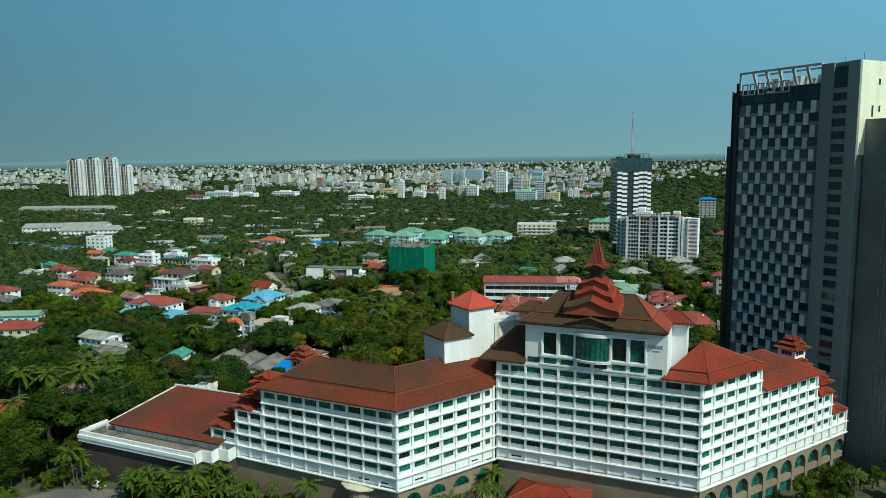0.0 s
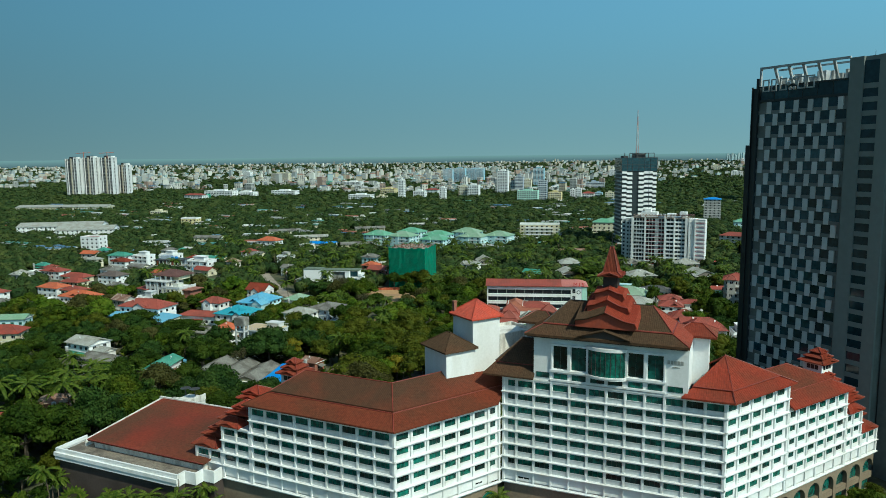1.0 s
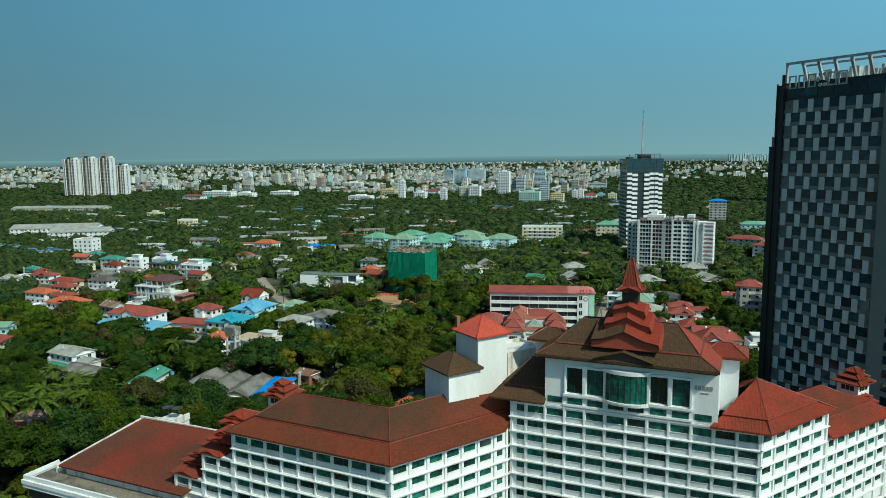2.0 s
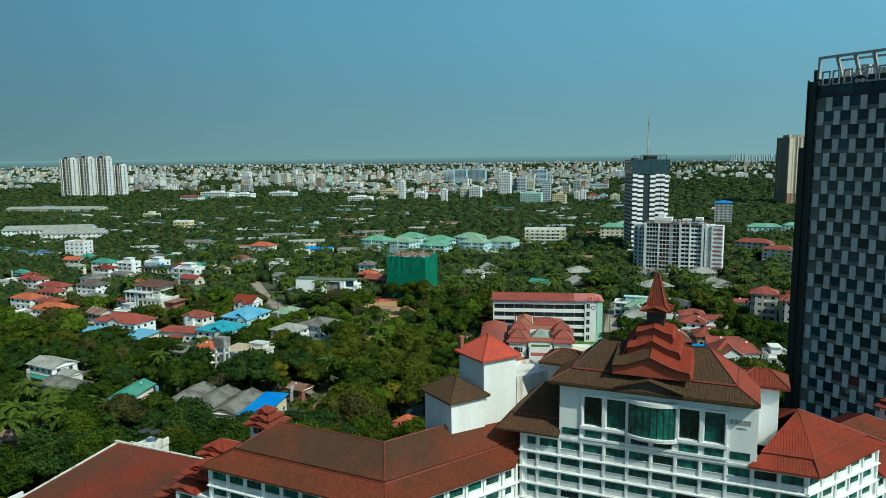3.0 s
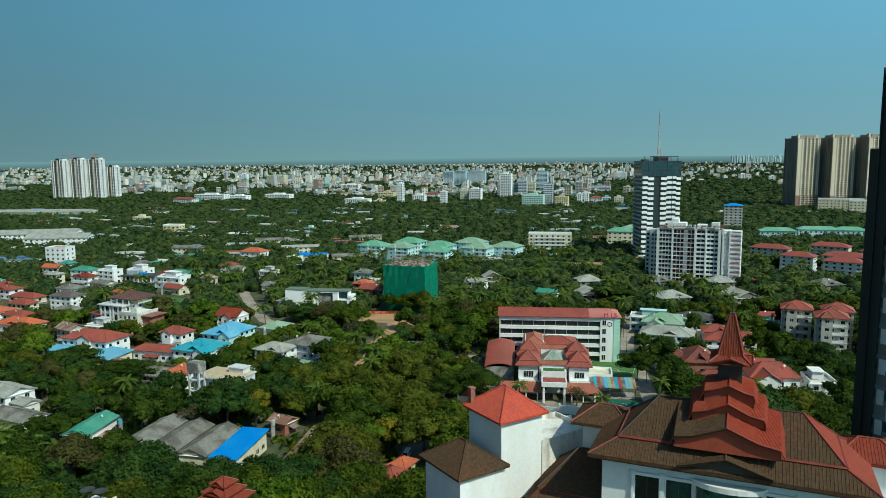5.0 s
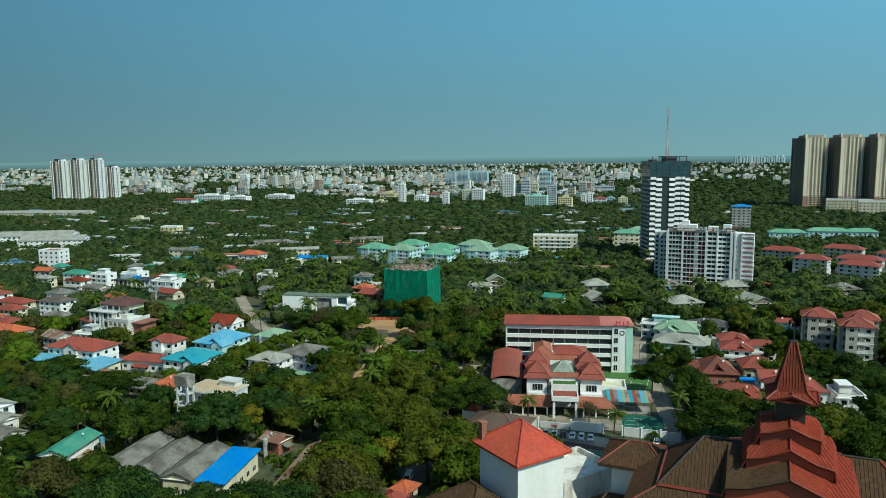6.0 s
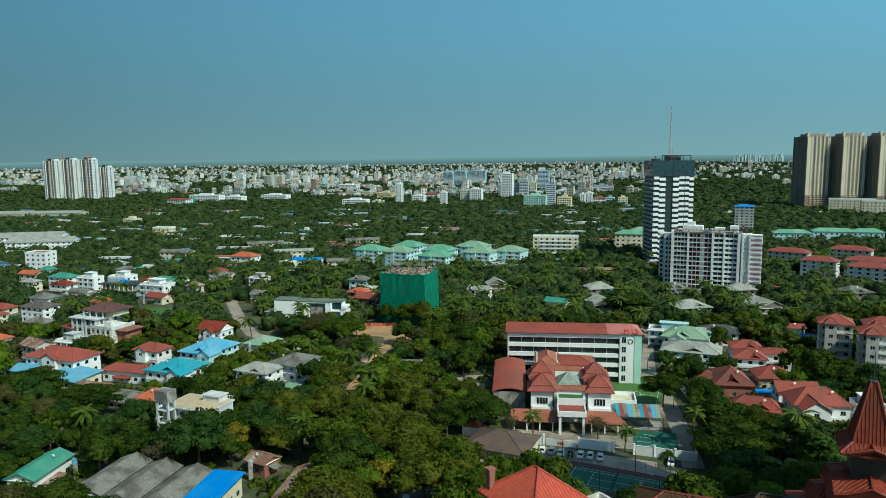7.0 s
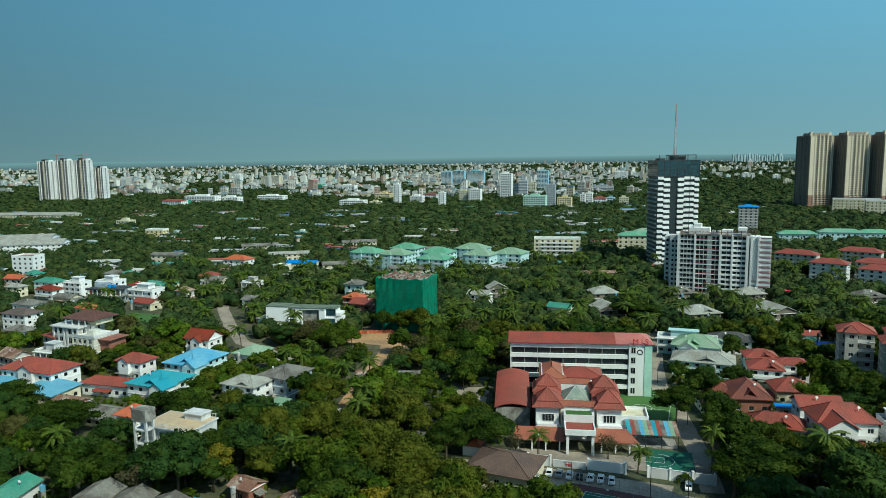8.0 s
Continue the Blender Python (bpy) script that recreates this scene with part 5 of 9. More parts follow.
    if kind in ("hip", "gable", "gable_y"):
        bm = bmesh.new()
        box(bm, -w / 2 + 0.25, w / 2 - 0.25, -d / 2 + 0.25, d / 2 - 0.25, eave - 0.32, eave - 0.24)
        part("soffit", bm, WHITE, ob)
    if wing:
        wx, wy, wwid, wdep, we, wr, wk = wing
        bm = bmesh.new()
        levels = [we - 2.3 - sh * k for k in range(storeys if storeys > 2 else 1)]
        wall_ring(bm, wwid - 1, wdep - 1, 0, we, 0.3, [("front", (wwid - 1) / 2 - 0.8, z, 1.6, 1.4) for z in levels if z > 0.2])
        mw = pose(wx, wy, 0)
        part("wing_wall", bm, wall, ob, at=mw)
        for z in levels:
            if z > 0.2:
                window(ob, mw @ side_pose("front", wwid - 1, wdep - 1, 0.3, (wwid - 1) / 2 - 0.8, z), 1.6, 1.4)
        polys = gable_polys(wwid, wdep, wr, we, "y") if wk == "gable" else hip_polys(wwid, wdep, wr, we)
        put_roof(ob, *polys, roof, roof, step, at=mw, name="wing_roof")
        if wk == "gable":
            bm = bmesh.new()
            hw = (wwid - 1) / 2
            v = [bm.verts.new(p) for yy in (-wdep / 2 + 0.5, -wdep / 2 + 0.8) for p in ((-hw, yy, we), (hw, yy, we), (0, yy, we + wr * 0.85))]
            for fc in ((0, 1, 2), (5, 4, 3), (0, 3, 4, 1), (1, 4, 5, 2), (2, 5, 3, 0)):
                bm.faces.new([v[i] for i in fc])
            part("gable_wall", bm, WHITE, ob, at=mw)
    own = random.Random(int(x * 31 + y * 7))
    if kind in ("hip", "gable") and 3.5 < eave < 11 and y < 600:
        bm = bmesh.new()
        side = "front" if own.random() < 0.7 else "right" if fl[0] < 0 else "left"
        ln = ww if side == "front" else dd
        a, b = sorted((own.uniform(0, 0.35) * ln, own.uniform(0.6, 1.0) * ln))
        z = min(sh, 3.3) - 0.35
        slab(bm, [[side_pose(side, ww, dd, 0.3, p, q) @ Vector((0, r, 0)) for p, q, r in ((a, z - 0.5, -2.4), (b, z - 0.5, -2.4), (b, z, -0.02), (a, z, -0.02))]], 0.12)
        part("awning", bm, own.choice((roof, ROOF_RUST, ROOF_GREY, ROOF_PALE, ROOF_GREEN)), ob, "lean-to sheet awning")
        if own.random() < 0.45:
            tx, ty = own.uniform(-0.3, 0.3) * w, -d / 2 - own.uniform(1.5, 2.6)
            bm = bmesh.new()
            tube(bm, (tx, ty, 0), (tx, ty, 4.2), 0.75, 0.75, 4)
            part("tank_stand", bm, CONCRETE, ob)
            bm = bmesh.new()
            tube(bm, (tx, ty, 4.2), (tx, ty, 5.7), 0.7, 0.7, 12), tube(bm, (tx, ty, 5.7), (tx, ty, 6.0), 0.7, 0.15, 12)
            part("water_tank", bm, own.choice((STEEL, ROOF_BLUE, RUBBER, STEEL)), ob, "round water tank on a stand")
        if own.random() < 0.6:
            tx, ty, tz = own.uniform(-0.25, 0.25) * w, -d * 0.22, eave + rise * 0.62
            bm = bmesh.new()
            tube(bm, (tx, ty, tz), (tx, ty, tz + 0.9), 0.06, n=5), tube(bm, (tx, ty - 0.1, tz + 0.9), (tx, ty - 0.3, tz + 1.02), 0.12, 0.42, 10)
            part("satellite_dish", bm, FRAME, ob, "small white satellite dish")
        if rise > 2.2 and kind == "hip" and own.random() < 0.6:
            g = gable_polys(w * 0.28, d * 0.42, rise * 0.42, eave + rise * 0.2, "y")
            put_roof(ob, *g, roof, roof, 0, 0.15, pose(own.uniform(-0.15, 0.15) * w, -d * 0.24, 0), name="dormer_roof")
    if balcony:
        for s in range(1, storeys):
            bm = bmesh.new()
            box(bm, -ww * 0.35, ww * 0.35, -dd / 2 - 1.5, -dd / 2 - 0.16, s * sh - 0.2, s * sh)
            box(bm, -ww * 0.35, ww * 0.35, -dd / 2 - 1.5, -dd / 2 - 1.38, s * sh, s * sh + 0.9)
            part("balcony", bm, WHITE, ob)
    return ob


H = house
STAINED = mat("stained_grey_render", (0.50, 0.48, 0.43), 0.85, (0.30, 0.28, 0.24), 0.4, 2.5, 0.12, streak=0.25, edge=(0.48, 0.7))
# villas on the rise to the north-west
H((-174, 376), 27, 15, -20, 7.5, 3.4, "hip", ROOF_MAROON, WHITE, "white villa with red hip roof and small dormer gable", step=0.6, wing=(1, -4.5, 8, 8, 7.9, 2.2, "gable"))
PALE_STONE = mat("pale_grey_cream_render", (0.62, 0.62, 0.55), 0.8, (0.48, 0.46, 0.38), 0.3, 2.5, 0.1, streak=0.2)
BROWN_SHEET = mat("brown_metal_roof", (0.12, 0.055, 0.045), 0.6, None, 0.2, 1.5, 0.12)


def mansion(m):
    """Three tall storeys with pilasters and deep cornices, a roofed terrace above, and a lower wing with its own terrace."""
    ob = thing("house", m, "tall cream mansion with pilasters, brown hip roof and pale wing", "villa")
    bm = bmesh.new()
    box(bm, 0.4, 15.6, 0.6, 15, 0, 12.6)
    part("wall", bm, STAINED, ob)
    for z, o in ((4.2, 0.25), (8.4, 0.25), (12.4, 1.0)):
        bm = bmesh.new()
        box(bm, 0.4 - o, 15.6 + o, 0.6 - o, 15, z, z + 0.5)
        part("cornice", bm, SHADE_WHITE, ob)
    for x in (0.3, 3.2, 6.6, 8.7, 12.2, 14.9):
        bm = bmesh.new()
        box(bm, x, x + 0.9, 0.2, 0.58, 0, 12.38)
        part("pilaster", bm, SHADE_WHITE, ob)
    for k in range(3):
        for x, w in ((1.4, 1.6), (4.3, 2.1), (9.8, 2.2), (13.3, 1.4)):
            window(ob, pose(x, 0.46, 4.2 * k + 1.0), w, 2.7, 1, GLASS_DARK)
        for y in (3, 7, 11):
            window(ob, pose(15.72, y, 4.2 * k + 1.2, 0, 0, 90), 1.6, 2.2, 1, GLASS_DARK)
    bm = bmesh.new()
    box(bm, 4.5, 20, 6.5, 16, 12.9, 15.6)
    part("upper_storey", bm, CREAM, ob)
    bm = bmesh.new()
    box(bm, 6, 9, 6.35, 6.49, 13.2, 15.2), box(bm, 11, 15, 6.35, 6.49, 13.2, 15.4)
    part("terrace_opening", bm, GLASS_DARK, ob)
    put_roof(ob, *hip_polys(19, 15, 3.0, 15.6), BROWN_SHEET, BROWN_SHEET, 0.6, 0.3, pose(12, 11, 0))
    for x in (4.0, 8.0, 12.0, 16.0):
        bm = bmesh.new()
        box(bm, x, x + 0.5, 4.0, 4.5, 12.9, 15.55)
        part("column", bm, WHITE, ob)
    bm = bmesh.new()
    box(bm, 15.7, 28.5, -2.5, 11, 0, 9.6), box(bm, 21.0, 25.0, 0.5, 4.5, 9.6, 12.2)
    part("wing_wall", bm, PALE_STONE, ob)
    bm = bmesh.new()
    box(bm, 28.6, 33.5, 0.5, 10, 0, 8.6), box(bm, 28.4, 35.0, -0.6, 10.4, 8.6, 9.0)
    part("stair_block", bm, BRICK_WALL, ob)
    for z in (3.2, 6.4, 9.6):
        bm = bmesh.new()
        box(bm, 15.5, 28.7, -2.75, 11, z - 0.1, z + 0.1)
        part("wing_cornice", bm, WHITE, ob)
    bm = bmesh.new()
    for a, b, c, e in ((15.5, 28.7, -2.8, -2.6), (28.5, 28.7, -2.6, 11)):
        box(bm, a, b, c, e, 9.85, 10.8)
    part("parapet", bm, SHADE_WHITE, ob)
    for x in (15.6, 18.5, 21.3, 24.3, 27.4):
        bm = bmesh.new()
        box(bm, x, x + 0.6, -2.72, -2.48, 0, 9.45)
        part("pilaster", bm, CREAM, ob)
    for k in range(3):
        for x in (16.6, 19.4, 22.4, 25.6):
            window(ob, pose(x, -2.62, 3.2 * k + 0.8), 1.5, 1.7, 1, GLASS_DARK)
    bm = bmesh.new()
    tube(bm, (22.6, 2.5, 12.2), (22.6, 2.5, 13.6), 0.8, 0.8, 12)
    part("water_tank", bm, STEEL, ob)


mansion(pose(-179.5, 424, 0, 0, 0, -22))
keep_free(-164, 422, -22, 34, 22, 6)
H((-134, 386), 13.5, 10, -22, 7.2, 2.6, "hip", ROOF_MAROON, WHITE, "small white house with brown-red hip roof", step=0.6, wing=(-1, -3.5, 6, 6, 7.4, 1.8, "gable"))
H((-138, 366), 22, 9, -16, 4.6, 2.0, "hip", ROOF_MAROON, WHITE, "low house with long maroon roof", step=0.6)
H((-117, 357), 18, 17, -22, 7.2, 3.4, "hip", ROOF_TEAL, WHITE, "house with teal blue hip roof and white eaves", step=0.7, wing=(6.5, -6, 7, 8, 7.0, 2.2, "gable"))
H((-111, 376), 16, 20, -22, 9.0, 3.6, "hip", ROOF_BLUE, AQUA, "pale house with light blue gabled roof", step=0.7, wing=(5.5, -7, 7, 8, 8.6, 2.4, "gable"))
H((-158, 361), 19, 13, -26, 3.8, 1.2, "shed", ROOF_BLUE, CREAM, "low shed with bright blue sheet roof", storeys=1, step=0.9)
H((-178, 369), 14, 8, -14, 3.8, 0.9, "shed", ROOF_BLUE, CREAM, "low lean-to with blue sheet roof", storeys=1, step=0.9)
H((-131, 338), 26, 12, -20, 3.2, 2.0, "gable", ROOF_GREY, CREAM, "long shed with grey corrugated gable roof", storeys=1, step=0.5)
H((-107, 327), 9.5, 9, -22, 6.6, 2.8, "hip", ROOF_ORANGE, WHITE, "little house with bright orange roof", step=0.6)
H((-139, 348), 12, 8, -20, 3.6, 1.5, "gable", ROOF_RUST, BRICK_WALL, "low house with rusted roof", storeys=1)
H((-118, 417), 14, 11, -22, 8.0, 3.4, "gable", ROOF_BRIGHT, WHITE, "white house with bright red gable roof", step=0.6, wing=(1, -4.5, 6, 6, 7.4, 2.4, "gable"))
H((-81, 351), 15, 12, -24, 8.6, 2.4, "hip", ROOF_PALE, WHITE, "white villa with pale grey hip roof and balcony", balcony=True, step=0.8)
H((-70, 358), 14, 16, -28, 9.4, 2.2, "hip", ROOF_GREY, GREY_BLUE, "grey-blue house with grey roof behind the villa", step=0.8)
H((-62, 341), 6, 6, -26, 4.5, 0.9, "shed", ROOF_SAGE, WHITE, "porch with pale green roof", storeys=1)
H((-93, 404), 12, 14, -24, 4.6, 2.4, "hip", ROOF_SAGE, WHITE, "bungalow with sage green hip roof", step=0.8)
H((-115, 400), 9, 4, -22, 3.6, 0.6, "shed", ROOF_AZURE, CREAM, "carport with blue sheet roof", storeys=1)
H((-165, 306), 16.5, 12, -28, 6.6, 2.0, "gable", ROOF_PALE, WHITE, "white house with pale sheet gable roof", step=0.8)
H((-150, 300), 8, 7, -28, 4.4, 1.2, "gable", ROOF_PALE, WHITE, "small white outbuilding with pale sheet roof", storeys=1)
H((-149, 287), 17, 10, -25, 4.6, 2.0, "gable", ROOF_GREY, CREAM, "shed with grey corrugated roof", storeys=1, step=0.5)
H((-106.8, 268.2), 17, 9, 84, 5.2, 1.8, "gable", ROOF_GREEN, WHITE, "white shed with dark green gable roof", category="shed", storeys=1, step=0.6, front=4)
for x, y, roof in ((-95.4, 262.2, ROOF_GREY), (-85.8, 258.6, ROOF_GREY), (-76.2, 255.0, ROOF_GREY)):
    H((x, y), 9.6, 21, -12, 5.2, 1.9, "gable_y", roof, CREAM, "long warehouse bay with patched weathered sheet roof", category="warehouse", storeys=1, step=0.5, front=2, group="warehouse bays")
H((-66.4, 253.0), 8.8, 20, -12, 5.2, 1.0, "shed", ROOF_AZURE, CREAM, "shed with vivid blue sheet roof", category="shed", storeys=1, step=0.9, front=9)
H((-46.5, 249), 7.5, 29, -9, 4.4, 1.6, "gable_y", ROOF_RUST, BRICK_WALL, "long shed with rusted streaked roof", category="shed", storeys=1, step=0.5, front=5)
H((-58, 283), 8, 7, -30, 4.0, 1.5, "gable", ROOF_RUST, BRICK_WALL, "small hut with rusted roof", storeys=1)
H((-36.8, 373), 13.4, 7, 0, 3.4, 1.6, "gable", ROOF_RUST, CREAM, "low hut with rusted red roof", storeys=1)
H((-22.6, 374), 12, 6, 0, 3.2, 1.2, "gable", ROOF_GREY, CREAM, "low hut with grey roof", storeys=1)
H((-41, 334), 8, 6, 14, 2.8, 1.0, "gable", ROOF_PALE, CREAM, "hut with pale striped sheet roof", storeys=1)
H((-55, 491), 15, 12, -24, 7.4, 2.6, "gable", ROOF_MAROON, BRICK_WALL, "brick house with red gable roof", step=0.7)
H((-60, 500), 12, 10, -24, 9.0, 2.4, "hip", ROOF_ORANGE, BRICK_WALL, "house with orange hip roof", step=0.7)
# roofs among the palms to the west
H((-233, 342), 28.5, 10, 5, 8.0, 1.6, "gable", ROOF_SAGE, AQUA, "long hall with pale green roof and green glazing", front=16, glass=GLASS_GREEN)
H((-214, 318), 21, 12, 5, 7.0, 3.0, "hip", DEEP_RED, CREAM, "house with deep red hip roof", front=14)
H((-156, 208), 21, 12, 5, 6.0, 3.0, "hip", DEEP_RED, CREAM, "house with red roof among palms", front=14)
H((-135, 232), 10, 8, 15, 5.0, 2.0, "hip", ROOF_RUST, BRICK_WALL, "low house with rusty brown roof", front=14, storeys=1)
# modern white house
BRIGHT_WHITE = mat("fresh_white_paint", (0.88, 0.88, 0.87), 0.6, (0.84, 0.84, 0.82), 0.2, 2.0, 0.03)
mod = thing("modern_house", pose(-91.5, 458.5, 0, 0, 0, -10), "long white flat-roofed modern house with dark glazing", "house")
keep_free(-72, 463, -10, 40, 14, 1)
bm = bmesh.new()
box(bm, 0, 11.4, 0, 8, 0, 13.0)
part("wall", bm, BRIGHT_WHITE, mod, "blank white end block")
bm = bmesh.new()
box(bm, 11.4, 30.5, 2.2, 8, 0, 11.9)
part("rear_wall", bm, BRIGHT_WHITE, mod)
for x0, x1, y0, y1, z0, z1 in ((15.4, 18.6, 0.4, 2.2, 2.5, 11.9), (27.6, 30.5, 0.4, 2.2, 2.5, 11.9), (11.4, 30.5, 0.2, 2.2, 11.9, 12.5), (30.5, 38.6, -0.4, 8, 0, 8.2), (36.6, 38.6, -0.4, 7.5, 9.3, 10.6), (30.5, 36.0, 2.0, 8, 8.2, 12.3)):
    bm = bmesh.new()
    box(bm, x0, x1, y0, y1, z0, z1)
    part("wall", bm, BRIGHT_WHITE, mod)
bm = bmesh.new()
box(bm, -0.2, 11.6, -0.2, 8.2, 13.0, 13.4), box(bm, 11.6, 30.8, 0, 8.2, 12.5, 12.9), box(bm, 30.3, 36.4, 1.4, 8.2, 12.3, 13.1)
part("roof_edge", bm, mat("grey_green_roof_felt", (0.16, 0.20, 0.15), 0.85, (0.11, 0.14, 0.10), 0.3, 2.0, 0.2), mod)
for x0, w, z0, h in ((11.6, 3.7, 2.8, 4.0), (11.6, 3.7, 7.2, 4.6), (18.8, 8.6, 2.8, 3.0), (30.8, 4.8, 8.6, 3.5), (31.0, 5.0, 4.6, 3.2)):
    window(mod, pose(x0, 2.05 if x0 < 30 else (1.85 if z0 > 8 else -0.52), z0), w, h, 2, GLASS_BLUE)
bm = bmesh.new()
for k in range(12):
    box(bm, 18.8 + k * 0.72, 19.45 + k * 0.72, 1.6, 2.0, 6.0, 11.8)
part("cladding", bm, CONCRETE, mod, "grey board cladding")
bm = bmesh.new()
box(bm, 19.4, 24.2, 1.4, 1.9, 2.6, 5.8)
part("garage_door", bm, ROOF_RUST, mod, "brown timber door")
for x0 in (4.6, 9.6):
    window(mod, pose(x0, -0.1, 3.0), 0.8, 2.4, 0, GLASS_DARK)
bm = bmesh.new()
for k in range(9):
    box(bm, 30.6 + k, 30.7 + k, -0.4, -0.3, 8.2, 9.2)
box(bm, 30.5, 38.6, -0.42, -0.28, 9.2, 9.3)
as_stuff(part("terrace_rail", bm, STEEL, mod))
# netted building site
site = thing("building_site", pose(-21.5, 468, 0, 0, 0, -20), "unfinished block wrapped in green scaffold netting", "building site")
keep_free(-22, 468, -20, 30, 24, 2)
bm = bmesh.new()
rnd = random.Random(8)
cols = 14
for side in range(4):
    m = pose(0, 0, 0, 0, 0, 90 * side) @ pose(0, -10 if side % 2 == 0 else -12.6, 0)
    half = 12.6 if side % 2 == 0 else 10
    grid = [[bm.verts.new(m @ Vector((-half + 2 * half * i / cols, rnd.uniform(-0.25, 0.25), 26.2 * j / 8 + (rnd.uniform(-0.6, 0.6) if j == 8 else 0)))) for i in range(cols + 1)] for j in range(9)]
    for j in range(8):
        for i in range(cols):
            bm.faces.new((grid[j][i], grid[j][i + 1], grid[j + 1][i + 1], grid[j + 1][i]))
bmesh.ops.solidify(bm, geom=bm.faces[:], thickness=0.05)
part("netting", bm, NET_GREEN, site)
bm = bmesh.new()
for k in range(10):
    box(bm, -12, 12, -9.4, 9.4, 2.84 * k, 2.84 * k + 0.3)
for i in range(6):
    for j in range(4):
        box(bm, -11.6 + i * 4.5, -11.1 + i * 4.5, -9 + j * 5.9, -8.5 + j * 5.9, 0, 25.8)
part("concrete_frame", bm, CONCRETE, site)
bm = bmesh.new()
for k in range(60):
    x, y = rnd.uniform(-11, 11), rnd.uniform(-8.5, 8.5)
    turned_box(bm, pose(x, y, 25.95, 0, 0, rnd.uniform(0, 180)), rnd.uniform(0.5, 2.6), rnd.uniform(0.3, 1.2), rnd.uniform(0.3, 1.3))
as_stuff(part("timber_formwork", bm, ROOF_RUST, site))
# concrete house with water tower
fh = thing("concrete_house", pose(-88, 305, 0, 0, 0, -21), "bare concrete house with tan roof terrace and water tank tower", "house")
keep_free(-80, 310, -21, 18, 11, 0.5)
keep_free(-85, 300, -21, 7, 6, 6)
bm = bmesh.new()
box(bm, 0.4, 17, 0.5, 11, 0, 11.6), box(bm, 0, 17.4, -0.6, 11.4, 11.6, 12.0)
part("wall", bm, SHADE_WHITE, fh)
for x in (0.2, 4.2):
    for y in (-3.4, -0.7):
        bm = bmesh.new()
        box(bm, x, x + 0.6, y, y + 0.6, 0, 16.4)
        part("tower_column", bm, SHADE_WHITE, fh)
for z in (3.6, 7.4, 11.4):
    bm = bmesh.new()
    box(bm, 0.2, 4.8, -3.4, -0.72, z, z + 0.35)
    part("tower_floor", bm, SHADE_WHITE, fh)
for k in range(3):
    for j in range(4):
        window(fh, pose(5.6 + 2.9 * j, 0.42, 1.0 + 3.8 * k), 1.6, 1.7, 1, GLASS_DARK)
bm = bmesh.new()
for k in range(2):
    v = box(bm, 1.2, 3.6, -3.0, -2.2, 3.9 + 3.8 * k, 4.2 + 3.8 * k)
    for q in (v[1], v[3], v[5], v[7]):
        q.co.z += 3.2
part("stair", bm, CONCRETE, fh)
bm = bmesh.new()
box(bm, 0.0, 5.0, -3.6, 0.2, 14.2, 17.6)
part("water_tank", bm, CONCRETE, fh, "stained concrete water tank")
bm = bmesh.new()
box(bm, 0.3, 17.1, -0.3, 11.1, 12.0, 12.06)
part("terrace", bm, TAN, fh)
bm = bmesh.new()
for y in (-0.5, 11.2):
    for k in range(12):
        box(bm, 5.5 + k, 5.6 + k, y, y + 0.1, 12.06, 13)
    box(bm, 5.3, 17.2, y, y + 0.1, 13, 13.1)
box(bm, 9, 15, 7, 11, 12.06, 13.8), box(bm, 8.6, 15.4, 6.6, 11.3, 13.8, 14.0)
part("roof_railing", bm, SHADE_WHITE, fh)
# right hand side villas
H((89, 413), 26, 9, -20, 7.0, 0.8, "flat", ROOF_PALE, AQUA, "long pale flat-roofed house", step=0)
H((92, 402), 20, 16, -24, 6.8, 3.6, "hip", ROOF_SAGE, AQUA, "aqua house with weathered sage hip roof", step=0.6, wing=(-3, -7, 8, 8, 6.4, 2.4, "gable"))
H((86, 383), 24, 15, -22, 5.8, 3.0, "hip", ROOF_PALE, AQUA, "low house with pale sheet hip roof", step=0.5)
H((112, 412), 18, 12, -16, 6.0, 2.6, "hip", mat("charcoal_roof_tile", (0.085, 0.085, 0.08), 0.7, None, 0.3, 2.0, 0.2), WHITE, "house with charcoal hip roof", step=0.6)
H((114.2, 380), 13, 11, -10, 7.2, 2.4, "hip", ROOF_MAROON, WHITE, "white house with faded red hip roof", step=0.6)
H((110, 368), 13, 12, -18, 6.6, 2.6, "hip", ROOF_MAROON, WHITE, "white house with red hip roof", step=0.6, balcony=True)
H((122, 372), 13, 9, -14, 7.0, 1.6, "hip", ROOF_MAROON, WHITE, "white two-storey house with red roof and balcony", step=0.6, balcony=True)
H((92.5, 340), 14, 17, -8, 5.0, 4.6, "hip", mat("russet_roof_tile", (0.20, 0.050, 0.030), 0.6, (0.12, 0.04, 0.028), 0.2, 2.0, 0.2), BRICK_WALL, "broad house with russet tiled hip roof", step=0.5, wing=(-8.5, 2.5, 9, 9, 5.0, 2.4, "hip"))
H((110.6, 347), 13.5, 12, -8, 5.0, 3.4, "hip", DEEP_RED, CREAM, "house with brick-red hip roof", step=0.5)
H((105.5, 335.5), 7, 3, -10, 3.6, 0.5, "shed", ROOF_AZURE, CREAM, "low lean-to with blue sheet roof", storeys=1)
H((88.5, 318), 16.5, 9.5, -24, 5.0, 3.2, "hip", DEEP_RED, CREAM, "house with red tiled hip roof under trees", step=0.5)
H((107.5, 325), 14, 9, -8, 7.5, 2.4, "gable", ROOF_MAROON, WHITE, "house with faded pink-red roof", step=0.6)
H((105.2, 309.5), 18, 12, -6, 8.5, 4.2, "hip", DEEP_RED, WHITE, "large white villa with red hip roof and columned gable", step=0.6, wing=(-3.5, -6.5, 9, 8, 8.4, 2.8, "gable"), balcony=True)
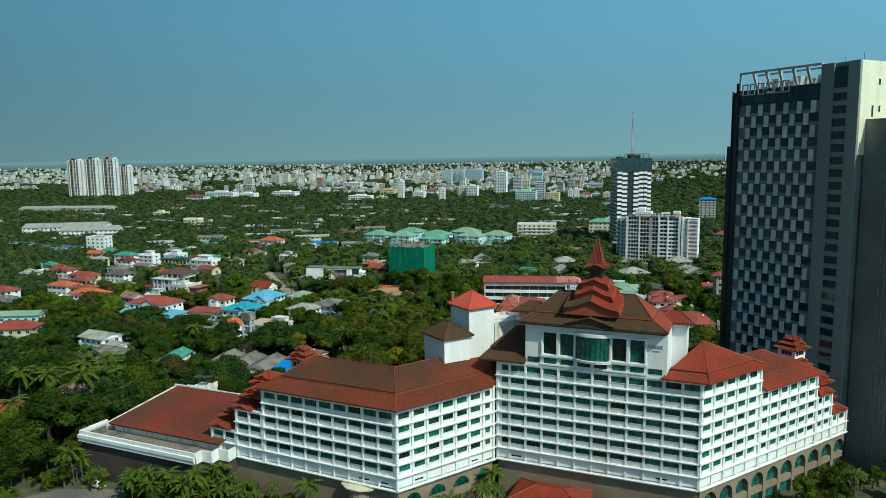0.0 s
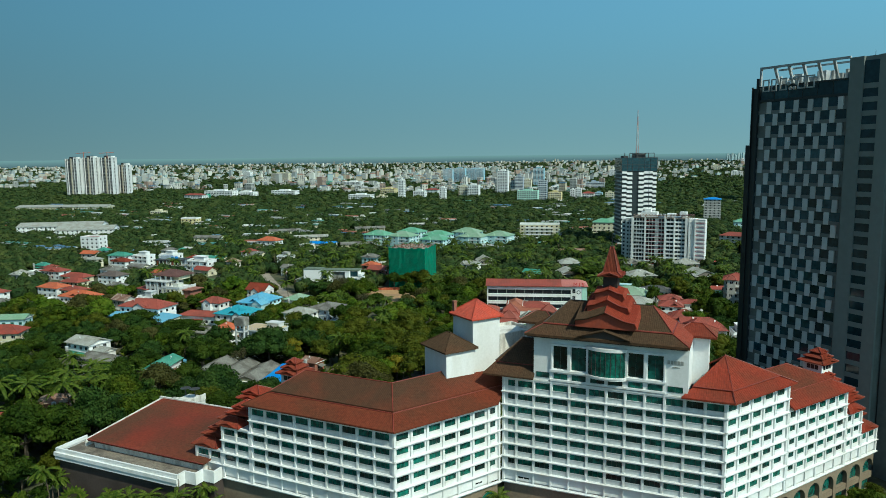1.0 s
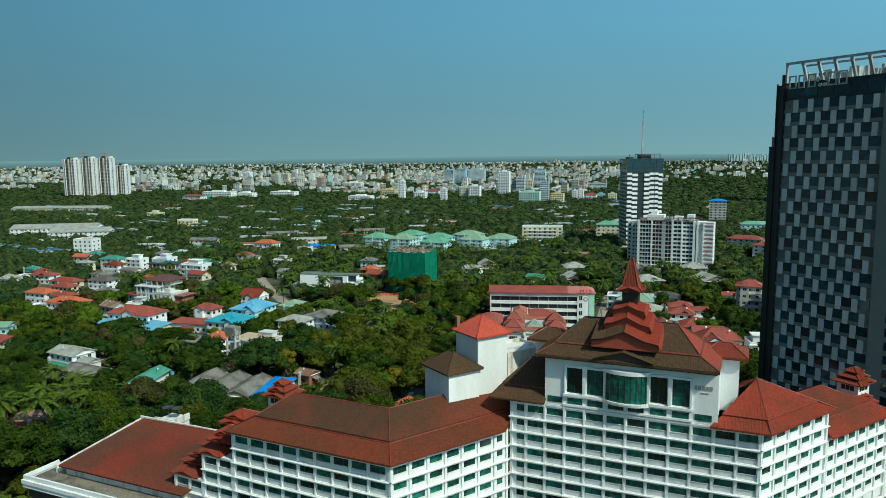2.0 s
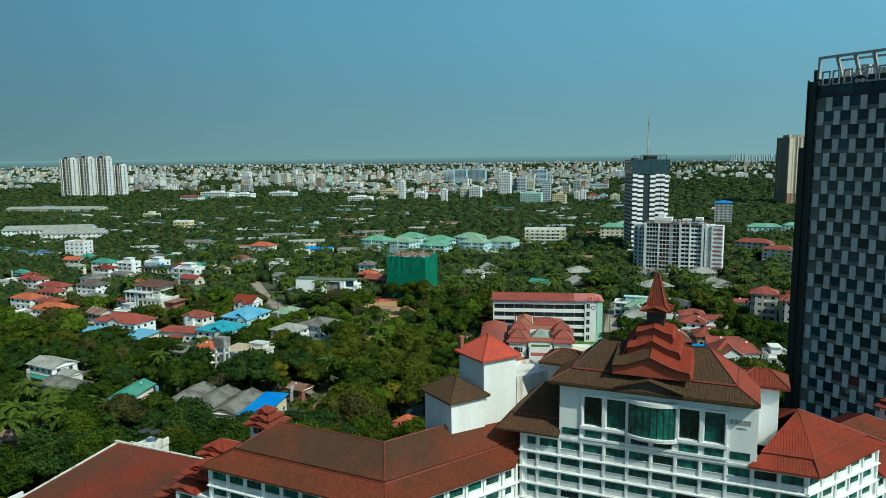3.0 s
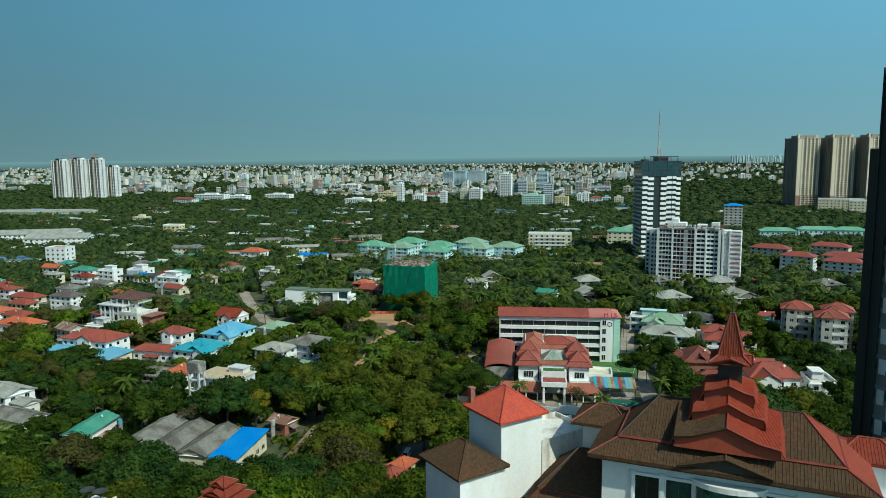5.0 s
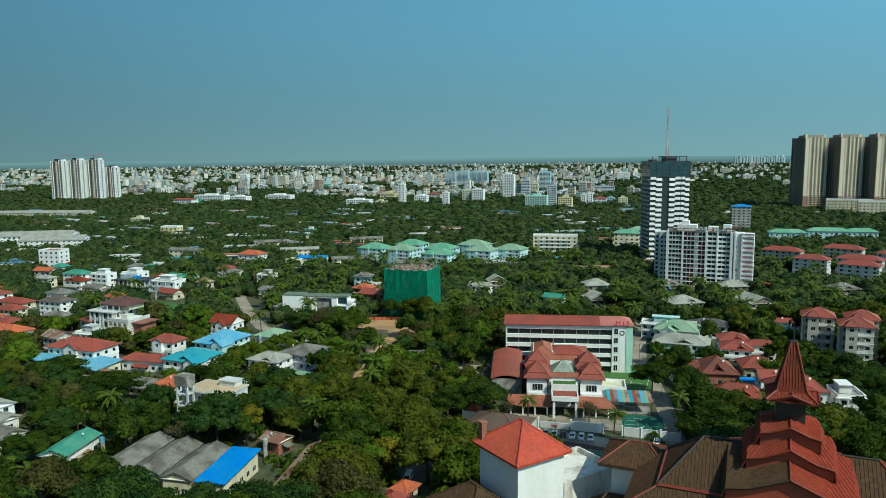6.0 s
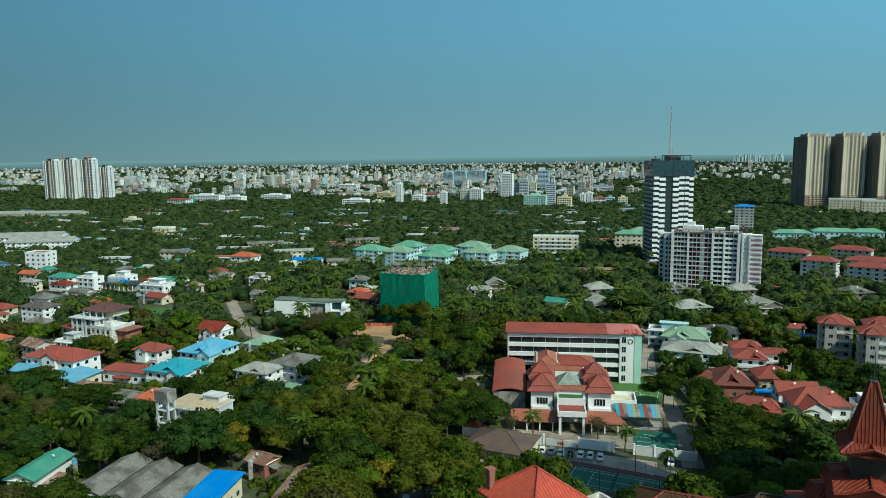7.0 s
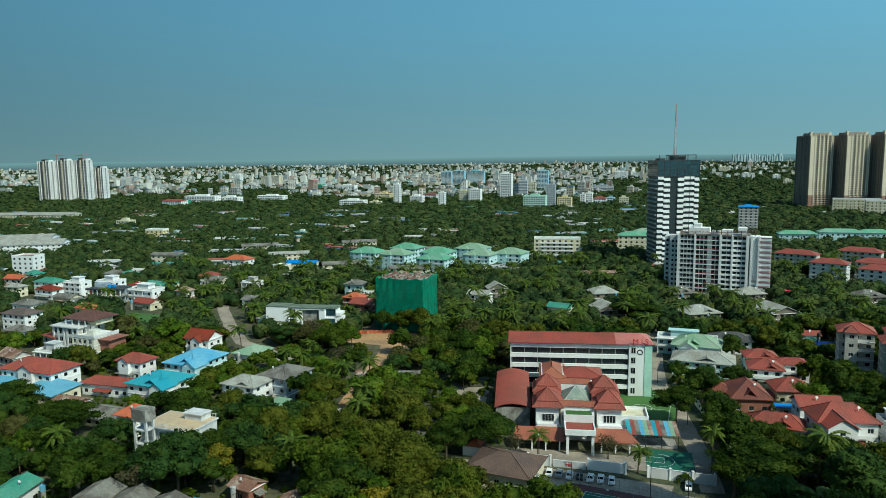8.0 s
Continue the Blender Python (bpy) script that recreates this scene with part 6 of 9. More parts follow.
H((124, 306), 10, 12, -10, 7.4, 0.9, "flat", CONCRETE, WHITE, "white flat-roofed house with tall windows")
H((158, 424), 9, 6, -8, 4.2, 1.6, "gable", DEEP_RED, WHITE, "small white hut with red roof behind the hoarding", storeys=1)
for x, y in ((143, 369), (158, 364), (149, 352), (166, 347)):
    H((x, y), 13, 12, -24, 20, 3.0, "hip", ROOF_MAROON, STAINED, "stained grey-white apartment block with red hip roof", category="apartment block", storeys=6, step=0.6, balcony=True, group="red-roofed apartment blocks", wing=(-2, -6, 5, 5, 20.5, 2.2, "hip"))
OLD_WALL = mat("weathered_timber_wall", (0.20, 0.175, 0.14), 0.9, None, 0.3, 2.0, 0.2)
for k, (x, y, w, d, roof) in enumerate(((83.8, 517, 17, 14, ROOF_PALE), (76.4, 472, 16, 14, ROOF_PALE), (130, 514, 15, 14, ROOF_GREY), (120, 461, 19, 16, ROOF_PALE), (161, 460, 17, 18, ROOF_PALE), (227, 496, 18, 14, ROOF_GREY), (166, 509, 17, 13, ROOF_PALE), (24, 536, 13, 10, ROOF_PALE))):
    H((x, y), w, d, 10, 5.8, 3.4, "gable_y" if k % 3 == 1 else "hip", roof, OLD_WALL, "old house with weathered grey roof among palms", step=0.8, group="old grey-roofed houses")
H((52, 488), 14, 10, -32, 5, 2, "gable", ROOF_GREEN, CREAM, "small house with green roof")
for x, y, w, ang, wall in ((244, 640, 30, -40, STAINED), (296, 648, 30, -40, STAINED), (246, 592, 24, -40, SHADE_WHITE), (276, 590, 30, -40, STAINED), (318, 612, 30, -40, STAINED), (262, 562, 26, -40, SHADE_WHITE), (300, 566, 28, -40, STAINED), (346, 640, 30, -40, STAINED)):
    H((x, y), w, 14, ang, 11.5, 3.0, "hip", ROOF_MAROON, wall, "long four-storey terrace with red hip roof", category="apartment block", storeys=4, step=0.0, group="red-roofed terraces")
# villas further off
for fl, w, d, ang, eave, rise, kind, roof, wall, label in (
        ((-271, 566), 19, 12, -22, 8.6, 2.6, "hip", ROOF_GREEN, WHITE, "white villa with green hip roof"), ((-262, 552), 16, 10, -22, 6.0, 2.4, "hip", ROOF_BRIGHT, WHITE, "white villa with red hip roof"),
        ((-248, 560), 16, 10, -22, 9.0, 0.8, "flat", CONCRETE, WHITE, "white flat-roofed villa with terrace"), ((-228, 562), 16, 12, -22, 9.0, 0.9, "flat", CONCRETE, WHITE, "white villa with roof terrace"),
        ((-204, 552), 14, 12, -22, 7.6, 2.4, "hip", ROOF_BRIGHT, WHITE, "white house with red hip roof"),
        ((-199, 540), 22, 12, -22, 7.6, 0.9, "flat", CONCRETE, WHITE, "white flat-roofed house with porch"), ((-200, 570), 24, 10, -18, 5.0, 2.2, "gable", ROOF_GREEN, CREAM, "long shed with green roof"),
        ((-335, 648), 20, 14, -10, 14, 0.9, "flat", ROOF_MAROON, WHITE, "white four-storey villa with flat roof"), ((-178, 664), 22, 14, -22, 8, 3.2, "hip", ROOF_ORANGE, WHITE, "villa with orange hip roof"),
        ((-292, 508), 20, 11, -22, 6, 2.4, "hip", ROOF_MAROON, WHITE, "small house with faded red roof"), ((-245, 500), 16, 11, -22, 7.5, 2.4, "hip", ROOF_GREY, WHITE, "white villa with grey hip roof"),
        ((-232, 470), 18, 12, -22, 8.6, 2.6, "hip", mat("grey_brown_roof", (0.13, 0.10, 0.085), 0.7, None, 0.3, 2.0, 0.15), WHITE, "white house with grey-brown roof and balconies"), ((-252, 462), 16, 10, -22, 6, 2.4, "hip", ROOF_MAROON, CREAM, "small house with faded red roof"),
        ((-262, 480), 22, 10, -22, 6.5, 2.4, "hip", ROOF_MAROON, CREAM, "house with pale red roof"), ((-222, 405), 22, 13, -22, 7.5, 3, "hip", ROOF_ORANGE, WHITE, "white villa with orange roof"),
        ((-233, 392), 12, 9, -22, 4.5, 2.2, "hip", ROOF_ORANGE, WHITE, "low bungalow with orange roof"), ((-262, 395), 18, 11, -22, 6, 2.4, "hip", ROOF_GREY, CREAM, "small house with grey roof"),
        ((-255, 440), 18, 12, -22, 6.5, 2.6, "hip", ROOF_ORANGE, WHITE, "house with orange tiled roof"), ((-236, 432), 16, 10, -22, 6, 2.2, "hip", ROOF_MAROON, CREAM, "house with brick-red roof"),
        ((-215, 444), 14, 9, -22, 6, 2.2, "hip", ROOF_GREY, WHITE, "house with dark grey roof"), ((-283, 425), 16, 12, -22, 6, 2.6, "hip", ROOF_MAROON, WHITE, "house with red hip roof"),
        ((-120, 512), 14, 10, -22, 6, 2, "gable", ROOF_GREY, WHITE, "house with grey roof by the side road"), ((-100, 470), 9, 8, -22, 4.5, 1.8, "hip", ROOF_PALE, WHITE, "small white house with pale roof"),
        ((-66, 548), 14, 10, -24, 8, 2.4, "hip", ROOF_GREY, AQUA, "pale house with grey hip roof"), ((-128, 660), 26, 10, -10, 5, 1.8, "gable", ROOF_AZURE, CREAM, "long shed with blue roof"),
        ((10, 520), 14, 10, -24, 6, 2.4, "gable", ROOF_PALE, WHITE, "house with pale gabled roof"), ((92, 600), 26, 8, 2, 4, 1.4, "gable", ROOF_RUST, CREAM, "long low shed with rusted roof"),
        ((-44, 620), 30, 9, -8, 6, 2, "gable", ROOF_GREY, CREAM, "long barrack with grey roof"), ((-95, 640), 32, 9, 12, 6, 2, "gable", ROOF_GREY, CREAM, "long barrack with pale grey roof"),
        ((-150, 700), 34, 9, 14, 6, 2, "gable", ROOF_PALE, CREAM, "long barrack with pale roof"), ((-190, 760), 34, 9, 14, 6, 2, "gable", ROOF_GREY, CREAM, "long barrack with grey roof"),
        ((-100, 780), 34, 9, 14, 6, 2, "gable", ROOF_GREY, CREAM, "long barrack with grey roof"), ((-40, 720), 30, 9, 10, 6, 2, "gable", ROOF_GREY, CREAM, "long barrack with grey roof"),
        ((-250, 700), 30, 12, -10, 7, 2, "gable", ROOF_GREY, CREAM, "long barrack with grey roof"), ((-480, 790), 90, 30, 10, 10, 4, "gable", ROOF_PALE, WHITE, "large white-roofed factory hall"),
        ((-420, 760), 60, 26, 10, 9, 4, "gable", ROOF_PALE, WHITE, "large hall with pale roof"), ((-590, 760), 60, 20, -10, 18, 1, "flat", CONCRETE, WHITE, "long white office building"),
        ((-330, 880), 22, 14, -10, 10, 1.5, "flat", CONCRETE, YELLOW, "yellow house with flat roof"), ((-700, 1150), 150, 30, 0, 8, 3, "gable", ROOF_PALE, CREAM, "long low hall with pale sheet roof")):
    H(fl, w, d, ang, eave, rise, kind, roof, wall, label, step=0.0, front=4)

# open concrete frame with orange bays under a dark slab
fr2 = thing("unfinished_house", pose(-219, 535, 0, 0, 0, -8), "open dark-slabbed concrete house with orange infill bays", "house")
keep_free(-208, 540, -8, 24, 14, 6)
for z in (0.2, 4.4, 8.6):
    bm = bmesh.new()
    box(bm, -1, 22, -0.8, 12, z, z + 0.6)
    part("floor_slab", bm, DARK_STEEL if z > 8 else CONCRETE, fr2)
for k in range(8):
    for z in (0.8, 5.0):
        bm = bmesh.new()
        box(bm, k * 3 - 0.25, k * 3 + 0.25, 0, 0.5, z, z + 3.6)
        part("column", bm, WHITE, fr2)
        if k < 7:
            bm = bmesh.new()
            box(bm, k * 3 + 0.25, k * 3 + 2.75, 1.2, 1.5, z, z + 3.6)
            part("infill", bm, (ROOF_ORANGE, GLASS_DARK, ROOF_RUST, CREAM)[k % 4], fr2)
bm = bmesh.new()
box(bm, 0, 21, 5, 12, 0.8, 8.6), box(bm, 2, 9, 4, 10, 9.2, 11.6)
part("rear_wall", bm, GREY_BLUE, fr2)
bm = bmesh.new()
tube(bm, (12, 4, 9.2), (12, 4, 11.0), 1.2, 1.2, 12), tube(bm, (15, 4, 9.2), (15, 4, 11.0), 1.2, 1.2, 12)
as_stuff(part("water_tank", bm, ROOF_AZURE, fr2, "blue plastic water tanks"))

# more roofs between the villas
hr = random.Random(40)
for k in range(98):
    x, y = hr.uniform(-330, -118), hr.uniform(385, 640)
    if k % 3 == 2:
        x, y = hr.uniform(60, 300), hr.uniform(480, 620)
    w, d = hr.uniform(9, 17), hr.uniform(8, 12)
    if x < -0.68 * (y + 10) or any(math.hypot(x - b[0], y - b[1]) < 0.5 * w + 0.6 * b[3] + 5 for b in TAKEN) or math.hypot(x + 168, y - 487) < 26 or math.hypot(x + 108, y - 457) < 12:
        continue
    roof, word = hr.choice(((ROOF_MAROON, "faded red"), (ROOF_ORANGE, "orange"), (ROOF_GREY, "grey"), (ROOF_MAROON, "faded red"), (ROOF_PALE, "pale sheet"), (ROOF_GREEN, "green"), (ROOF_RUST, "rusty"))) if x < 0 else hr.choice(((ROOF_GREY, "grey"), (ROOF_PALE, "pale sheet")))
    wall, tone = hr.choice(((STAINED, "stained"), (CREAM, "cream"), (SHADE_WHITE, "greyish white")))
    kind = hr.choice(("hip", "hip", "gable", "flat" if x < 0 else "hip"))
    if x > 0 or (x > -170 and y < 415) or (x > -150 and y < 560):
        continue
    H((x, y), w, d, -24 + hr.uniform(-12, 12), hr.choice((4.2, 6.6, 7.2)), hr.uniform(1.8, 2.8) if kind != "flat" else 0.8, kind, CONCRETE if kind == "flat" else roof, wall,
      f"{tone} house with flat concrete roof" if kind == "flat" else f"{tone} house with {word} {kind} roof", step=0.0, group="crowded villas")

# green-roofed flats
ROOF_FLATS = mat("light_green_sheet_roof", (0.12, 0.33, 0.20), 0.55, (0.20, 0.36, 0.26), 0.12, 1.3, 0.15)
for x, y, w, roof in ((-66, 668, 25, ROOF_FLATS), (-36, 690, 25, ROOF_FLATS), (-42, 655, 24, ROOF_SAGE), (-10, 662, 25, ROOF_FLATS), (-12, 628, 25, ROOF_FLATS), (18, 684, 26, ROOF_SAGE), (22, 646, 24, ROOF_SAGE), (46, 652, 24, ROOF_SAGE)):
    H((x - w / 2, y), w, 19, -28, 12.0, 4.0, "hip", roof, AQUA, "pale aqua four-storey flats with light green hip roof", category="apartment block", storeys=4, group="green-roofed flats", balcony=True, wing=(-4, -7, 9, 8, 12.0, 2.4, "hip"))
H((72, 705), 40, 14, -10, 16, 1.2, "flat", ROOF_SAGE, CREAM, "cream five-storey block with flat green roof", category="apartment block", storeys=5, balcony=True)
for x, y, w in ((150, 735, 34), (185, 720, 34), (170, 760, 40)):
    H((x, y), w, 16, -16, 15, 3.4, "hip", ROOF_SAGE if w > 35 else ROOF_FLATS, CREAM, "cream flats with light green hip roof", category="apartment block", storeys=4, group="light green-roofed flats")
H((205, 780), 34, 12, -16, 9, 3, "gable", ROOF_MAROON, CREAM, "long building with red roof", category="building")
for x, y, w in ((318, 790, 36), (362, 800, 40), (395, 790, 30)):
    H((x, y), w, 14, -16, 8.5, 3.2, "hip", ROOF_FLATS, AQUA, "low block with light green hip roof", category="building", group="green-roofed low blocks")
H((316, 880), 21, 18, -20, 28, 2.4, "hip", ROOF_AZURE, mat("grey_mid_rise_render", (0.38, 0.38, 0.36), 0.8, None, 0.2, 1.5, 0.1), "grey mid-rise block with bright blue roof", category="building", storeys=9)

# ---- school ----
mis = thing("school_block", pose(22.0, 363.2, 0, 0, 0, -6.5), "white five-storey school block with red roof and mint green end", "school")
keep_free(44, 372, -9, 56, 18, 8)
bm = bmesh.new()
box(bm, 0, 42.5, 1.6, 13, 0, 18.4)
part("core", bm, CITY_DARK, mis)
for k in range(5):
    bm = bmesh.new()
    box(bm, -0.2, 41.6, 0, 1.6, 3.7 * k + 2.4, 3.7 * k + 3.85)
    part("balcony_band", bm, WHITE, mis)
    bm = bmesh.new()
    box(bm, 0, 41.6, 0.9, 0.96, 3.7 * k + 0.2, 3.7 * k + 2.25)
    part("glazing", bm, GLASS_DARK, mis)
    for j in range(9):
        bm = bmesh.new()
        box(bm, 4.6 * j, 4.6 * j + 0.25, 0.7, 0.88, 3.7 * k + 0.2, 3.7 * k + 2.29)
        part("post", bm, GREY_CLAD, mis)
bm = bmesh.new()
box(bm, 41.6, 47, -0.4, 13.2, 0, 19.2), box(bm, -0.5, -0.2, 0, 13.2, 0, 19.2), box(bm, -0.2, 41.6, 12.9, 13.2, 0, 18.9)
part("wall", bm, WHITE, mis)
bm = bmesh.new()
box(bm, 47, 49.6, -0.6, 13.4, 0, 19.2)
part("end_wall", bm, MINT, mis)
for k in range(5):
    window(mis, pose(42.3, -0.5, 3.7 * k + 0.9), 1.6, 2.3, 1, GLASS_DARK)
put_roof(mis, [[(-1.2, -1, 19.2), (37, -1, 19.2), (37, 6.5, 21.4), (-1.2, 6.5, 21.4)], [(37, 14.4, 19.2), (-1.2, 14.4, 19.2), (-1.2, 6.5, 21.4), (37, 6.5, 21.4)]], [((-1.2, 6.5, 21.4), (37, 6.5, 21.4))], ROOF_MAROON, ROOF_MAROON, 0.8)
ROOF_PINK = mat("faded_pink_roof", (0.46, 0.16, 0.13), 0.6, (0.40, 0.14, 0.12), 0.2, 1.5, 0.1)
put_roof(mis, [[(37, -1, 19.22), (50.2, -1, 19.22), (46, 6.5, 21.5), (37, 6.5, 21.5)], [(50.2, -1, 19.22), (50.2, 14.4, 19.22), (46, 6.5, 21.5)], [(50.2, 14.4, 19.22), (37, 14.4, 19.22), (37, 6.5, 21.5), (46, 6.5, 21.5)]], [], ROOF_PINK, None, 0.8)
text_part("sign", "M I S", 2.7, SIGN_RED, mis, pose(45.4, -1.3, 19.35, 90, 0, 0), 0.12, "red raised letters")
bm = bmesh.new()
for k in range(20):
    a0, a1 = math.tau * k / 20, math.tau * (k + 1) / 20
    v = [bm.verts.new((45.4 + rr * math.cos(a), -0.5, 16.2 + rr * math.sin(a))) for a in (a0, a1) for rr in (0.7, 1.0)]
    bm.faces.new((v[0], v[1], v[3], v[2]))
bmesh.ops.solidify(bm, geom=bm.faces[:], thickness=0.06)
part("emblem", bm, DARK_STEEL, mis, "round dark emblem ring")

SC = -7.0
ROOF_TERRA = mat("terracotta_roof", (0.34, 0.115, 0.065), 0.6, (0.27, 0.09, 0.055), 0.2, 1.6, 0.15)
school = thing("school_house", pose(24.9, 319.2, 0, 0, 0, SC), "white school house with maroon tower roofs round a courtyard", "school")
keep_free(36, 332, SC, 44, 42, 14)
bm = bmesh.new()
for x0, x1, y0, y1 in ((0, 7.6, 0, 27), (18.2, 26, 0, 27), (7.6, 18.2, 0.8, 5), (7.6, 18.2, 22, 27)):
    box(bm, x0 + 0.3, x1 - 0.3, y0 + 0.3, y1 - 0.3, 0, 10.8)
part("wall", bm, WHITE, school)
for x in (0, 18.2):
    for y in (-0.6, 13.6):
        m = pose(x + 3.9, y + 4.5, 0)
        fr, ln = frustum(4.7, 4.7, 10.8, 3.1, 3.1, 12.3)
        put_roof(school, fr, ln, ROOF_MAROON, ROOF_MAROON, 0.5, 0.25, m, name="tower_roof")
        fr, ln = frustum(3.4, 3.4, 12.4, 0.15, 0.15, 15.4)
        put_roof(school, fr, ln, ROOF_MAROON, ROOF_MAROON, 0.5, 0.25, m, name="tower_roof")
    put_roof(school, *hip_polys(8.6, 20, 1.3, 11.0), ROOF_MAROON, ROOF_MAROON, 0.5, 0.25, pose(x + 3.9, 14, 0))
for y in (3.0, 24.5):
    put_roof(school, *gable_polys(11, 4.6, 0.9, 10.9), ROOF_TERRA, ROOF_TERRA, 0.5, 0.2, pose(12.9, y, 0))
put_roof(school, *hip_polys(16, 12, 2.0, 11.5), ROOF_MAROON, ROOF_MAROON, 0.6, 0.25, pose(15, 33, 0))
put_roof(school, *hip_polys(9, 16, 2.4, 11.8), ROOF_TERRA, ROOF_TERRA, 0.6, 0.25, pose(6, 33, 0))
bm = bmesh.new()
box(bm, 2, 22, 28, 40, 0, 11.4), box(bm, 2.2, 9.8, 26.5, 40, 11.4, 12.4), box(bm, 8, 22, 40, 43, 0, 10)
part("rear_wall", bm, SHADE_WHITE, school)
fr, ln = frustum(4.6, 6.0, 9.0, 0.2, 0.2, 13.0)
GREY_GLASS = mat("weathered_skylight_glass", (0.20, 0.26, 0.22), 0.4, (0.30, 0.34, 0.27), 0.5, 2.0, 0.15)
put_roof(school, fr, ln, GREY_GLASS, STEEL, 0.9, 0.12, pose(12.9, 13.5, 0), "pyramid skylight over the courtyard", "skylight")
bm = bmesh.new()
box(bm, 7.8, 18.0, 5.2, 21.8, 0, 6)
part("courtyard", bm, YELLOW, school)
for k in range(2):
    for x in (2.2, 20.4):
        window(school, pose(x, 0.12, 1.0 + 5.2 * k), 3.6, 2.3, 3, GLASS_DARK)
    for x in (8.2, 15.2):
        window(school, pose(x, 0.9, 1.2 + 5.0 * k), 2.4, 1.8, 1, GLASS_DARK)
bm = bmesh.new()
for x in (0.6, 18.8):
    box(bm, x, x + 6.8, -1.5, 0.28, 5.0, 5.8), box(bm, x - 0.3, x + 7.1, -1.8, 0.25, 4.6, 5.0)
part("floor_band", bm, WHITE, school)
for x in (9.0, 16.2):
    bm = bmesh.new()
    box(bm, x, x + 0.8, -9.6, -8.8, 0, 5.99)
    part("porch_column", bm, WHITE, school)
bm = bmesh.new()
box(bm, 8.6, 17.4, -3.2, 0.7, 4.8, 9.6), box(bm, 8.6, 17.4, -10, -9.4, 6.0, 7.6), box(bm, 8.6, 9.0, -9.4, -3.3, 6.0, 7.6), box(bm, 17, 17.4, -9.4, -3.3, 6.0, 7.6)
part("porch", bm, WHITE, school)
bm = bmesh.new()
box(bm, 9.2, 16.8, -2.9, 0.2, 9.61, 9.75)
part("porch_turf", bm, LAWN, school, "green turfed porch roof")
put_roof(school, [[(9, -9.4, 7.0), (17, -9.4, 7.0), (17, -3.4, 7.4), (9, -3.4, 7.4)]], [], ROOF_MAROON, None, 0.6, 0.2)
put_roof(school, [[(-6, -8.0, 3.4), (8.6, -8.0, 3.4), (8.6, -1.8, 5.2), (-6, -1.8, 5.2)]], [], ROOF_TERRA, None, 0.6, 0.2, label="low terracotta verandah roof", name="verandah_roof")
put_roof(school, [[(17.4, -8.0, 3.4), (30, -8.0, 3.4), (27, -1.8, 5.2), (17.4, -1.8, 5.2)]], [], ROOF_TERRA, None, 0.6, 0.2, label="low terracotta verandah roof", name="verandah_roof")
for x in (-5, -1, 3, 7, 19, 23, 27):
    bm = bmesh.new()
    box(bm, x, x + 0.4, -7.6, -7.2, 0, 3.4)
    part("verandah_post", bm, WHITE, school)
annexe = thing("white_pavilion", pose(54.6, 325.5, 0, 0, 0, -10), "low white flat-roofed pavilion with cornice", "pavilion")
bm = bmesh.new()
box(bm, -5.5, 5.5, -4, 4, 0, 5.2)
part("wall", bm, WHITE, annexe)
bm = bmesh.new()
box(bm, -6, 6, -4.5, 4.5, 5.2, 5.6)
part("cornice", bm, WHITE, annexe)
for a in (-1, 1):
    bm = bmesh.new()
    box(bm, -6, 6, a * 4.3 - 0.2, a * 4.3 + 0.2, 5.6, 6.6)
    part("parapet", bm, WHITE, annexe)
    bm = bmesh.new()
    box(bm, a * 5.8 - 0.2, a * 5.8 + 0.2, -4.1, 4.1, 5.6, 6.6)
    part("parapet", bm, WHITE, annexe)
for x in (-3.6, -0.8, 2.0):
    window(annexe, pose(x, -4.06, 1.2), 1.6, 1.8, 1, GLASS_DARK)
bm = bmesh.new()
box(bm, -5.5, 5.5, -4.0, 4.0, 5.61, 5.7)
part("flat_roof", bm, CREAM, annexe)
hall = thing("sports_hall", pose(20.6, 344.0, 0, 0, 0, -5.5), "hall with curved maroon sheet roof", "hall")
bm = bmesh.new()
prev = None
for k in range(13):
    a = -1 + 2 * k / 12
    row = [bm.verts.new((5.7 * a, y, 9.4 - 1.3 * a * a - dz)) for y in (-18.5, 18.5) for dz in (0, 0.2)]
    if prev:
        for i, j in ((0, 2), (3, 1)):
            bm.faces.new((prev[i], prev[j], row[j], row[i]))
        bm.faces.new((prev[1], prev[0], row[0], row[1])), bm.faces.new((prev[2], prev[3], row[3], row[2]))
    prev = row
part("roof", bm, ROOF_MAROON, hall)
bm = bmesh.new()
for k in range(47):
    y = -18.0 + k * 0.77
    prev = None
    for j in range(9):
        a = -1 + 2 * j / 8
        v = [bm.verts.new((5.7 * a, y + o, 9.4 - 1.3 * a * a + z)) for o, z in ((-0.06, 0), (0, 0.1), (0.06, 0))]
        if prev:
            bm.faces.new((prev[0], prev[1], v[1], v[0])), bm.faces.new((prev[1], prev[2], v[2], v[1]))
        prev = v
as_stuff(part("roof_seams", bm, ROOF_MAROON, hall))
bm = bmesh.new()
wall_ring(bm, 10.6, 35.6, 0, 8.0, 0.3)
part("wall", bm, CONCRETE, hall)
shed = thing("striped_shed", pose(59.5, 316, 0, 0, 0, -8), "open shed with multicoloured striped sheet roof", "shed")
for k in range(12):
    x0, x1 = -7.4 + k * 1.24, -7.4 + (k + 1) * 1.24
    put_roof(shed, [[(x0, -4.2, 4.2), (x1, -4.2, 4.2), (x1, 4.2, 5.6), (x0, 4.2, 5.6)]], [], (ROOF_TEAL, ROOF_MAROON, ROOF_GREY, ROOF_BLUE, ROOF_SAGE, ROOF_RUST)[k % 6], None, 0, 0.12, name="roof_sheet")
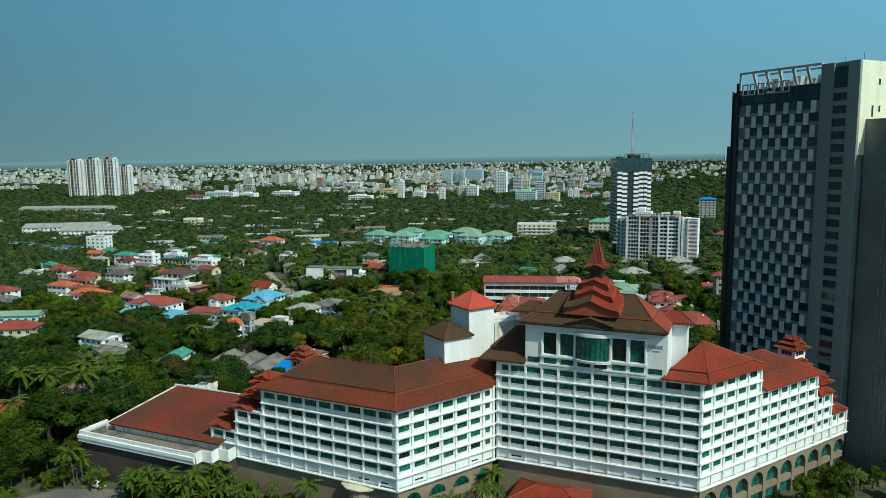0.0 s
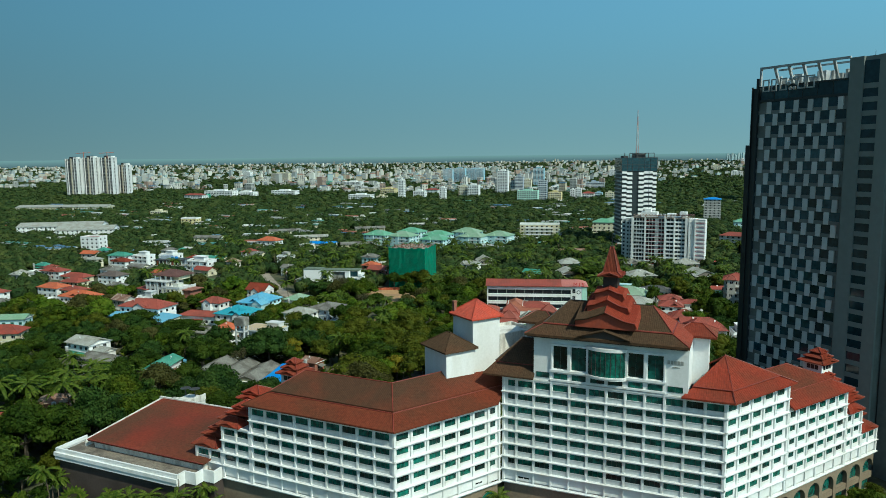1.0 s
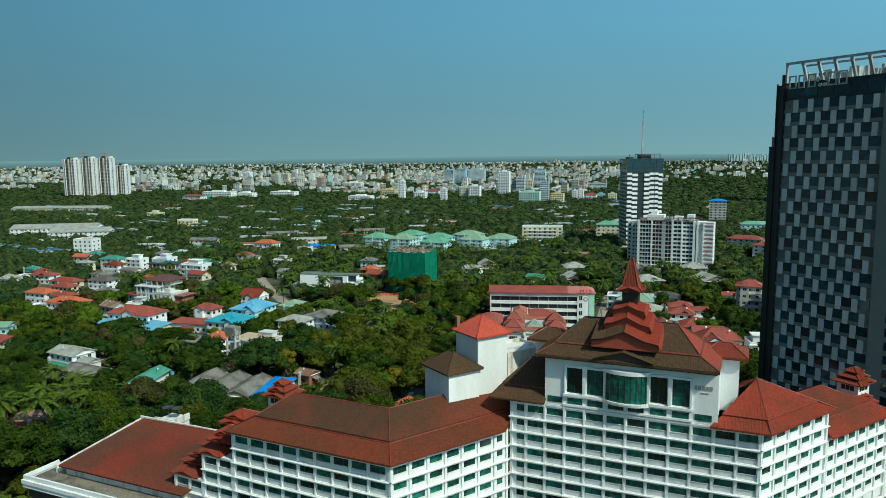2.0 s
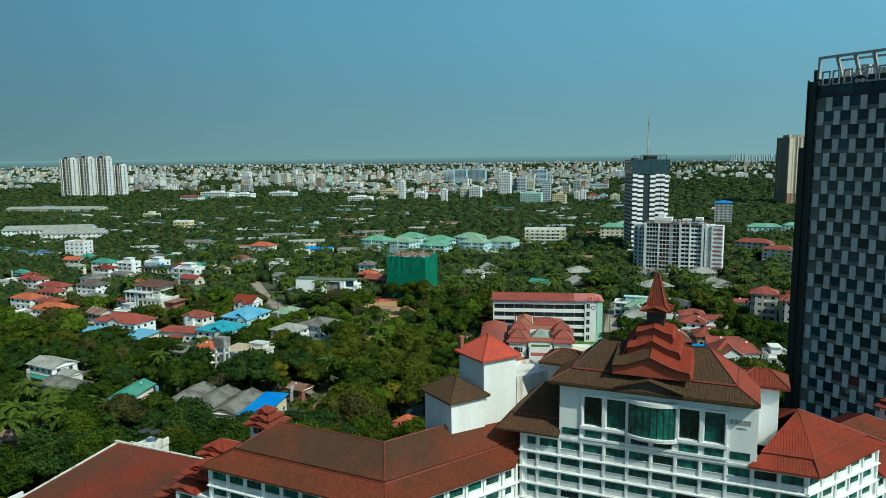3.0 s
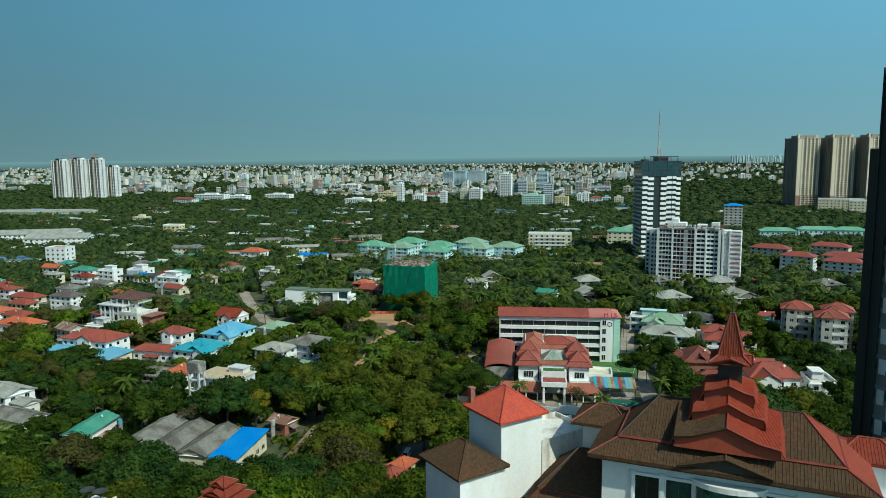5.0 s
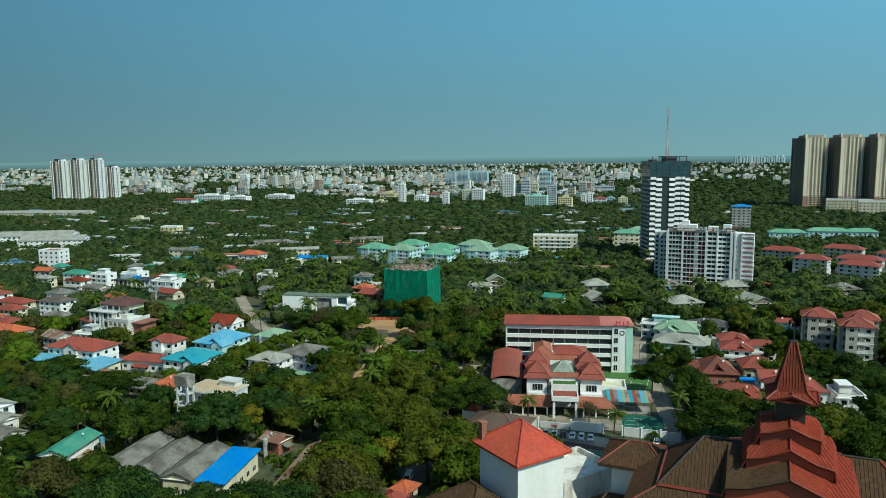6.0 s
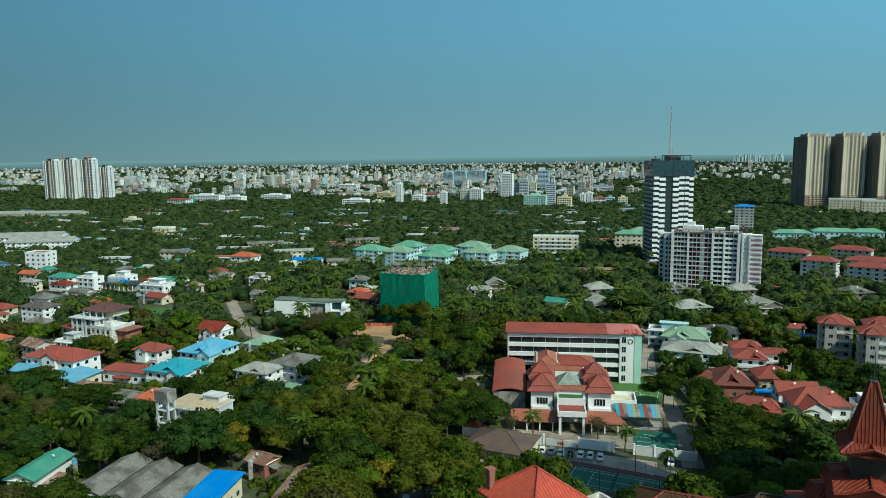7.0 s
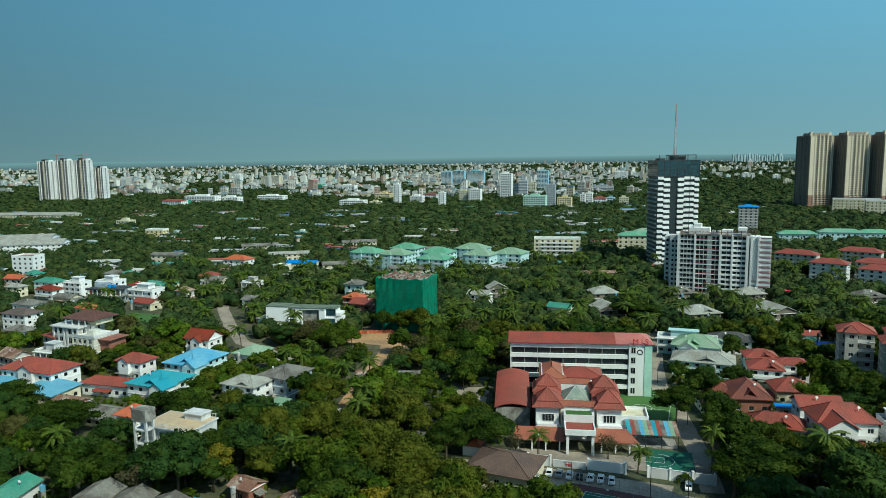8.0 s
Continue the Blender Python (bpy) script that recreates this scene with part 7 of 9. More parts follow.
for x in (-7, -2.3, 2.3, 7):
    for y, h in ((-3.8, 4.1), (3.8, 5.4)):
        bm = bmesh.new()
        box(bm, x - 0.1, x + 0.1, y - 0.1, y + 0.1, 0, h)
        part("post", bm, DARK_STEEL, shed)
bm = bmesh.new()
box(bm, -7.2, 7.2, -3.9, 4, 0.0, 0.12)
part("floor_slab", bm, CONCRETE, shed)
keep_free(59.5, 314, -8, 18, 22, 4)


def flat_lines(name, m, segs, z, w, material, label, category):
    bm = bmesh.new()
    for (x0, y0), (x1, y1) in segs:
        a, b = Vector((x0, y0, 0)), Vector((x1, y1, 0))
        n = (b - a).normalized() * w / 2
        p = Vector((-n.y, n.x, 0))
        vs = [bm.verts.new(q + Vector((0, 0, zz))) for zz in (z, z + 0.012) for q in (a - p - n, b - p + n, b + p + n, a + p - n)]
        for fc in ((0, 3, 2, 1), (4, 5, 6, 7), (0, 1, 5, 4), (2, 3, 7, 6), (1, 2, 6, 5), (3, 0, 4, 7)):
            bm.faces.new([vs[i] for i in fc])
    return tagged(part(name, bm, material, at=m), label, category, kind="structure")


sheet("tennis_surround", pose(42.5, 275.5, 0, 0, 0, -24.6), 35, 18, 0.075, COURT_RED, "maroon tennis court surround", "court")
sheet("tennis_court", pose(42.3, 275.7, 0.076, 0, 0, -24.6), 23.8, 11, 0.012, COURT, "green hard tennis court", "court")
hx, hy, sx = 11.885, 5.485, 6.4
flat_lines("court_lines", pose(42.3, 275.7, 0.09, 0, 0, -24.6), [((-hx, -hy), (hx, -hy)), ((-hx, hy), (hx, hy)), ((-hx, -hy), (-hx, hy)), ((hx, -hy), (hx, hy)), ((-hx, -4.115), (hx, -4.115)), ((-hx, 4.115), (hx, 4.115)), ((-sx, -4.115), (-sx, 4.115)), ((sx, -4.115), (sx, 4.115)), ((-sx, 0), (sx, 0))], 0, 0.1, LINE, "white tennis court lines", "court")
net = thing("tennis_net", pose(42.3, 275.7, 0.09, 0, 0, -24.6), "dark tennis net across the court", "net")
bm = bmesh.new()
box(bm, -0.03, 0.03, -6.3, 6.3, 0.05, 0.95)
part("mesh", bm, DARK_STEEL, net)
for y in (-6.4, 6.4):
    bm = bmesh.new()
    tube(bm, (0, y, 0), (0, y, 1.07), 0.06)
    part("post", bm, STEEL, net)
keep_free(42.3, 275.7, -24.6, 36, 20, 9)
sheet("sports_court", pose(61, 303.5, 0, 0, 0, -14), 13, 14, 0.08, COURT, "green basketball court", "court")
arc = [(4.2 * math.cos(a), -2 + 4.2 * math.sin(a)) for a in (math.pi * k / 12 for k in range(13))]
flat_lines("court_lines", pose(60, 303.5, 0.082, 0, 0, -104), list(zip(arc, arc[1:])) + [((-1.8, -6), (-1.8, -0.5)), ((1.8, -6), (1.8, -0.5)), ((-1.8, -0.5), (1.8, -0.5))], 0, 0.12, LINE, "white basketball court lines", "court")
ring = [(3.2 * math.cos(a), 3.2 * math.sin(a)) for a in (math.tau * k / 20 for k in range(21))]
flat_lines("field_lines", pose(65, 346, 0.075, 0, 0, -20), list(zip(ring, ring[1:])) + [((-9, 0), (9, 0)), ((-9, -15), (9, -15)), ((-9, -15), (-9, 15)), ((9, -15), (9, 15)), ((-9, 15), (9, 15))], 0, 0.15, LINE, "white pitch lines", "lawn")
goal = thing("goal", pose(61, 361, 0.07, 0, 0, -15), "small white football goal", "goal")
for a, b in (((-2, 0, 0), (-2, 0, 2)), ((2, 0, 0), (2, 0, 2)), ((-2, 0, 2), (2, 0, 2)), ((-2, 0, 2), (-2, 1.2, 0)), ((2, 0, 2), (2, 1.2, 0))):
    bm = bmesh.new()
    tube(bm, a, b, 0.09, n=6)
    part("bar", bm, LINE, goal)
keep_free(65, 348, -20, 24, 36, 8)


# street walls, posts and cars
def wall_run(pts, h, material, label, t=0.25):
    ob = thing("garden_wall", pose(*pts[0], 0), label, "wall")
    o = Vector((*pts[0], 0))
    for a, b in zip(pts, pts[1:]):
        a, b = Vector((*a, 0)) - o, Vector((*b, 0)) - o
        d = b - a
        bm = bmesh.new()
        box(bm, 0, d.length, -t / 2, t / 2, 0, h), box(bm, -0.05, d.length + 0.05, -t / 2 - 0.06, t / 2 + 0.06, h, h + 0.12)
        part("panel", bm, material, ob, at=Matrix.Translation(a) @ pose(0, 0, 0, 0, 0, math.degrees(math.atan2(d.y, d.x))))
        n = max(1, int(d.length / 5))
        for k in range(n + 1):
            p = a + d * (k / n)
            bm = bmesh.new()
            box(bm, -0.25, 0.25, -0.25, 0.25, 0, h + 0.4), box(bm, -0.32, 0.32, -0.32, 0.32, h + 0.4, h + 0.55)
            part("pillar", bm, material, ob, at=Matrix.Translation(p))
    return ob


wall_run([(3, 309), (9, 307)], 2.6, WHITE, "white street wall beside the school gate")
wall_run([(15, 304.5), (27, 301)], 2.8, WHITE, "white street wall in front of the school")
wall_run([(37, 298.5), (46.5, 295.5)], 2.8, WHITE, "white street wall in front of the school")
wall_run([(52, 293.5), (68, 288)], 2.8, WHITE, "white street wall beside the sports court")
wall_run([(78, 304), (83, 330), (84, 350)], 2.2, SHADE_WHITE, "pale lane wall")
wall_run([(157, 420), (185, 410)], 3, BLUE_WALL, "blue hoarding round a building plot")
wall_run([(78, 276), (112, 262)], 1.6, SHADE_WHITE, "low pale wall beside the park")
gate = thing("sign_wall", pose(32, 299.8, 0, 0, 0, -16), "grey school name wall with red letters over a hedge", "sign")
bm = bmesh.new()
box(bm, -4.5, 4.5, -0.2, 0.2, 0, 2.0)
part("wall", bm, SHADE_WHITE, gate)
text_part("letters", "MIS", 1.3, SIGN_RED, gate, pose(0, -0.28, 0.5, 90, 0, 0), 0.05, "red raised letters")


def car(m, label="parked car", van=False, group="", color=None):
    ob = thing("van" if van else "car", m, label, "van" if van else "car", group)
    L, Wd, hh = (4.7, 1.75, 2.0) if van else (4.3, 1.75, 1.48)
    prof = [(-L / 2, 0.35), (-L / 2, 0.85), (-L / 2 + 0.9, 0.95), (-L / 2 + 1.5, hh), (L / 2 - 0.9, hh), (L / 2 - 0.1, 0.95), (L / 2, 0.8), (L / 2, 0.35)]
    if van:
        prof = [(-L / 2, 0.35), (-L / 2, 1.0), (-L / 2 + 0.7, hh - 0.05), (-L / 2 + 1.0, hh), (L / 2 - 0.15, hh), (L / 2, hh - 0.3), (L / 2, 0.35)]
    bm = bmesh.new()
    a = [bm.verts.new((x, -Wd / 2 + (0.12 if z > 1.1 else 0), z)) for x, z in prof]
    b = [bm.verts.new((x, Wd / 2 - (0.12 if z > 1.1 else 0), z)) for x, z in prof]
    for k in range(len(prof)):
        j = (k + 1) % len(prof)
        bm.faces.new((a[k], a[j], b[j], b[k]))
    bm.faces.new(a), bm.faces.new(b[::-1])
    bmesh.ops.recalc_face_normals(bm, faces=bm.faces)
    bmesh.ops.bevel(bm, geom=bm.edges[:], offset=0.06, segments=1, affect="EDGES")
    part("body", bm, color or CAR_PAINT, ob)
    bm = bmesh.new()
    z0, z1 = (1.15, 1.75) if van else (0.98, 1.38)
    for s in (-1, 1):
        box(bm, -L / 2 + 1.55, L / 2 - 0.7, s * (Wd / 2 - 0.06) - 0.02, s * (Wd / 2 - 0.06) + 0.02, z0, z1)
    part("side_windows", bm, GLASS_DARK, ob)
    bm = bmesh.new()
    p, q = (prof[2], prof[3]) if not van else (prof[1], prof[2])
    f = lambda k: (p[0] + (q[0] - p[0]) * k - 0.03, p[1] + (q[1] - p[1]) * k + 0.03)
    (xa, za), (xb, zb) = f(0.12), f(0.92)
    vs = [bm.verts.new(c) for c in ((xa, -0.7, za), (xa, 0.7, za), (xb, 0.64, zb), (xb, -0.64, zb))]
    bm.faces.new(vs)
    bmesh.ops.solidify(bm, geom=bm.faces[:], thickness=0.03)
    part("windscreen", bm, GLASS_DARK, ob)
    for sx in (-1, 1):
        for sy in (-1, 1):
            bm = bmesh.new()
            tube(bm, (sx * (L / 2 - 0.8), sy * (Wd / 2 - 0.22), 0.32), (sx * (L / 2 - 0.8), sy * (Wd / 2 + 0.01), 0.32), 0.32, n=12)
            wh = part("wheel", bm, RUBBER, ob)
            bm = bmesh.new()
            tube(bm, (sx * (L / 2 - 0.8), sy * (Wd / 2), 0.32), (sx * (L / 2 - 0.8), sy * (Wd / 2 + 0.03), 0.32), 0.18, n=10)
            part("rim", bm, STEEL, wh)
    return ob


proto = car(pose(20.6, 297.2, 0.05, 0, 0, 72), "parked saloon car by the white street wall", group="cars along the wall")
for k in range(1, 9):
    copy_thing(proto, pose(20.6 + 2.62 * k, 297.2 - 0.86 * k + (0.3 if k % 2 else 0), 0.05, 0, 0, 72 + (k % 3) * 2))
for x, y, r, lab in ((60.5, 286.5, 70, "silver car parked beside the court wall"), (-52, 313, -30, "white car parked under trees"), (7, 352, 15, "white car in the school yard"), (6, 346, 12, "white car in the school yard"), (6, 339, 12, "dark car in the school yard"), (-3, 300, 80, "car standing in the lane"), (-90, 171.5, 155, "white off-road car on the hotel drive"), (-55, 405, 60, "white car on the dirt track"), (-7, 284, 80, "parked car in the lane")):
    car(pose(x, y, 0.08, 0, 0, r), lab, color=CAR_PAINT)
car(pose(-12.5, 264, 0.08, 0, 0, 80), "white minibus in the shaded lane", van=True, color=WHITE)
car(pose(82, 358, 0.08, 0, 0, 80), "blue pickup in the lane", van=True, color=ROOF_AZURE)


def pole(x, y, h, label="thin grey lamp post", arm=1.6, ang=0):
    ob = thing("street_lamp", pose(x, y, 0, 0, 0, ang), label, "street lamp", "street lamps")
    bm = bmesh.new()
    tube(bm, (0, 0, 0), (0, 0, h), 0.12, 0.07)
    part("pole", bm, DARK_STEEL, ob)
    bm = bmesh.new()
    tube(bm, (0, 0, h), (arm, 0, h + 0.35), 0.06, 0.05, 6)
    part("arm", bm, DARK_STEEL, ob)
    bm = bmesh.new()
    box(bm, arm - 0.1, arm + 0.6, -0.16, 0.16, h + 0.25, h + 0.42)
    part("lamp_head", bm, STEEL, ob)


for x, y, h in ((49.5, 282.5, 9), (30, 285.5, 8), (58, 279.5, 8), (36.5, 268, 8), (50, 262.5, 8), (75, 330, 8), (78, 372, 8), (83, 398, 8), (170, 372, 9), (-9, 300, 8), (24, 302.5, 9)):
    pole(x, y, h, ang=random.Random(int(x)).uniform(0, 360))
fence = thing("court_fence", pose(42.3, 275.7, 0, 0, 0, -24.6), "wire fence posts round the tennis court", "fence")
for k in range(14):
    bm = bmesh.new()
    tube(bm, (-17 + 2.6 * k, 9.2, 0), (-17 + 2.6 * k, 9.2, 3.0), 0.06, n=6)
    part("post", bm, STEEL, fence)
bm = bmesh.new()
for z in (1.0, 2.0, 3.0):
    tube(bm, (-17, 9.2, z), (16.8, 9.2, z), 0.025, n=4)
part("rail", bm, STEEL, fence)
H((2, 291), 19, 16, -24, 4.2, 3.0, "hip", mat("dull_brown_roof", (0.12, 0.075, 0.055), 0.7, (0.09, 0.06, 0.05), 0.2, 2.0, 0.2), CREAM, "long carport with dull brown hip roof", category="carport", storeys=1, step=0.5, front=2)
H((17, 273), 5, 6, -24, 4.5, 1.6, "gable", ROOF_ORANGE, CREAM, "small pavilion with stacked terracotta roof", category="pavilion", storeys=1, step=0.4)
H((17.6, 276), 3.4, 5, -24, 5.6, 1.5, "gable", ROOF_ORANGE, CREAM, "narrow pavilion with terracotta roof", category="pavilion", storeys=1, step=0.4)
H((4, 308), 4, 4, -20, 3.4, 1.4, "hip", ROOF_ORANGE, BRICK_WALL, "little gatehouse with red roof", category="gatehouse", storeys=1)
H((-14, 240), 9, 8, 60, 3.4, 2, "hip", ROOF_MAROON, CREAM, "little lodge with red hip roof", storeys=1, step=0.5)
H((-12, 249), 7, 6, 60, 3.2, 1.6, "hip", ROOF_ORANGE, CREAM, "little lodge with red roof", storeys=1, step=0.5)
# hotel service roofs beyond the penthouse
low = thing("service_building", pose(34, 195, 0, 0, 0, CF), "low hotel service building with red hip roofs", "building")
for x, y, w, d, z, h in ((0, 0, 16, 14, 12, 3.4), (22, 8, 14, 30, 10, 3.0), (-14, 12, 10, 8, 9, 2.0)):
    put_roof(low, *hip_polys(w, d, h, z), ROOF_BRIGHT if x < 5 else ROOF_BROWN, TRIM_RED, 0.45, 0.3, pose(x, y, 0))
    bm = bmesh.new()
    box(bm, x - w / 2 + 0.8, x + w / 2 - 0.8, y - d / 2 + 0.8, y + d / 2 - 0.8, 0, z - 0.05)
    part("wall", bm, WHITE, low)

# ---- apartment blocks and towers ----
apt = thing("apartment_block", pose(142.9, 550.5, 0, 0, 0, -25), "white twelve-storey apartment block with balconies", "apartment block")
keep_free(168, 548, -25, 56, 26, 14)
bm = bmesh.new()
box(bm, 0.5, 40, 1.6, 18, 0, 36), box(bm, 40, 41.8, 4, 18, 0, 35.6), box(bm, 41.8, 46.6, 0.9, 17, 0, 35.6), box(bm, 46.6, 53, 1.4, 17, 0, 35.2)
part("core", bm, WHITE, apt)
bm = bmesh.new()
box(bm, -8.5, 0.48, 6, 18, 0, 34.6), box(bm, -5, 0.48, 2.5, 6, 0, 35.4)
part("stair_wing", bm, SHADE_WHITE, apt)
for x, w in ((-0.2, 1.5), (9.6, 0.9), (24.2, 1.2), (31.0, 0.9), (39.2, 1.6), (41.6, 1.0), (45.8, 0.8)):
    bm = bmesh.new()
    box(bm, x, x + w, -0.35, 1.58, 0, 36.6)
    part("pier", bm, WHITE, apt)
RED_RAIL = mat("red_brown_rail_paint", (0.36, 0.045, 0.035), 0.6, None, 0.3, 2.0, 0.12)
for f in range(12):
    z = f * 3.0
    for x0, x1, kind in ((1.3, 9.6, "open"), (10.5, 24.2, "red"), (25.4, 31.0, "solid"), (31.9, 39.2, "window"), (42.6, 45.8, "window")):
        bm = bmesh.new()
        box(bm, x0, x1, 0.0 if kind != "window" else 0.9, 1.58, z, z + 0.28)
        if kind == "solid":
            box(bm, x0, x1, 0.0, 0.15, z + 0.28, z + 1.2)
        elif kind == "window":
            box(bm, x0, x1, 0.9, 1.58, z + 0.28, z + 1.0), box(bm, x0, x1, 0.9, 1.58, z + 2.7, z + 3.0)
        part("floor_edge", bm, WHITE, apt)
        n = {"open": 4, "red": 6, "solid": 2, "window": 3}[kind] if x0 < 42 else 2
        pitch = (x1 - x0) / n
        for k in range(n):
            if kind == "red" and k == 3:
                continue
            far_window(apt, pose(x0 + k * pitch + 0.2, 1.3 if kind == "window" else 1.42, z + (1.0 if kind == "window" else 0.4)), pitch - 0.3, 1.75 if kind == "window" else 2.4, GLASS_DARK if (k + f) % 3 else CITY_DARK)
        if kind in ("open", "red"):
            bm = bmesh.new()
            box(bm, x0, x1, 0.0, 0.08, z + 1.12, z + 1.3)
            if kind == "open":
                box(bm, x0, x1, 0.02, 0.06, z + 0.28, z + 0.8)
            part("balcony_rail", bm, RED_RAIL if kind == "red" else PANEL_GREY, apt)
    bm = bmesh.new()
    box(bm, 46.7, 53.1, 0.6, 1.38, z + 0.9, z + 2.7)
    part("balcony_band", bm, WHITE, apt)
    bm = bmesh.new()
    box(bm, 46.6, 53.4, 0.35, 1.38, z + 2.72, z + 2.92)
    part("balcony_rail", bm, RED_RAIL, apt)
bm = bmesh.new()
for f in range(11):
    for y in (7.5, 12.5, 15.5):
        box(bm, -8.6, -8.45, y, y + 1.4, f * 3 + 1, f * 3 + 2.4)
    box(bm, -3.8, -2.6, 2.4, 2.55, f * 3 + 1, f * 3 + 2.4), box(bm, -1.6, -0.5, 2.4, 2.55, f * 3 + 1, f * 3 + 2.4), box(bm, -7.6, -6.2, 5.9, 6.05, f * 3 + 1, f * 3 + 2.4)
as_stuff(part("side_glazing", bm, GLASS_DARK, apt))
bm = bmesh.new()
box(bm, 0.3, 41, 0.2, 17.8, 36.0, 36.5)
part("roof_deck", bm, FLATROOF, apt)
for x0, x1, y0, y1, z1 in ((6, 18, 5, 14, 40.2), (8.5, 13, 6, 12, 42.6), (25, 31, 7, 14, 39.2), (34, 39, 8, 15, 40.5)):
    bm = bmesh.new()
    box(bm, x0, x1, y0, y1, 36.5, z1)
    part("roof_house", bm, WHITE, apt)
bm = bmesh.new()
for k in range(13):
    box(bm, 1.5 + 2.2 * k, 1.75 + 2.2 * k, 0.4, 4.6, 38.3, 38.6)
for x in (1.4, 10, 19, 28):
    box(bm, x, x + 0.3, 0.5, 0.8, 36.5, 38.3), box(bm, x, x + 0.3, 4.2, 4.5, 36.5, 38.3)
box(bm, 1.2, 28.6, 0.4, 0.7, 38.0, 38.3)
part("roof_pergola", bm, ROOF_RUST, apt, "rusty brown roof pergola")
bm = bmesh.new()
for k in range(9):
    box(bm, 28.5 + 1.9 * k, 28.7 + 1.9 * k, 1.2, 15, 38.6, 38.85)
for y in (1.4, 8, 14.6):
    box(bm, 28.4, 44.4, y, y + 0.3, 38.3, 38.6)
    for x in (28.6, 36, 43.9):
        box(bm, x, x + 0.3, y, y + 0.3, 36.5, 38.3)
part("roof_pergola", bm, BROWN_SHEET, apt, "dark brown roof frame")
for x in (19.0, 31.5):
    bm = bmesh.new()
    box(bm, x, x + 4.5, 1.6, 5.0, 36.5, 37.4), box(bm, x - 0.3, x + 4.8, 1.3, 5.3, 37.4, 37.6)
    part("skylight", bm, GREY_BLUE, apt)
bm = bmesh.new()
tube(bm, (20.5, 6, 36.5), (20.5, 6, 39.0), 1.1, 1.1, 12), tube(bm, (23.4, 6, 36.5), (23.4, 6, 39.0), 1.1, 1.1, 12)
as_stuff(part("water_tank", bm, STEEL, apt))
red = thing("red_shed", pose(188, 519, 0, 0, 0, -25), "bright red sheet shed beside the block", "shed")
bm = bmesh.new()
box(bm, 0, 12, 0, 8, 0, 6)
part("wall", bm, SIGN_RED, red)

t2 = thing("apartment_tower", pose(158.2, 646, 0, 0, 0, 1), "tall white and black apartment tower with lattice mast", "tower")
keep_free(176, 655, -12, 40, 36, 10)
bm = bmesh.new()
box(bm, 0, 31, 0.9, 24, 0, 69)
part("core", bm, DARK_CLAD, t2, "dark glazed core")
bm = bmesh.new()
box(bm, -0.6, 31.4, 0.3, 24.5, 69, 81)
part("crown", bm, GLASS_BLUE, t2, "dark glass crown")
bm = bmesh.new()
for k in range(5):
    box(bm, -0.75, 31.55, 0.15, 24.6, 69 + k * 2.95, 69.25 + k * 2.95)
for x in (-0.7, 4.6, 9.2, 14.8, 20, 25.4, 31.2):
    box(bm, x, x + 0.3, 0.1, 0.29, 69, 81)
as_stuff(part("crown_mullion", bm, DARK_STEEL, t2))
bm = bmesh.new()
for f in range(17):
    z = 0.6 + f * 4.02
    for x0, x1, flip in ((0.1, 9.2, False), (15.0, 24.0, True), (24.6, 31.0, False)):
        w = x1 - x0
        box(bm, x0, x1, 0.0, 0.88, z + 1.9, z + 3.1)
        a, b = (x0 + w * 0.55, x1) if flip else (x0, x0 + w * 0.45)
        box(bm, a, b, 0.2, 0.88, z + 3.1, z + 4.02)
        a, b = (x0, x0 + w * 0.5) if flip else (x0 + w * 0.5, x1)
        box(bm, a, b, -0.5, 0.88, z + 0.9, z + 1.9)
as_stuff(part("white_panel", bm, WHITE, t2, "white zigzag balcony bands"))
bm = bmesh.new()
for f in range(21):
    z = f * 3.3
    for k in range(5):
        box(bm, -1.2, -0.02, 1.5 + k * 4.6 + (f % 2) * 0.9, 3.9 + k * 4.6 + (f % 2) * 0.9, z, z + 1.1)
as_stuff(part("side_balcony", bm, SHADE_WHITE, t2))
bm = bmesh.new()
for x in (7, 14, 21, 29):
    for y in (3, 20):
        box(bm, x, x + 0.5, y, y + 0.5, 81, 85)
box(bm, 12, 29.5, 3, 3.5, 84.6, 85.2), box(bm, 12, 29.5, 20, 20.5, 84.6, 85.2), box(bm, 12, 12.5, 3.5, 20, 84.6, 85.2), box(bm, 29, 29.5, 3.5, 20, 84.6, 85.2), box(bm, 2, 6, 4, 14, 81, 82.6), box(bm, 13, 22, 5, 15, 81, 84.4)
as_stuff(part("roof_frame", bm, DARK_STEEL, t2))
MAST = mat("faded_red_and_white_mast_paint", (0.42, 0.20, 0.17), 0.6, (0.50, 0.48, 0.46), 0.12, 2.0, 0.1, edge=(0.48, 0.52))
bm = bmesh.new()
mx, my = 16.2, 12
for k in range(3):
    a = k * math.tau / 3
    tube(bm, (mx + 1.5 * math.cos(a), my + 1.5 * math.sin(a), 84.4), (mx + 0.15 * math.cos(a), my + 0.15 * math.sin(a), 123.4), 0.15, 0.09, 5)
for j in range(20):
    z0, z1 = 84.4 + 1.95 * j, 86.35 + 1.95 * j
    r0, r1 = 1.5 - 1.35 * j / 20, 1.5 - 1.35 * (j + 1) / 20
    for k in range(3):
        a, b = k * math.tau / 3, (k + 1) * math.tau / 3
        tube(bm, (mx + r0 * math.cos(a), my + r0 * math.sin(a), z0), (mx + r1 * math.cos(b), my + r1 * math.sin(b), z1), 0.08, n=4)
as_stuff(part("mast", bm, MAST, t2, "tall red and white lattice mast"))

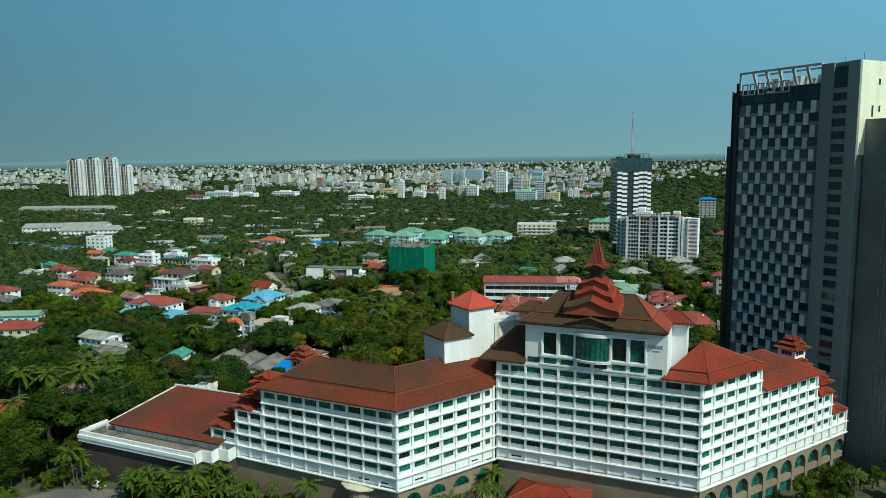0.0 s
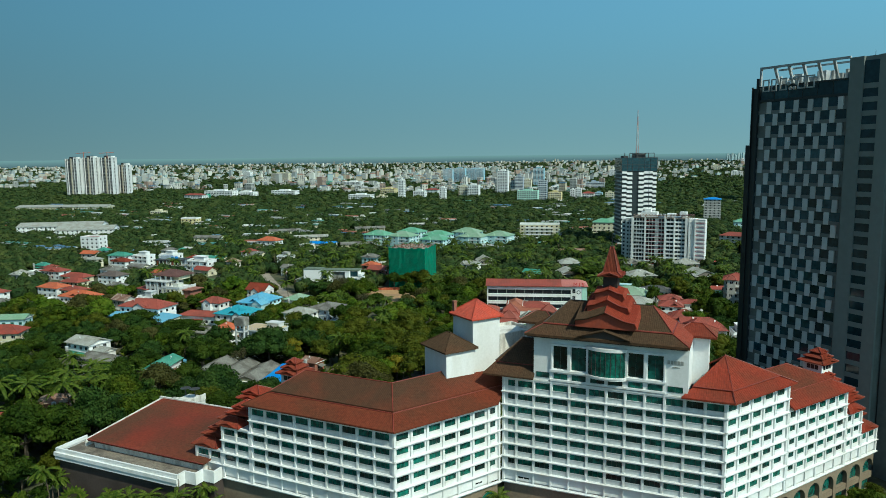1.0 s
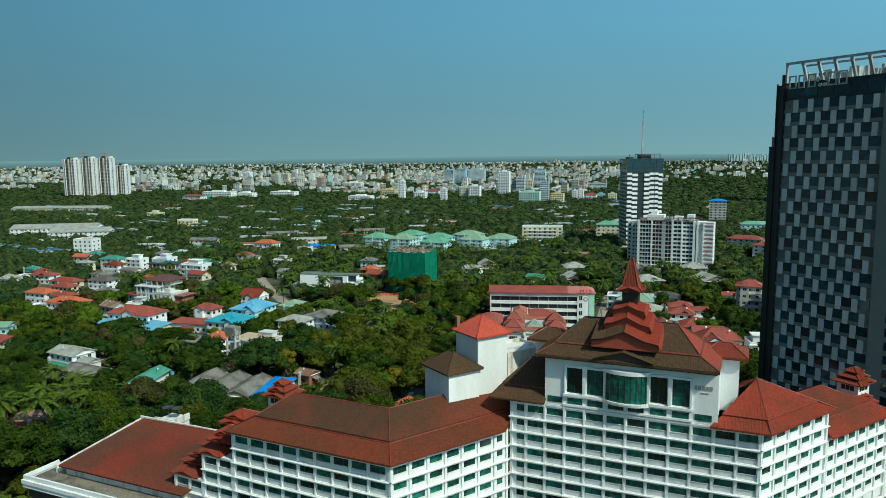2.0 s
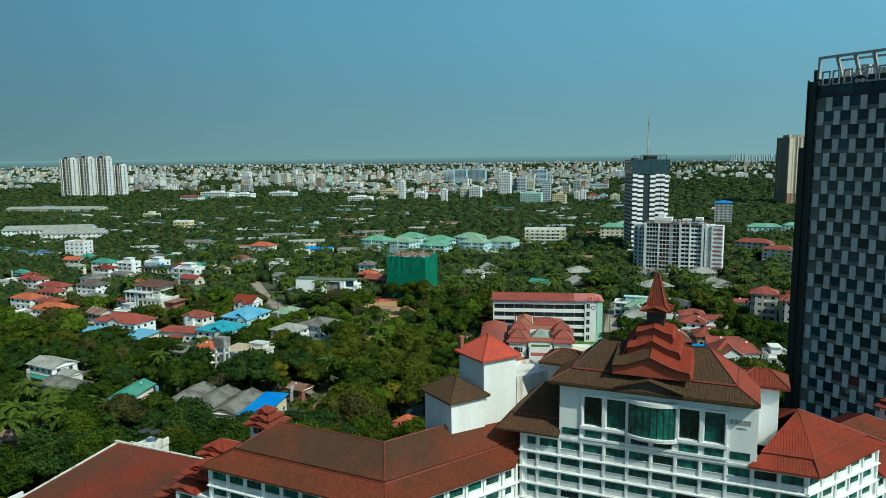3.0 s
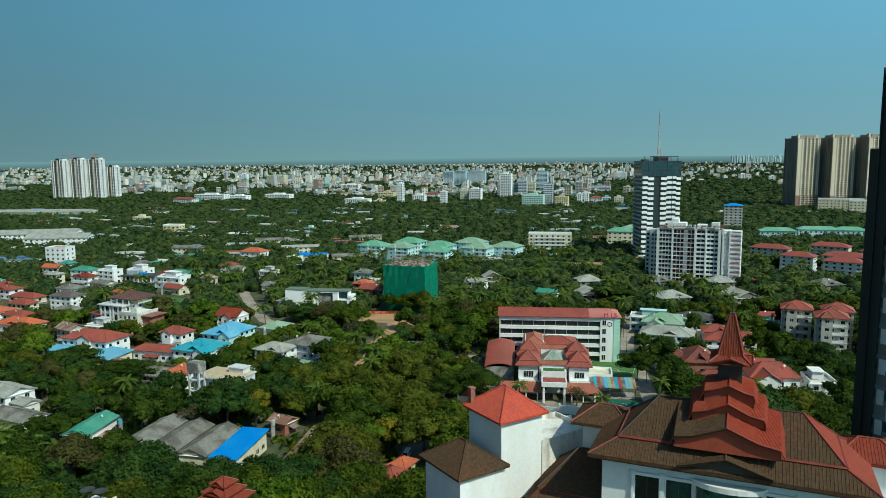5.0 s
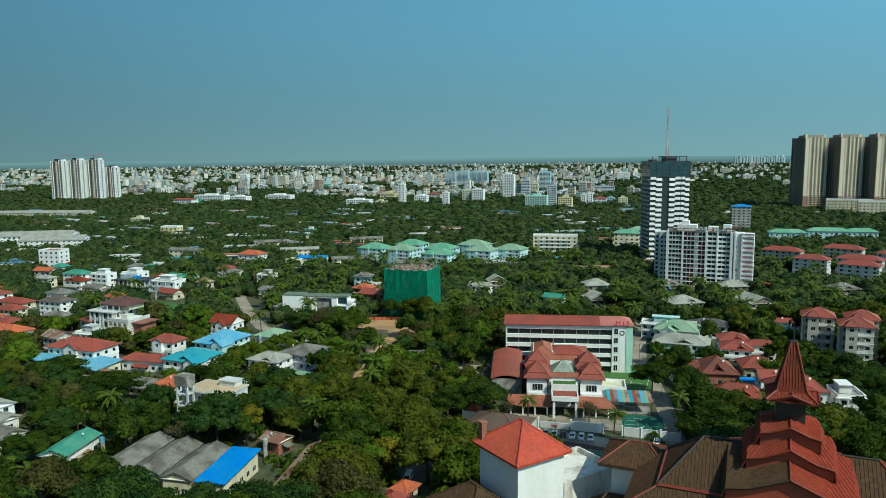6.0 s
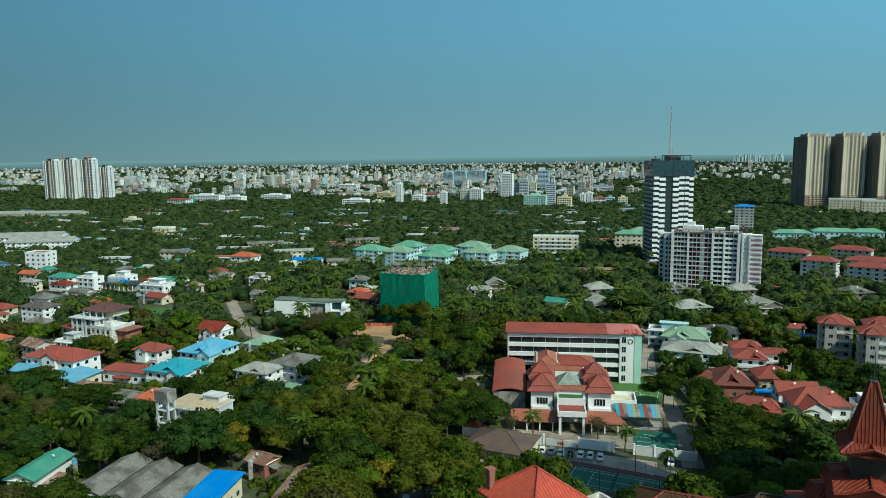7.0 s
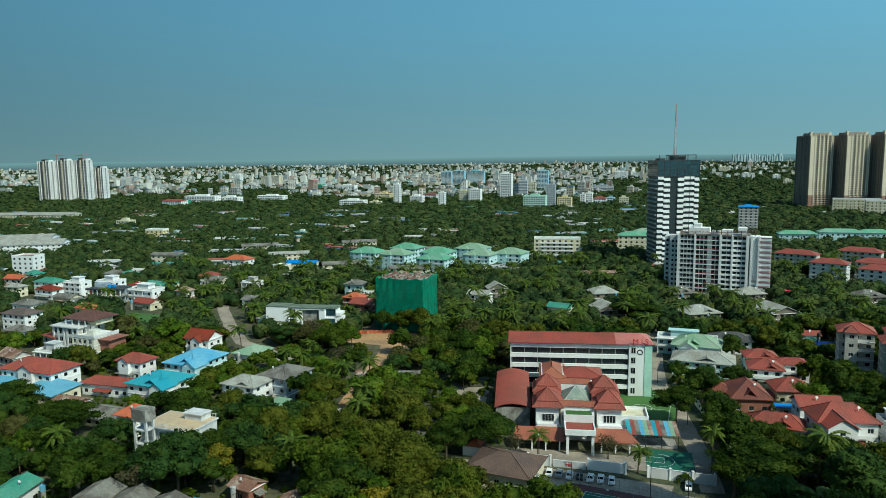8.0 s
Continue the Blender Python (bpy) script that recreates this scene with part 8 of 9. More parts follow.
# brown towers on the right
BT = mat("beige_tower_render", (0.60, 0.53, 0.40), 0.8, (0.54, 0.47, 0.36), 0.05, 0.5, 0.08)
BTD = mat("brown_tower_render", (0.30, 0.25, 0.205), 0.8, (0.25, 0.205, 0.17), 0.05, 0.5, 0.08)
BTL = mat("red_brown_tower_base", (0.26, 0.15, 0.11), 0.8, None, 0.05, 0.5, 0.08)
for k, (x, y) in enumerate(((540, 1172), (585, 1156), (630, 1140), (675, 1124))):
    ob = thing("apartment_tower", pose(x, y, 0, 0, 0, 5), "brown and beige high-rise apartment tower", "tower", "row of brown towers")
    floors = 33
    bm = bmesh.new()
    box(bm, 0, 36, 1.5, 36, 0, 110), box(bm, 6, 30, 4, 30, 110, 114)
    part("core", bm, BTD, ob)
    for j, (x0, x1) in enumerate(((0, 8.5), (13.5, 15), (19.5, 21), (25.5, 27), (32, 36))):
        bm = bmesh.new()
        box(bm, x0, x1, 0, 1.49, 22, 109 + (j % 2) * 2.5)
        part("pier", bm, BT, ob)
        bm = bmesh.new()
        box(bm, x0, x1, 0, 1.49, 0, 22)
        part("pier_base", bm, BTL, ob)
    for j, (x0, x1) in enumerate(((8.5, 13.5), (15, 19.5), (21, 25.5), (27, 32))):
        bm = bmesh.new()
        for f in range(floors):
            box(bm, x0, x1, 0.3 if j % 2 else 0.9, 1.49, f * 3.3 + 0.1, f * 3.3 + 1.25)
            box(bm, x0 + 0.4, x0 + 1.2, 0.9, 1.49, f * 3.3 + 1.25, f * 3.3 + 3.3)
        as_stuff(part("balcony", bm, BT, ob))
        bm = bmesh.new()
        for f in range(floors):
            box(bm, x0 + 1.2, x1, 1.3, 1.52, f * 3.3 + 1.25, f * 3.3 + 3.2)
        as_stuff(part("glazing", bm, GLASS_DARK, ob))
    bm = bmesh.new()
    for f in range(floors):
        for x0 in (5.6, 33.4):
            box(bm, x0, x0 + 1.4, -0.05, 0.0, f * 3.3 + 0.9, f * 3.3 + 2.5)
        for y0 in (4, 8, 14, 18, 24, 29, 33):
            box(bm, -0.06, 0.0, y0, y0 + 1.8, f * 3.3 + 0.9, f * 3.3 + 2.5)
    as_stuff(part("window_grid", bm, GLASS_DARK, ob))
    bm = bmesh.new()
    for x in (2, 9, 22, 31):
        box(bm, x, x + 4, 5, 9, 110, 113.5 + x % 3)
    as_stuff(part("roof_plant", bm, BT, ob))
    bm = bmesh.new()
    for y0 in (1.5, 11, 21.5, 34.6):
        box(bm, -0.7, -0.07, y0, y0 + 1.4, 0, 111)
    as_stuff(part("side_pier", bm, BTD, ob))
for k, (x, y, w) in enumerate(((540, 1105, 60), (615, 1075, 60), (560, 1060, 40))):
    H((x, y), w, 16, -24, 20, 1.4, "flat", CONCRETE, CREAM, "long beige five-storey block below the towers", category="apartment block", storeys=5)
# white towers on the left
for k, (x, y, h, w) in enumerate(((-867, 1622, 85, 36), (-828, 1622, 87, 36), (-789, 1622, 87, 38), (-757, 1640, 70, 27))):
    ob = thing("apartment_tower", pose(x, y, 0, 0, 0, -25), "white high-rise apartment tower with dark recesses", "tower", "cluster of white towers")
    bm = bmesh.new()
    box(bm, 0, w, 2, 16, 0, h)
    part("core", bm, DARK_CLAD, ob)
    for x0, x1, mt2 in ((0, w * 0.05, SHADE_WHITE), (w * 0.17, w * 0.20, SHADE_WHITE), (w * 0.47, w * 0.57, BT), (w * 0.76, w * 0.79, SHADE_WHITE)):
        bm = bmesh.new()
        box(bm, x0, x1, 0, 1.99, 0, h + 1)
        part("pier", bm, mt2, ob)
    bm = bmesh.new()
    for f in range(int(h / 3.2)):
        for x0, x1 in ((w * 0.05, w * 0.17), (w * 0.57, w * 0.66), (w * 0.79, w * 0.93)):
            box(bm, x0, x1, 0.6, 1.99, f * 3.2, f * 3.2 + 1.3)
        box(bm, w * 0.2, w * 0.47, 1.7, 1.99, f * 3.2, f * 3.2 + 0.5)
    as_stuff(part("balcony", bm, SHADE_WHITE, ob))
    bm = bmesh.new()
    box(bm, w + 0.02, w + 0.6, 0, 7, 0, h + 2), box(bm, w + 0.02, w + 0.6, 10, 16, 0, h + 1)
    part("end_wall", bm, SHADE_WHITE, ob)
    bm = bmesh.new()
    for f in range(int(h / 3.2)):
        box(bm, w + 0.02, w + 0.5, 7, 10, f * 3.2, f * 3.2 + 1.3)
    as_stuff(part("balcony", bm, SHADE_WHITE, ob))
    bm = bmesh.new()
    box(bm, w * 0.3, w * 0.62, 4, 14, h, h + 5)
    part("roof_house", bm, DARK_CLAD, ob)
    bm = bmesh.new()
    box(bm, w * 0.64, w * 0.95, 4, 14, h, h + 4)
    part("roof_house", bm, WHITE, ob)
for x, y in ((-822, 1620), (-765, 1612)):
    ob = thing("crane", pose(x, y, 86, 0, 0, 20), "thin orange tower crane on a roof", "crane")
    bm = bmesh.new()
    tube(bm, (0, 0, 0), (0, 0, 14), 0.55, n=4), tube(bm, (-16, 0, 11), (14, 0, 13), 0.4, n=4)
    part("jib", bm, ROOF_ORANGE, ob)

# orange barriers and stacked timber on the building yard
rb = random.Random(90)
for k in range(26):
    bm = bmesh.new()
    box(bm, -0.55, 0.55, -0.25, 0.25, 0, 0.35)
    v = box(bm, -0.5, 0.5, -0.22, 0.22, 0.35, 1.5)
    for q in v[4:]:
        q.co.y *= 0.35
    tagged(part("road_barrier", bm, ROOF_ORANGE, at=pose(-48.5 + k * 0.82 + rb.uniform(-0.15, 0.15), 452.4 + 0.06 * k + rb.uniform(-0.5, 0.5), 0.06, 0, 0, rb.uniform(-30, 30))), "orange plastic barrier on the building yard", "barrier", "orange barriers")
for k in range(9):
    bm = bmesh.new()
    for j in range(8):
        turned_box(bm, pose(rb.uniform(-0.8, 0.8), rb.uniform(-0.6, 0.6), 0.12 * j, 0, 0, rb.uniform(-14, 14)), rb.uniform(2.5, 5), 0.3, 0.12)
    tagged(part("timber_stack", bm, ROOF_RUST, at=pose(rb.uniform(-24, -6), rb.uniform(428, 447), 0.06, 0, 0, rb.uniform(0, 180))), "loose stack of weathered building timber", "timber", "timber stacks")


# ---- trees ----
CROWNS, FAR_CORES = {}, {}
bm = bmesh.new()
bmesh.ops.create_icosphere(bm, subdivisions=2, radius=1.0)
BALL_V = np.array([v.co[:] for v in bm.verts])
BALL_T = np.array([[v.index for v in f.verts] for f in bm.faces])
bm.free()
bm = bmesh.new()
bmesh.ops.create_icosphere(bm, subdivisions=1, radius=1.0)
SMALL_V = np.array([v.co[:] for v in bm.verts])
SMALL_T = np.array([[v.index for v in f.verts] for f in bm.faces])
bm.free()


def leaf_points(centres, normals, sizes, rng, lean):
    """Small three-cornered leaf clumps, each facing roughly its own way: n x 3 corners."""
    n = len(centres)
    nr = normals + rng.normal(0, lean, (n, 3))
    nr /= np.linalg.norm(nr, axis=1)[:, None]
    u = np.cross(nr, rng.normal(0, 1, (n, 3)))
    u /= np.linalg.norm(u, axis=1)[:, None] + 1e-9
    v = np.cross(nr, u)
    s = sizes[:, None]
    k = rng.uniform(0.35, 0.75, (n, 1))
    return np.stack([centres - u * s * 0.6 - v * s * k * 0.5, centres + u * s * 0.6 - v * s * k * 0.4, centres + v * s * k * 1.3 + u * s * rng.uniform(-0.4, 0.4, (n, 1))], 1)


def raw_mesh(name, p, tri, material):
    me = bpy.data.meshes.new(name)
    me.vertices.add(len(p))
    me.vertices.foreach_set("co", np.asarray(p, np.float32).ravel())
    me.loops.add(tri.size)
    me.loops.foreach_set("vertex_index", tri.astype(np.int32).ravel())
    me.polygons.add(len(tri))
    me.polygons.foreach_set("loop_start", np.arange(0, tri.size, 3, dtype=np.int32))
    me.polygons.foreach_set("loop_total", np.full(len(tri), 3, dtype=np.int32))
    me.update(calc_edges=True)
    me.materials.append(material)
    return me


def leafy(name, cards, cores, material):
    """One mesh of leaf clumps round some inner masses (lists of corner and triangle arrays)."""
    ps, ts, base = [cards.reshape(-1, 3)], [np.arange(len(cards) * 3).reshape(-1, 3)], len(cards) * 3
    for v, t in cores:
        ps.append(v)
        ts.append(t + base)
        base += len(v)
    return raw_mesh(name, np.concatenate(ps), np.concatenate(ts), material)


def card_mesh(name, centres, normals, sizes, material, rng, lean=0.45):
    return leafy(name, leaf_points(centres, normals, sizes, rng, lean), [], material)


def lump(x, y, z, r, flat, rng, ball=None, k=0.76):
    v0, t0 = ball or (BALL_V, BALL_T)
    v = v0 * (r * k) * (1 + 0.16 * rng.normal(0, 1, (len(v0), 1)).clip(-1.6, 1.2))
    v[:, 2] *= flat
    return v + (x, y, z), t0


def blob_points(blobs, per, rng, low=-0.35):
    cs, ns = [], []
    for x, y, z, r, flat in blobs:
        k = max(12, int(per * r * r))
        d = rng.normal(0, 1, (k, 3))
        d /= np.linalg.norm(d, axis=1)[:, None]
        d[:, 2] = np.where(d[:, 2] < low, -d[:, 2], d[:, 2])
        rad = r * rng.uniform(0.70, 1.14, (k, 1))
        c = d * rad
        c[:, 2] *= flat
        cs.append(c + (x, y, z))
        ns.append(d)
    return np.concatenate(cs), np.concatenate(ns)


def broad_tree(seed, h, spread, material, label, flat=0.75, per=62, size=0.43, count=15, thick=True):
    rng = np.random.default_rng(seed)
    root = thing("tree", pose(0, 0, 0), label, "tree", "garden trees")
    bm = bmesh.new()
    fork = h * 0.42
    tube(bm, (0, 0, -0.3), (0.15, 0.1, fork), 0.38, 0.26, 8)
    blobs = []
    for k in range(count):
        a = math.tau * k / count * 1.618 * 2 + rng.uniform(-0.4, 0.4)
        d = spread * rng.uniform(0.15, 0.72) if k else 0
        z = h * rng.uniform(0.55, 0.84) - d * 0.12 if k else h * 0.85
        r = spread * rng.uniform(0.26, 0.42)
        blobs.append((d * math.cos(a), d * math.sin(a), z, r, flat))
        tube(bm, (0.15, 0.1, fork - 0.2), (d * math.cos(a) * 0.8, d * math.sin(a) * 0.8, z), 0.16, 0.05, 5)
    part("trunk", bm, BARK, root)
    c, n = blob_points(blobs, per, rng)
    cards = leaf_points(c, n, size * rng.uniform(0.55, 1.4, len(c)), rng, 0.65)
    cores = [lump(*b, rng, (SMALL_V, SMALL_T), 0.84) for b in blobs] if thick else []
    me = leafy("crown", cards, cores, material)
    CROWNS[me.name] = (cards, cores)
    FAR_CORES[me.name] = [lump(*b, rng, (SMALL_V, SMALL_T), 0.9) for b in blobs] if thick else []
    part("crown", me, None, root)
    return root


def palm_tree(seed, h, label):
    rng = np.random.default_rng(seed)
    root = thing("palm_tree", pose(0, 0, 0), label, "palm tree", "garden palms")
    bm = bmesh.new()
    lean = rng.uniform(-1.2, 1.2, 2)
    pts = [Vector((lean[0] * k * k / 25, lean[1] * k * k / 25, h * k / 5)) for k in range(6)]
    for k in range(5):
        tube(bm, pts[k], pts[k + 1], 0.2 - 0.015 * k, 0.185 - 0.015 * k, 7)
    part("trunk", bm, BARK, root)
    bm = bmesh.new()
    top = pts[-1]
    for f in range(24):
        a = f * 2.4 + rng.uniform(-0.2, 0.2)
        elev = rng.uniform(-0.15, 1.0)
        L = rng.uniform(3.6, 4.7)
        p, d = Vector(top), Vector((math.cos(a) * math.cos(elev), math.sin(a) * math.cos(elev), math.sin(elev)))
        side = Vector((-math.sin(a), math.cos(a), 0))
        for k in range(7):
            q = p + d * (L / 7)
            wd = 0.46 * math.sin(math.pi * (k + 0.9) / 8.2)
            for s in (-1, 1):
                e = side * s * wd + Vector((0, 0, -wd * 0.55))
                vs = [bm.verts.new(c) for c in (p, p + d * (L / 9), q + e * 1.05, p + e)]
                bm.faces.new(vs)
            p = q
            d = (d + Vector((0, 0, -0.23))).normalized()
    part("fronds", bm, LEAF_P, root)
    return root


def fan_palm(seed, label):
    rng = np.random.default_rng(seed)
    root = thing("traveller_palm", pose(0, 0, 0), label, "palm tree", "forecourt palms")
    bm = bmesh.new()
    tube(bm, (0, 0, 0), (0, 0, 2.2), 0.3, 0.22, 7)
    part("trunk", bm, BARK, root)
    bm = bmesh.new()
    for k in range(11):
        a = math.pi * (k + 0.5) / 11
        d = Vector((math.cos(a), 0, math.sin(a)))
        p = Vector((0, 0, 2)) + d * 1.4
        tube(bm, (0, 0, 2), p, 0.05, 0.03, 4)
        s = Vector((-d.z, 0, d.x))
        for j in range(4):
            q = p + d * 0.55
            w0, w1 = (0.1, 0.4, 0.42, 0.3)[j], (0.4, 0.42, 0.3, 0.03)[j]
            vs = [bm.verts.new(c) for c in (p - s * w0, p + s * w0 + Vector((0, 0.1, 0)), q + s * w1 + Vector((0, 0.1, 0)), q - s * w1)]
            bm.faces.new(vs)
            p = q
    part("fronds", bm, LEAF_P, root)
    return root


PROTO = [broad_tree(1, 10.5, 6.0, LEAF_A, "broad green garden tree with dense rounded crown"),
         broad_tree(2, 9.0, 5.2, LEAF_B, "dark green mango-like tree with dense crown"),
         broad_tree(3, 11.5, 6.4, LEAF_C, "olive green tree with loose crown", per=52),
         broad_tree(4, 8.0, 4.6, LEAF_A, "medium green garden tree with full crown", count=9),
         broad_tree(5, 10.0, 5.6, LEAF_B, "dark leafy tree with uneven crown", count=12),
         broad_tree(6, 12.5, 8.5, LEAF_B, "wide umbrella-shaped rain tree with dark flat crown", flat=0.38, per=46, count=16),
         broad_tree(7, 7.5, 4.2, LEAF_C, "light olive garden tree with loose crown", count=8)]
YELLOW_TREE = broad_tree(8, 9.0, 5.0, LEAF_Y, "round tree with yellow-green blossom", count=10)
DRY_TREE = broad_tree(9, 9.0, 5.5, LEAF_DRY, "half-bare brownish tree with thin crown", per=30, size=0.32, thick=False)
PALMS = [palm_tree(11, 9.5, "coconut palm with drooping fronds"), palm_tree(12, 7.5, "young coconut palm with bright fronds")]
FAN = fan_palm(13, "fan-shaped traveller palm on the forecourt")


def blocked(x, y, r=0.0):
    for bx, by, a, w, front, back in TAKEN:
        dx, dy = x - bx, y - by
        u, v = dx * math.cos(a) + dy * math.sin(a), -dx * math.sin(a) + dy * math.cos(a)
        if abs(u) < w + r * 0.55 and -front - r * 0.55 < v < back + r * 0.5:
            return True
    return False


WAYS = [((-14, 304), (6, 301), 5), ((6, 301), (30, 290), 8), ((30, 290), (80, 268), 8), ((80, 268), (120, 250), 6), ((-20, 235), (-7, 290), 2), ((-8, 290), (-8, 325), 1.6), ((-8, 325), (2, 370), 1.6),
        ((66, 284), (77, 366), 5), ((77, 366), (97, 440), 5), ((-129.5, 511), (-98, 438.5), 8), ((-98, 438.5), (-84, 425), 7), ((-84, 425), (-70, 408), 5), ((-39, 334), (-37, 353), 4), ((-37, 353), (-29, 418), 3.5), ((-29, 418), (-29, 440), 7), ((-128, 146), (-98, 166), 5), ((-98, 166), (-84, 166), 5)]
AREAS = [(-60, 245, 9), (-57, 256, 8), (-72, 246, 4), (45, 277, 12), (30, 282, 10), (62, 271, 10), (-28, 443, 18), (-36, 424, 9), (-24, 424, 8), (-160, 468, 13), (-98, 384, 6), (-168, 487, 17), (5, 352, 11), (160, 403, 11), (158, 394, 7), (8, 314, 6), (10, 300, 5), (52, 302, 10), (61, 304, 12), (66, 300, 8), (-165, 500, 12), (38, 292, 10)]


def open_ground(x, y, r):
    for (x0, y0), (x1, y1), w in WAYS:
        d = Vector((x1 - x0, y1 - y0))
        k = max(0, min(1, ((x - x0) * d.x + (y - y0) * d.y) / d.length_squared))
        if math.hypot(x - x0 - d.x * k, y - y0 - d.y * k) < w + r * 0.35:
            return True
    for ax, ay, ar in AREAS:
        if math.hypot(x - ax, y - ay) < ar + r * 0.3:
            return True
    return False


# the hotel's and the tower's own ground
for f, s, ln, ang in ((at_A1, 27, 62, A1), (at_A2, 14, 34, A2), (at_C, -15, 52, CF), (at_R, 30, 66, RW)):
    keep_free(*f(s, 9), ang, ln, 20, 1.5)
keep_free(-80, 186, AN, 48, 34, 1)
keep_free(40, 203, CF, 48, 38, 1)
keep_free(110, 205, TW, 80, 40, 2)
keep_free(8, 177, 32, 16, 16, 1)

TREES = []
rng = random.Random(21)


JOINED = {}
TONES = {LEAF_A.name: (LEAF_A, LEAF_A, LEAF_C, LEAF_FRESH, LEAF_C), LEAF_B.name: (LEAF_B, LEAF_A, LEAF_COOL, LEAF_A), LEAF_C.name: (LEAF_C, LEAF_C, LEAF_A, LEAF_C, LEAF_FRESH, LEAF_B, LEAF_A, LEAF_BROWN)}


def plant_scaled(proto, x, y, s, single=True):
    """One more tree of a kind; its leaves take one of the tones that go with the kind."""
    own = next(c.data.materials[0] for c in proto.children if not c.name.startswith("trunk"))
    tone = rng.choice(TONES.get(own.name, (own,)))
    if proto is PROTO[5] or (tone is not own or own is LEAF_A) and x > 38 and y > 255 and rng.random() < 0.75 and own.name in TONES:
        tone = rng.choice((LEAF_B, LEAF_COOL, LEAF_B))
    elif own.name in TONES and x < -55 and y < 340 and rng.random() < 0.8:
        tone = rng.choice((LEAF_B, LEAF_COOL))
    elif own.name in TONES and -45 < x < 2 and 240 < y < 330:
        tone = rng.choice((LEAF_C, LEAF_FRESH, LEAF_A, LEAF_C))
    if not single:
        JOINED.setdefault((proto, tone), []).append((x, y, s * rng.uniform(0.92, 1.1), s * rng.uniform(0.88, 1.08), rng.uniform(0, math.tau)))
        return None
    ob = copy_thing(proto, pose(x, y, 0, 0, 0, rng.uniform(0, 360)))
    ob.scale = (s * rng.uniform(0.92, 1.1), s * rng.uniform(0.92, 1.1), s * rng.uniform(0.88, 1.08))
    if tone is not own:
        for c in ob.children:
            if c.name.startswith("crown"):
                c.material_slots[0].link = "OBJECT"
                c.material_slots[0].material = tone
    return ob


# single trees that stand out
for proto, x, y, s in ((YELLOW_TREE, -63, 293, 1.1), (YELLOW_TREE, -18, 267, 1.25), (PROTO[2], -24, 249, 1.2), (PROTO[2], -31, 258, 1.15), (PROTO[6], -9, 277, 0.8), (PALMS[0], -27.3, 332.4, 1.3), (PALMS[1], -40.2, 367, 1.35), (PALMS[0], -126, 255, 1.35), (PALMS[1], -114, 251, 1.4), (PALMS[0], -122, 247, 1.3), (PALMS[0], -136, 260, 1.4), (PALMS[1], -104, 250, 1.3), (PROTO[5], 9, 311, 1.35), (PROTO[5], 6, 404, 1.2), (PROTO[5], 95, 468, 1.5), (PROTO[5], 81, 288, 1.75), (PROTO[3], -88, 447, 0.62), (PROTO[1], -81, 446, 0.6), (PROTO[0], -73, 446, 0.62), (PROTO[4], -66, 444, 0.6), (PROTO[1], -58, 444, 0.5), (PROTO[2], -48, 416, 1.2), (PROTO[2], -57, 420, 1.1), (PROTO[2], -65, 424, 1.0), (PROTO[1], -73, 297, 1.25), (PROTO[0], -67, 301, 1.15), (PROTO[4], -78, 300, 0.8), (PROTO[5], -2, 304, 0.9), (PROTO[5], 97, 291, 1.2), (PROTO[4], 70, 281, 1.1), (PROTO[1], 76, 276, 1.0),
                       (DRY_TREE, -80, 283, 1.1), (DRY_TREE, -44, 395, 1.2), (DRY_TREE, -24, 285, 0.9), (DRY_TREE, 18, 308, 0.7), (DRY_TREE, 44, 305, 0.75), (PROTO[0], -14, 450, 1.35), (PROTO[0], -24, 453, 1.15), (PROTO[4], -33, 456, 1.1), (PROTO[1], -5, 452, 1.1), (PROTO[5], -118, 325, 1.2), (PROTO[5], -150, 345, 1.25), (PROTO[5], 72, 332, 0.9),
                       (PALMS[0], -28.8, 321.5, 1.2), (PALMS[0], -30, 366, 1.25), (PALMS[1], -42, 352, 1.25), (PALMS[0], -58, 375, 1.2), (DRY_TREE, -62, 430, 1.4), (PALMS[1], -36, 300, 1.0), (PALMS[0], -96, 452, 1.3), (PALMS[0], 24, 305, 0.95), (PALMS[1], 50, 296, 0.95), (PALMS[0], 70, 296, 1.1), (PALMS[0], -93, 420, 1.2), (PALMS[1], -66, 392, 1.1),
                       (PALMS[0], -160, 232, 1.4), (PALMS[1], -150, 240, 1.6), (PALMS[0], -128, 238, 1.5), (PALMS[1], -120, 228, 1.7), (PALMS[0], -142, 224, 1.5), (PALMS[1], -133, 229, 1.7), (PALMS[0], -113, 236, 1.4), (PALMS[0], 104, 480, 1.2), (PALMS[0], 146, 470, 1.2), (PALMS[1], 98, 470, 1.2), (PALMS[0], 180, 470, 1.1), (PALMS[0], 30, 480, 1.2), (PALMS[0], 35, 500, 1.2), (PALMS[1], 45, 470, 1.2)):
    ob = plant_scaled(proto, x, y, s)
    if proto is PROTO[5]:
        ob.scale.z = 1.0
    TREES.append((x, y, (6.5 if proto is PROTO[5] else 3.5) * s))
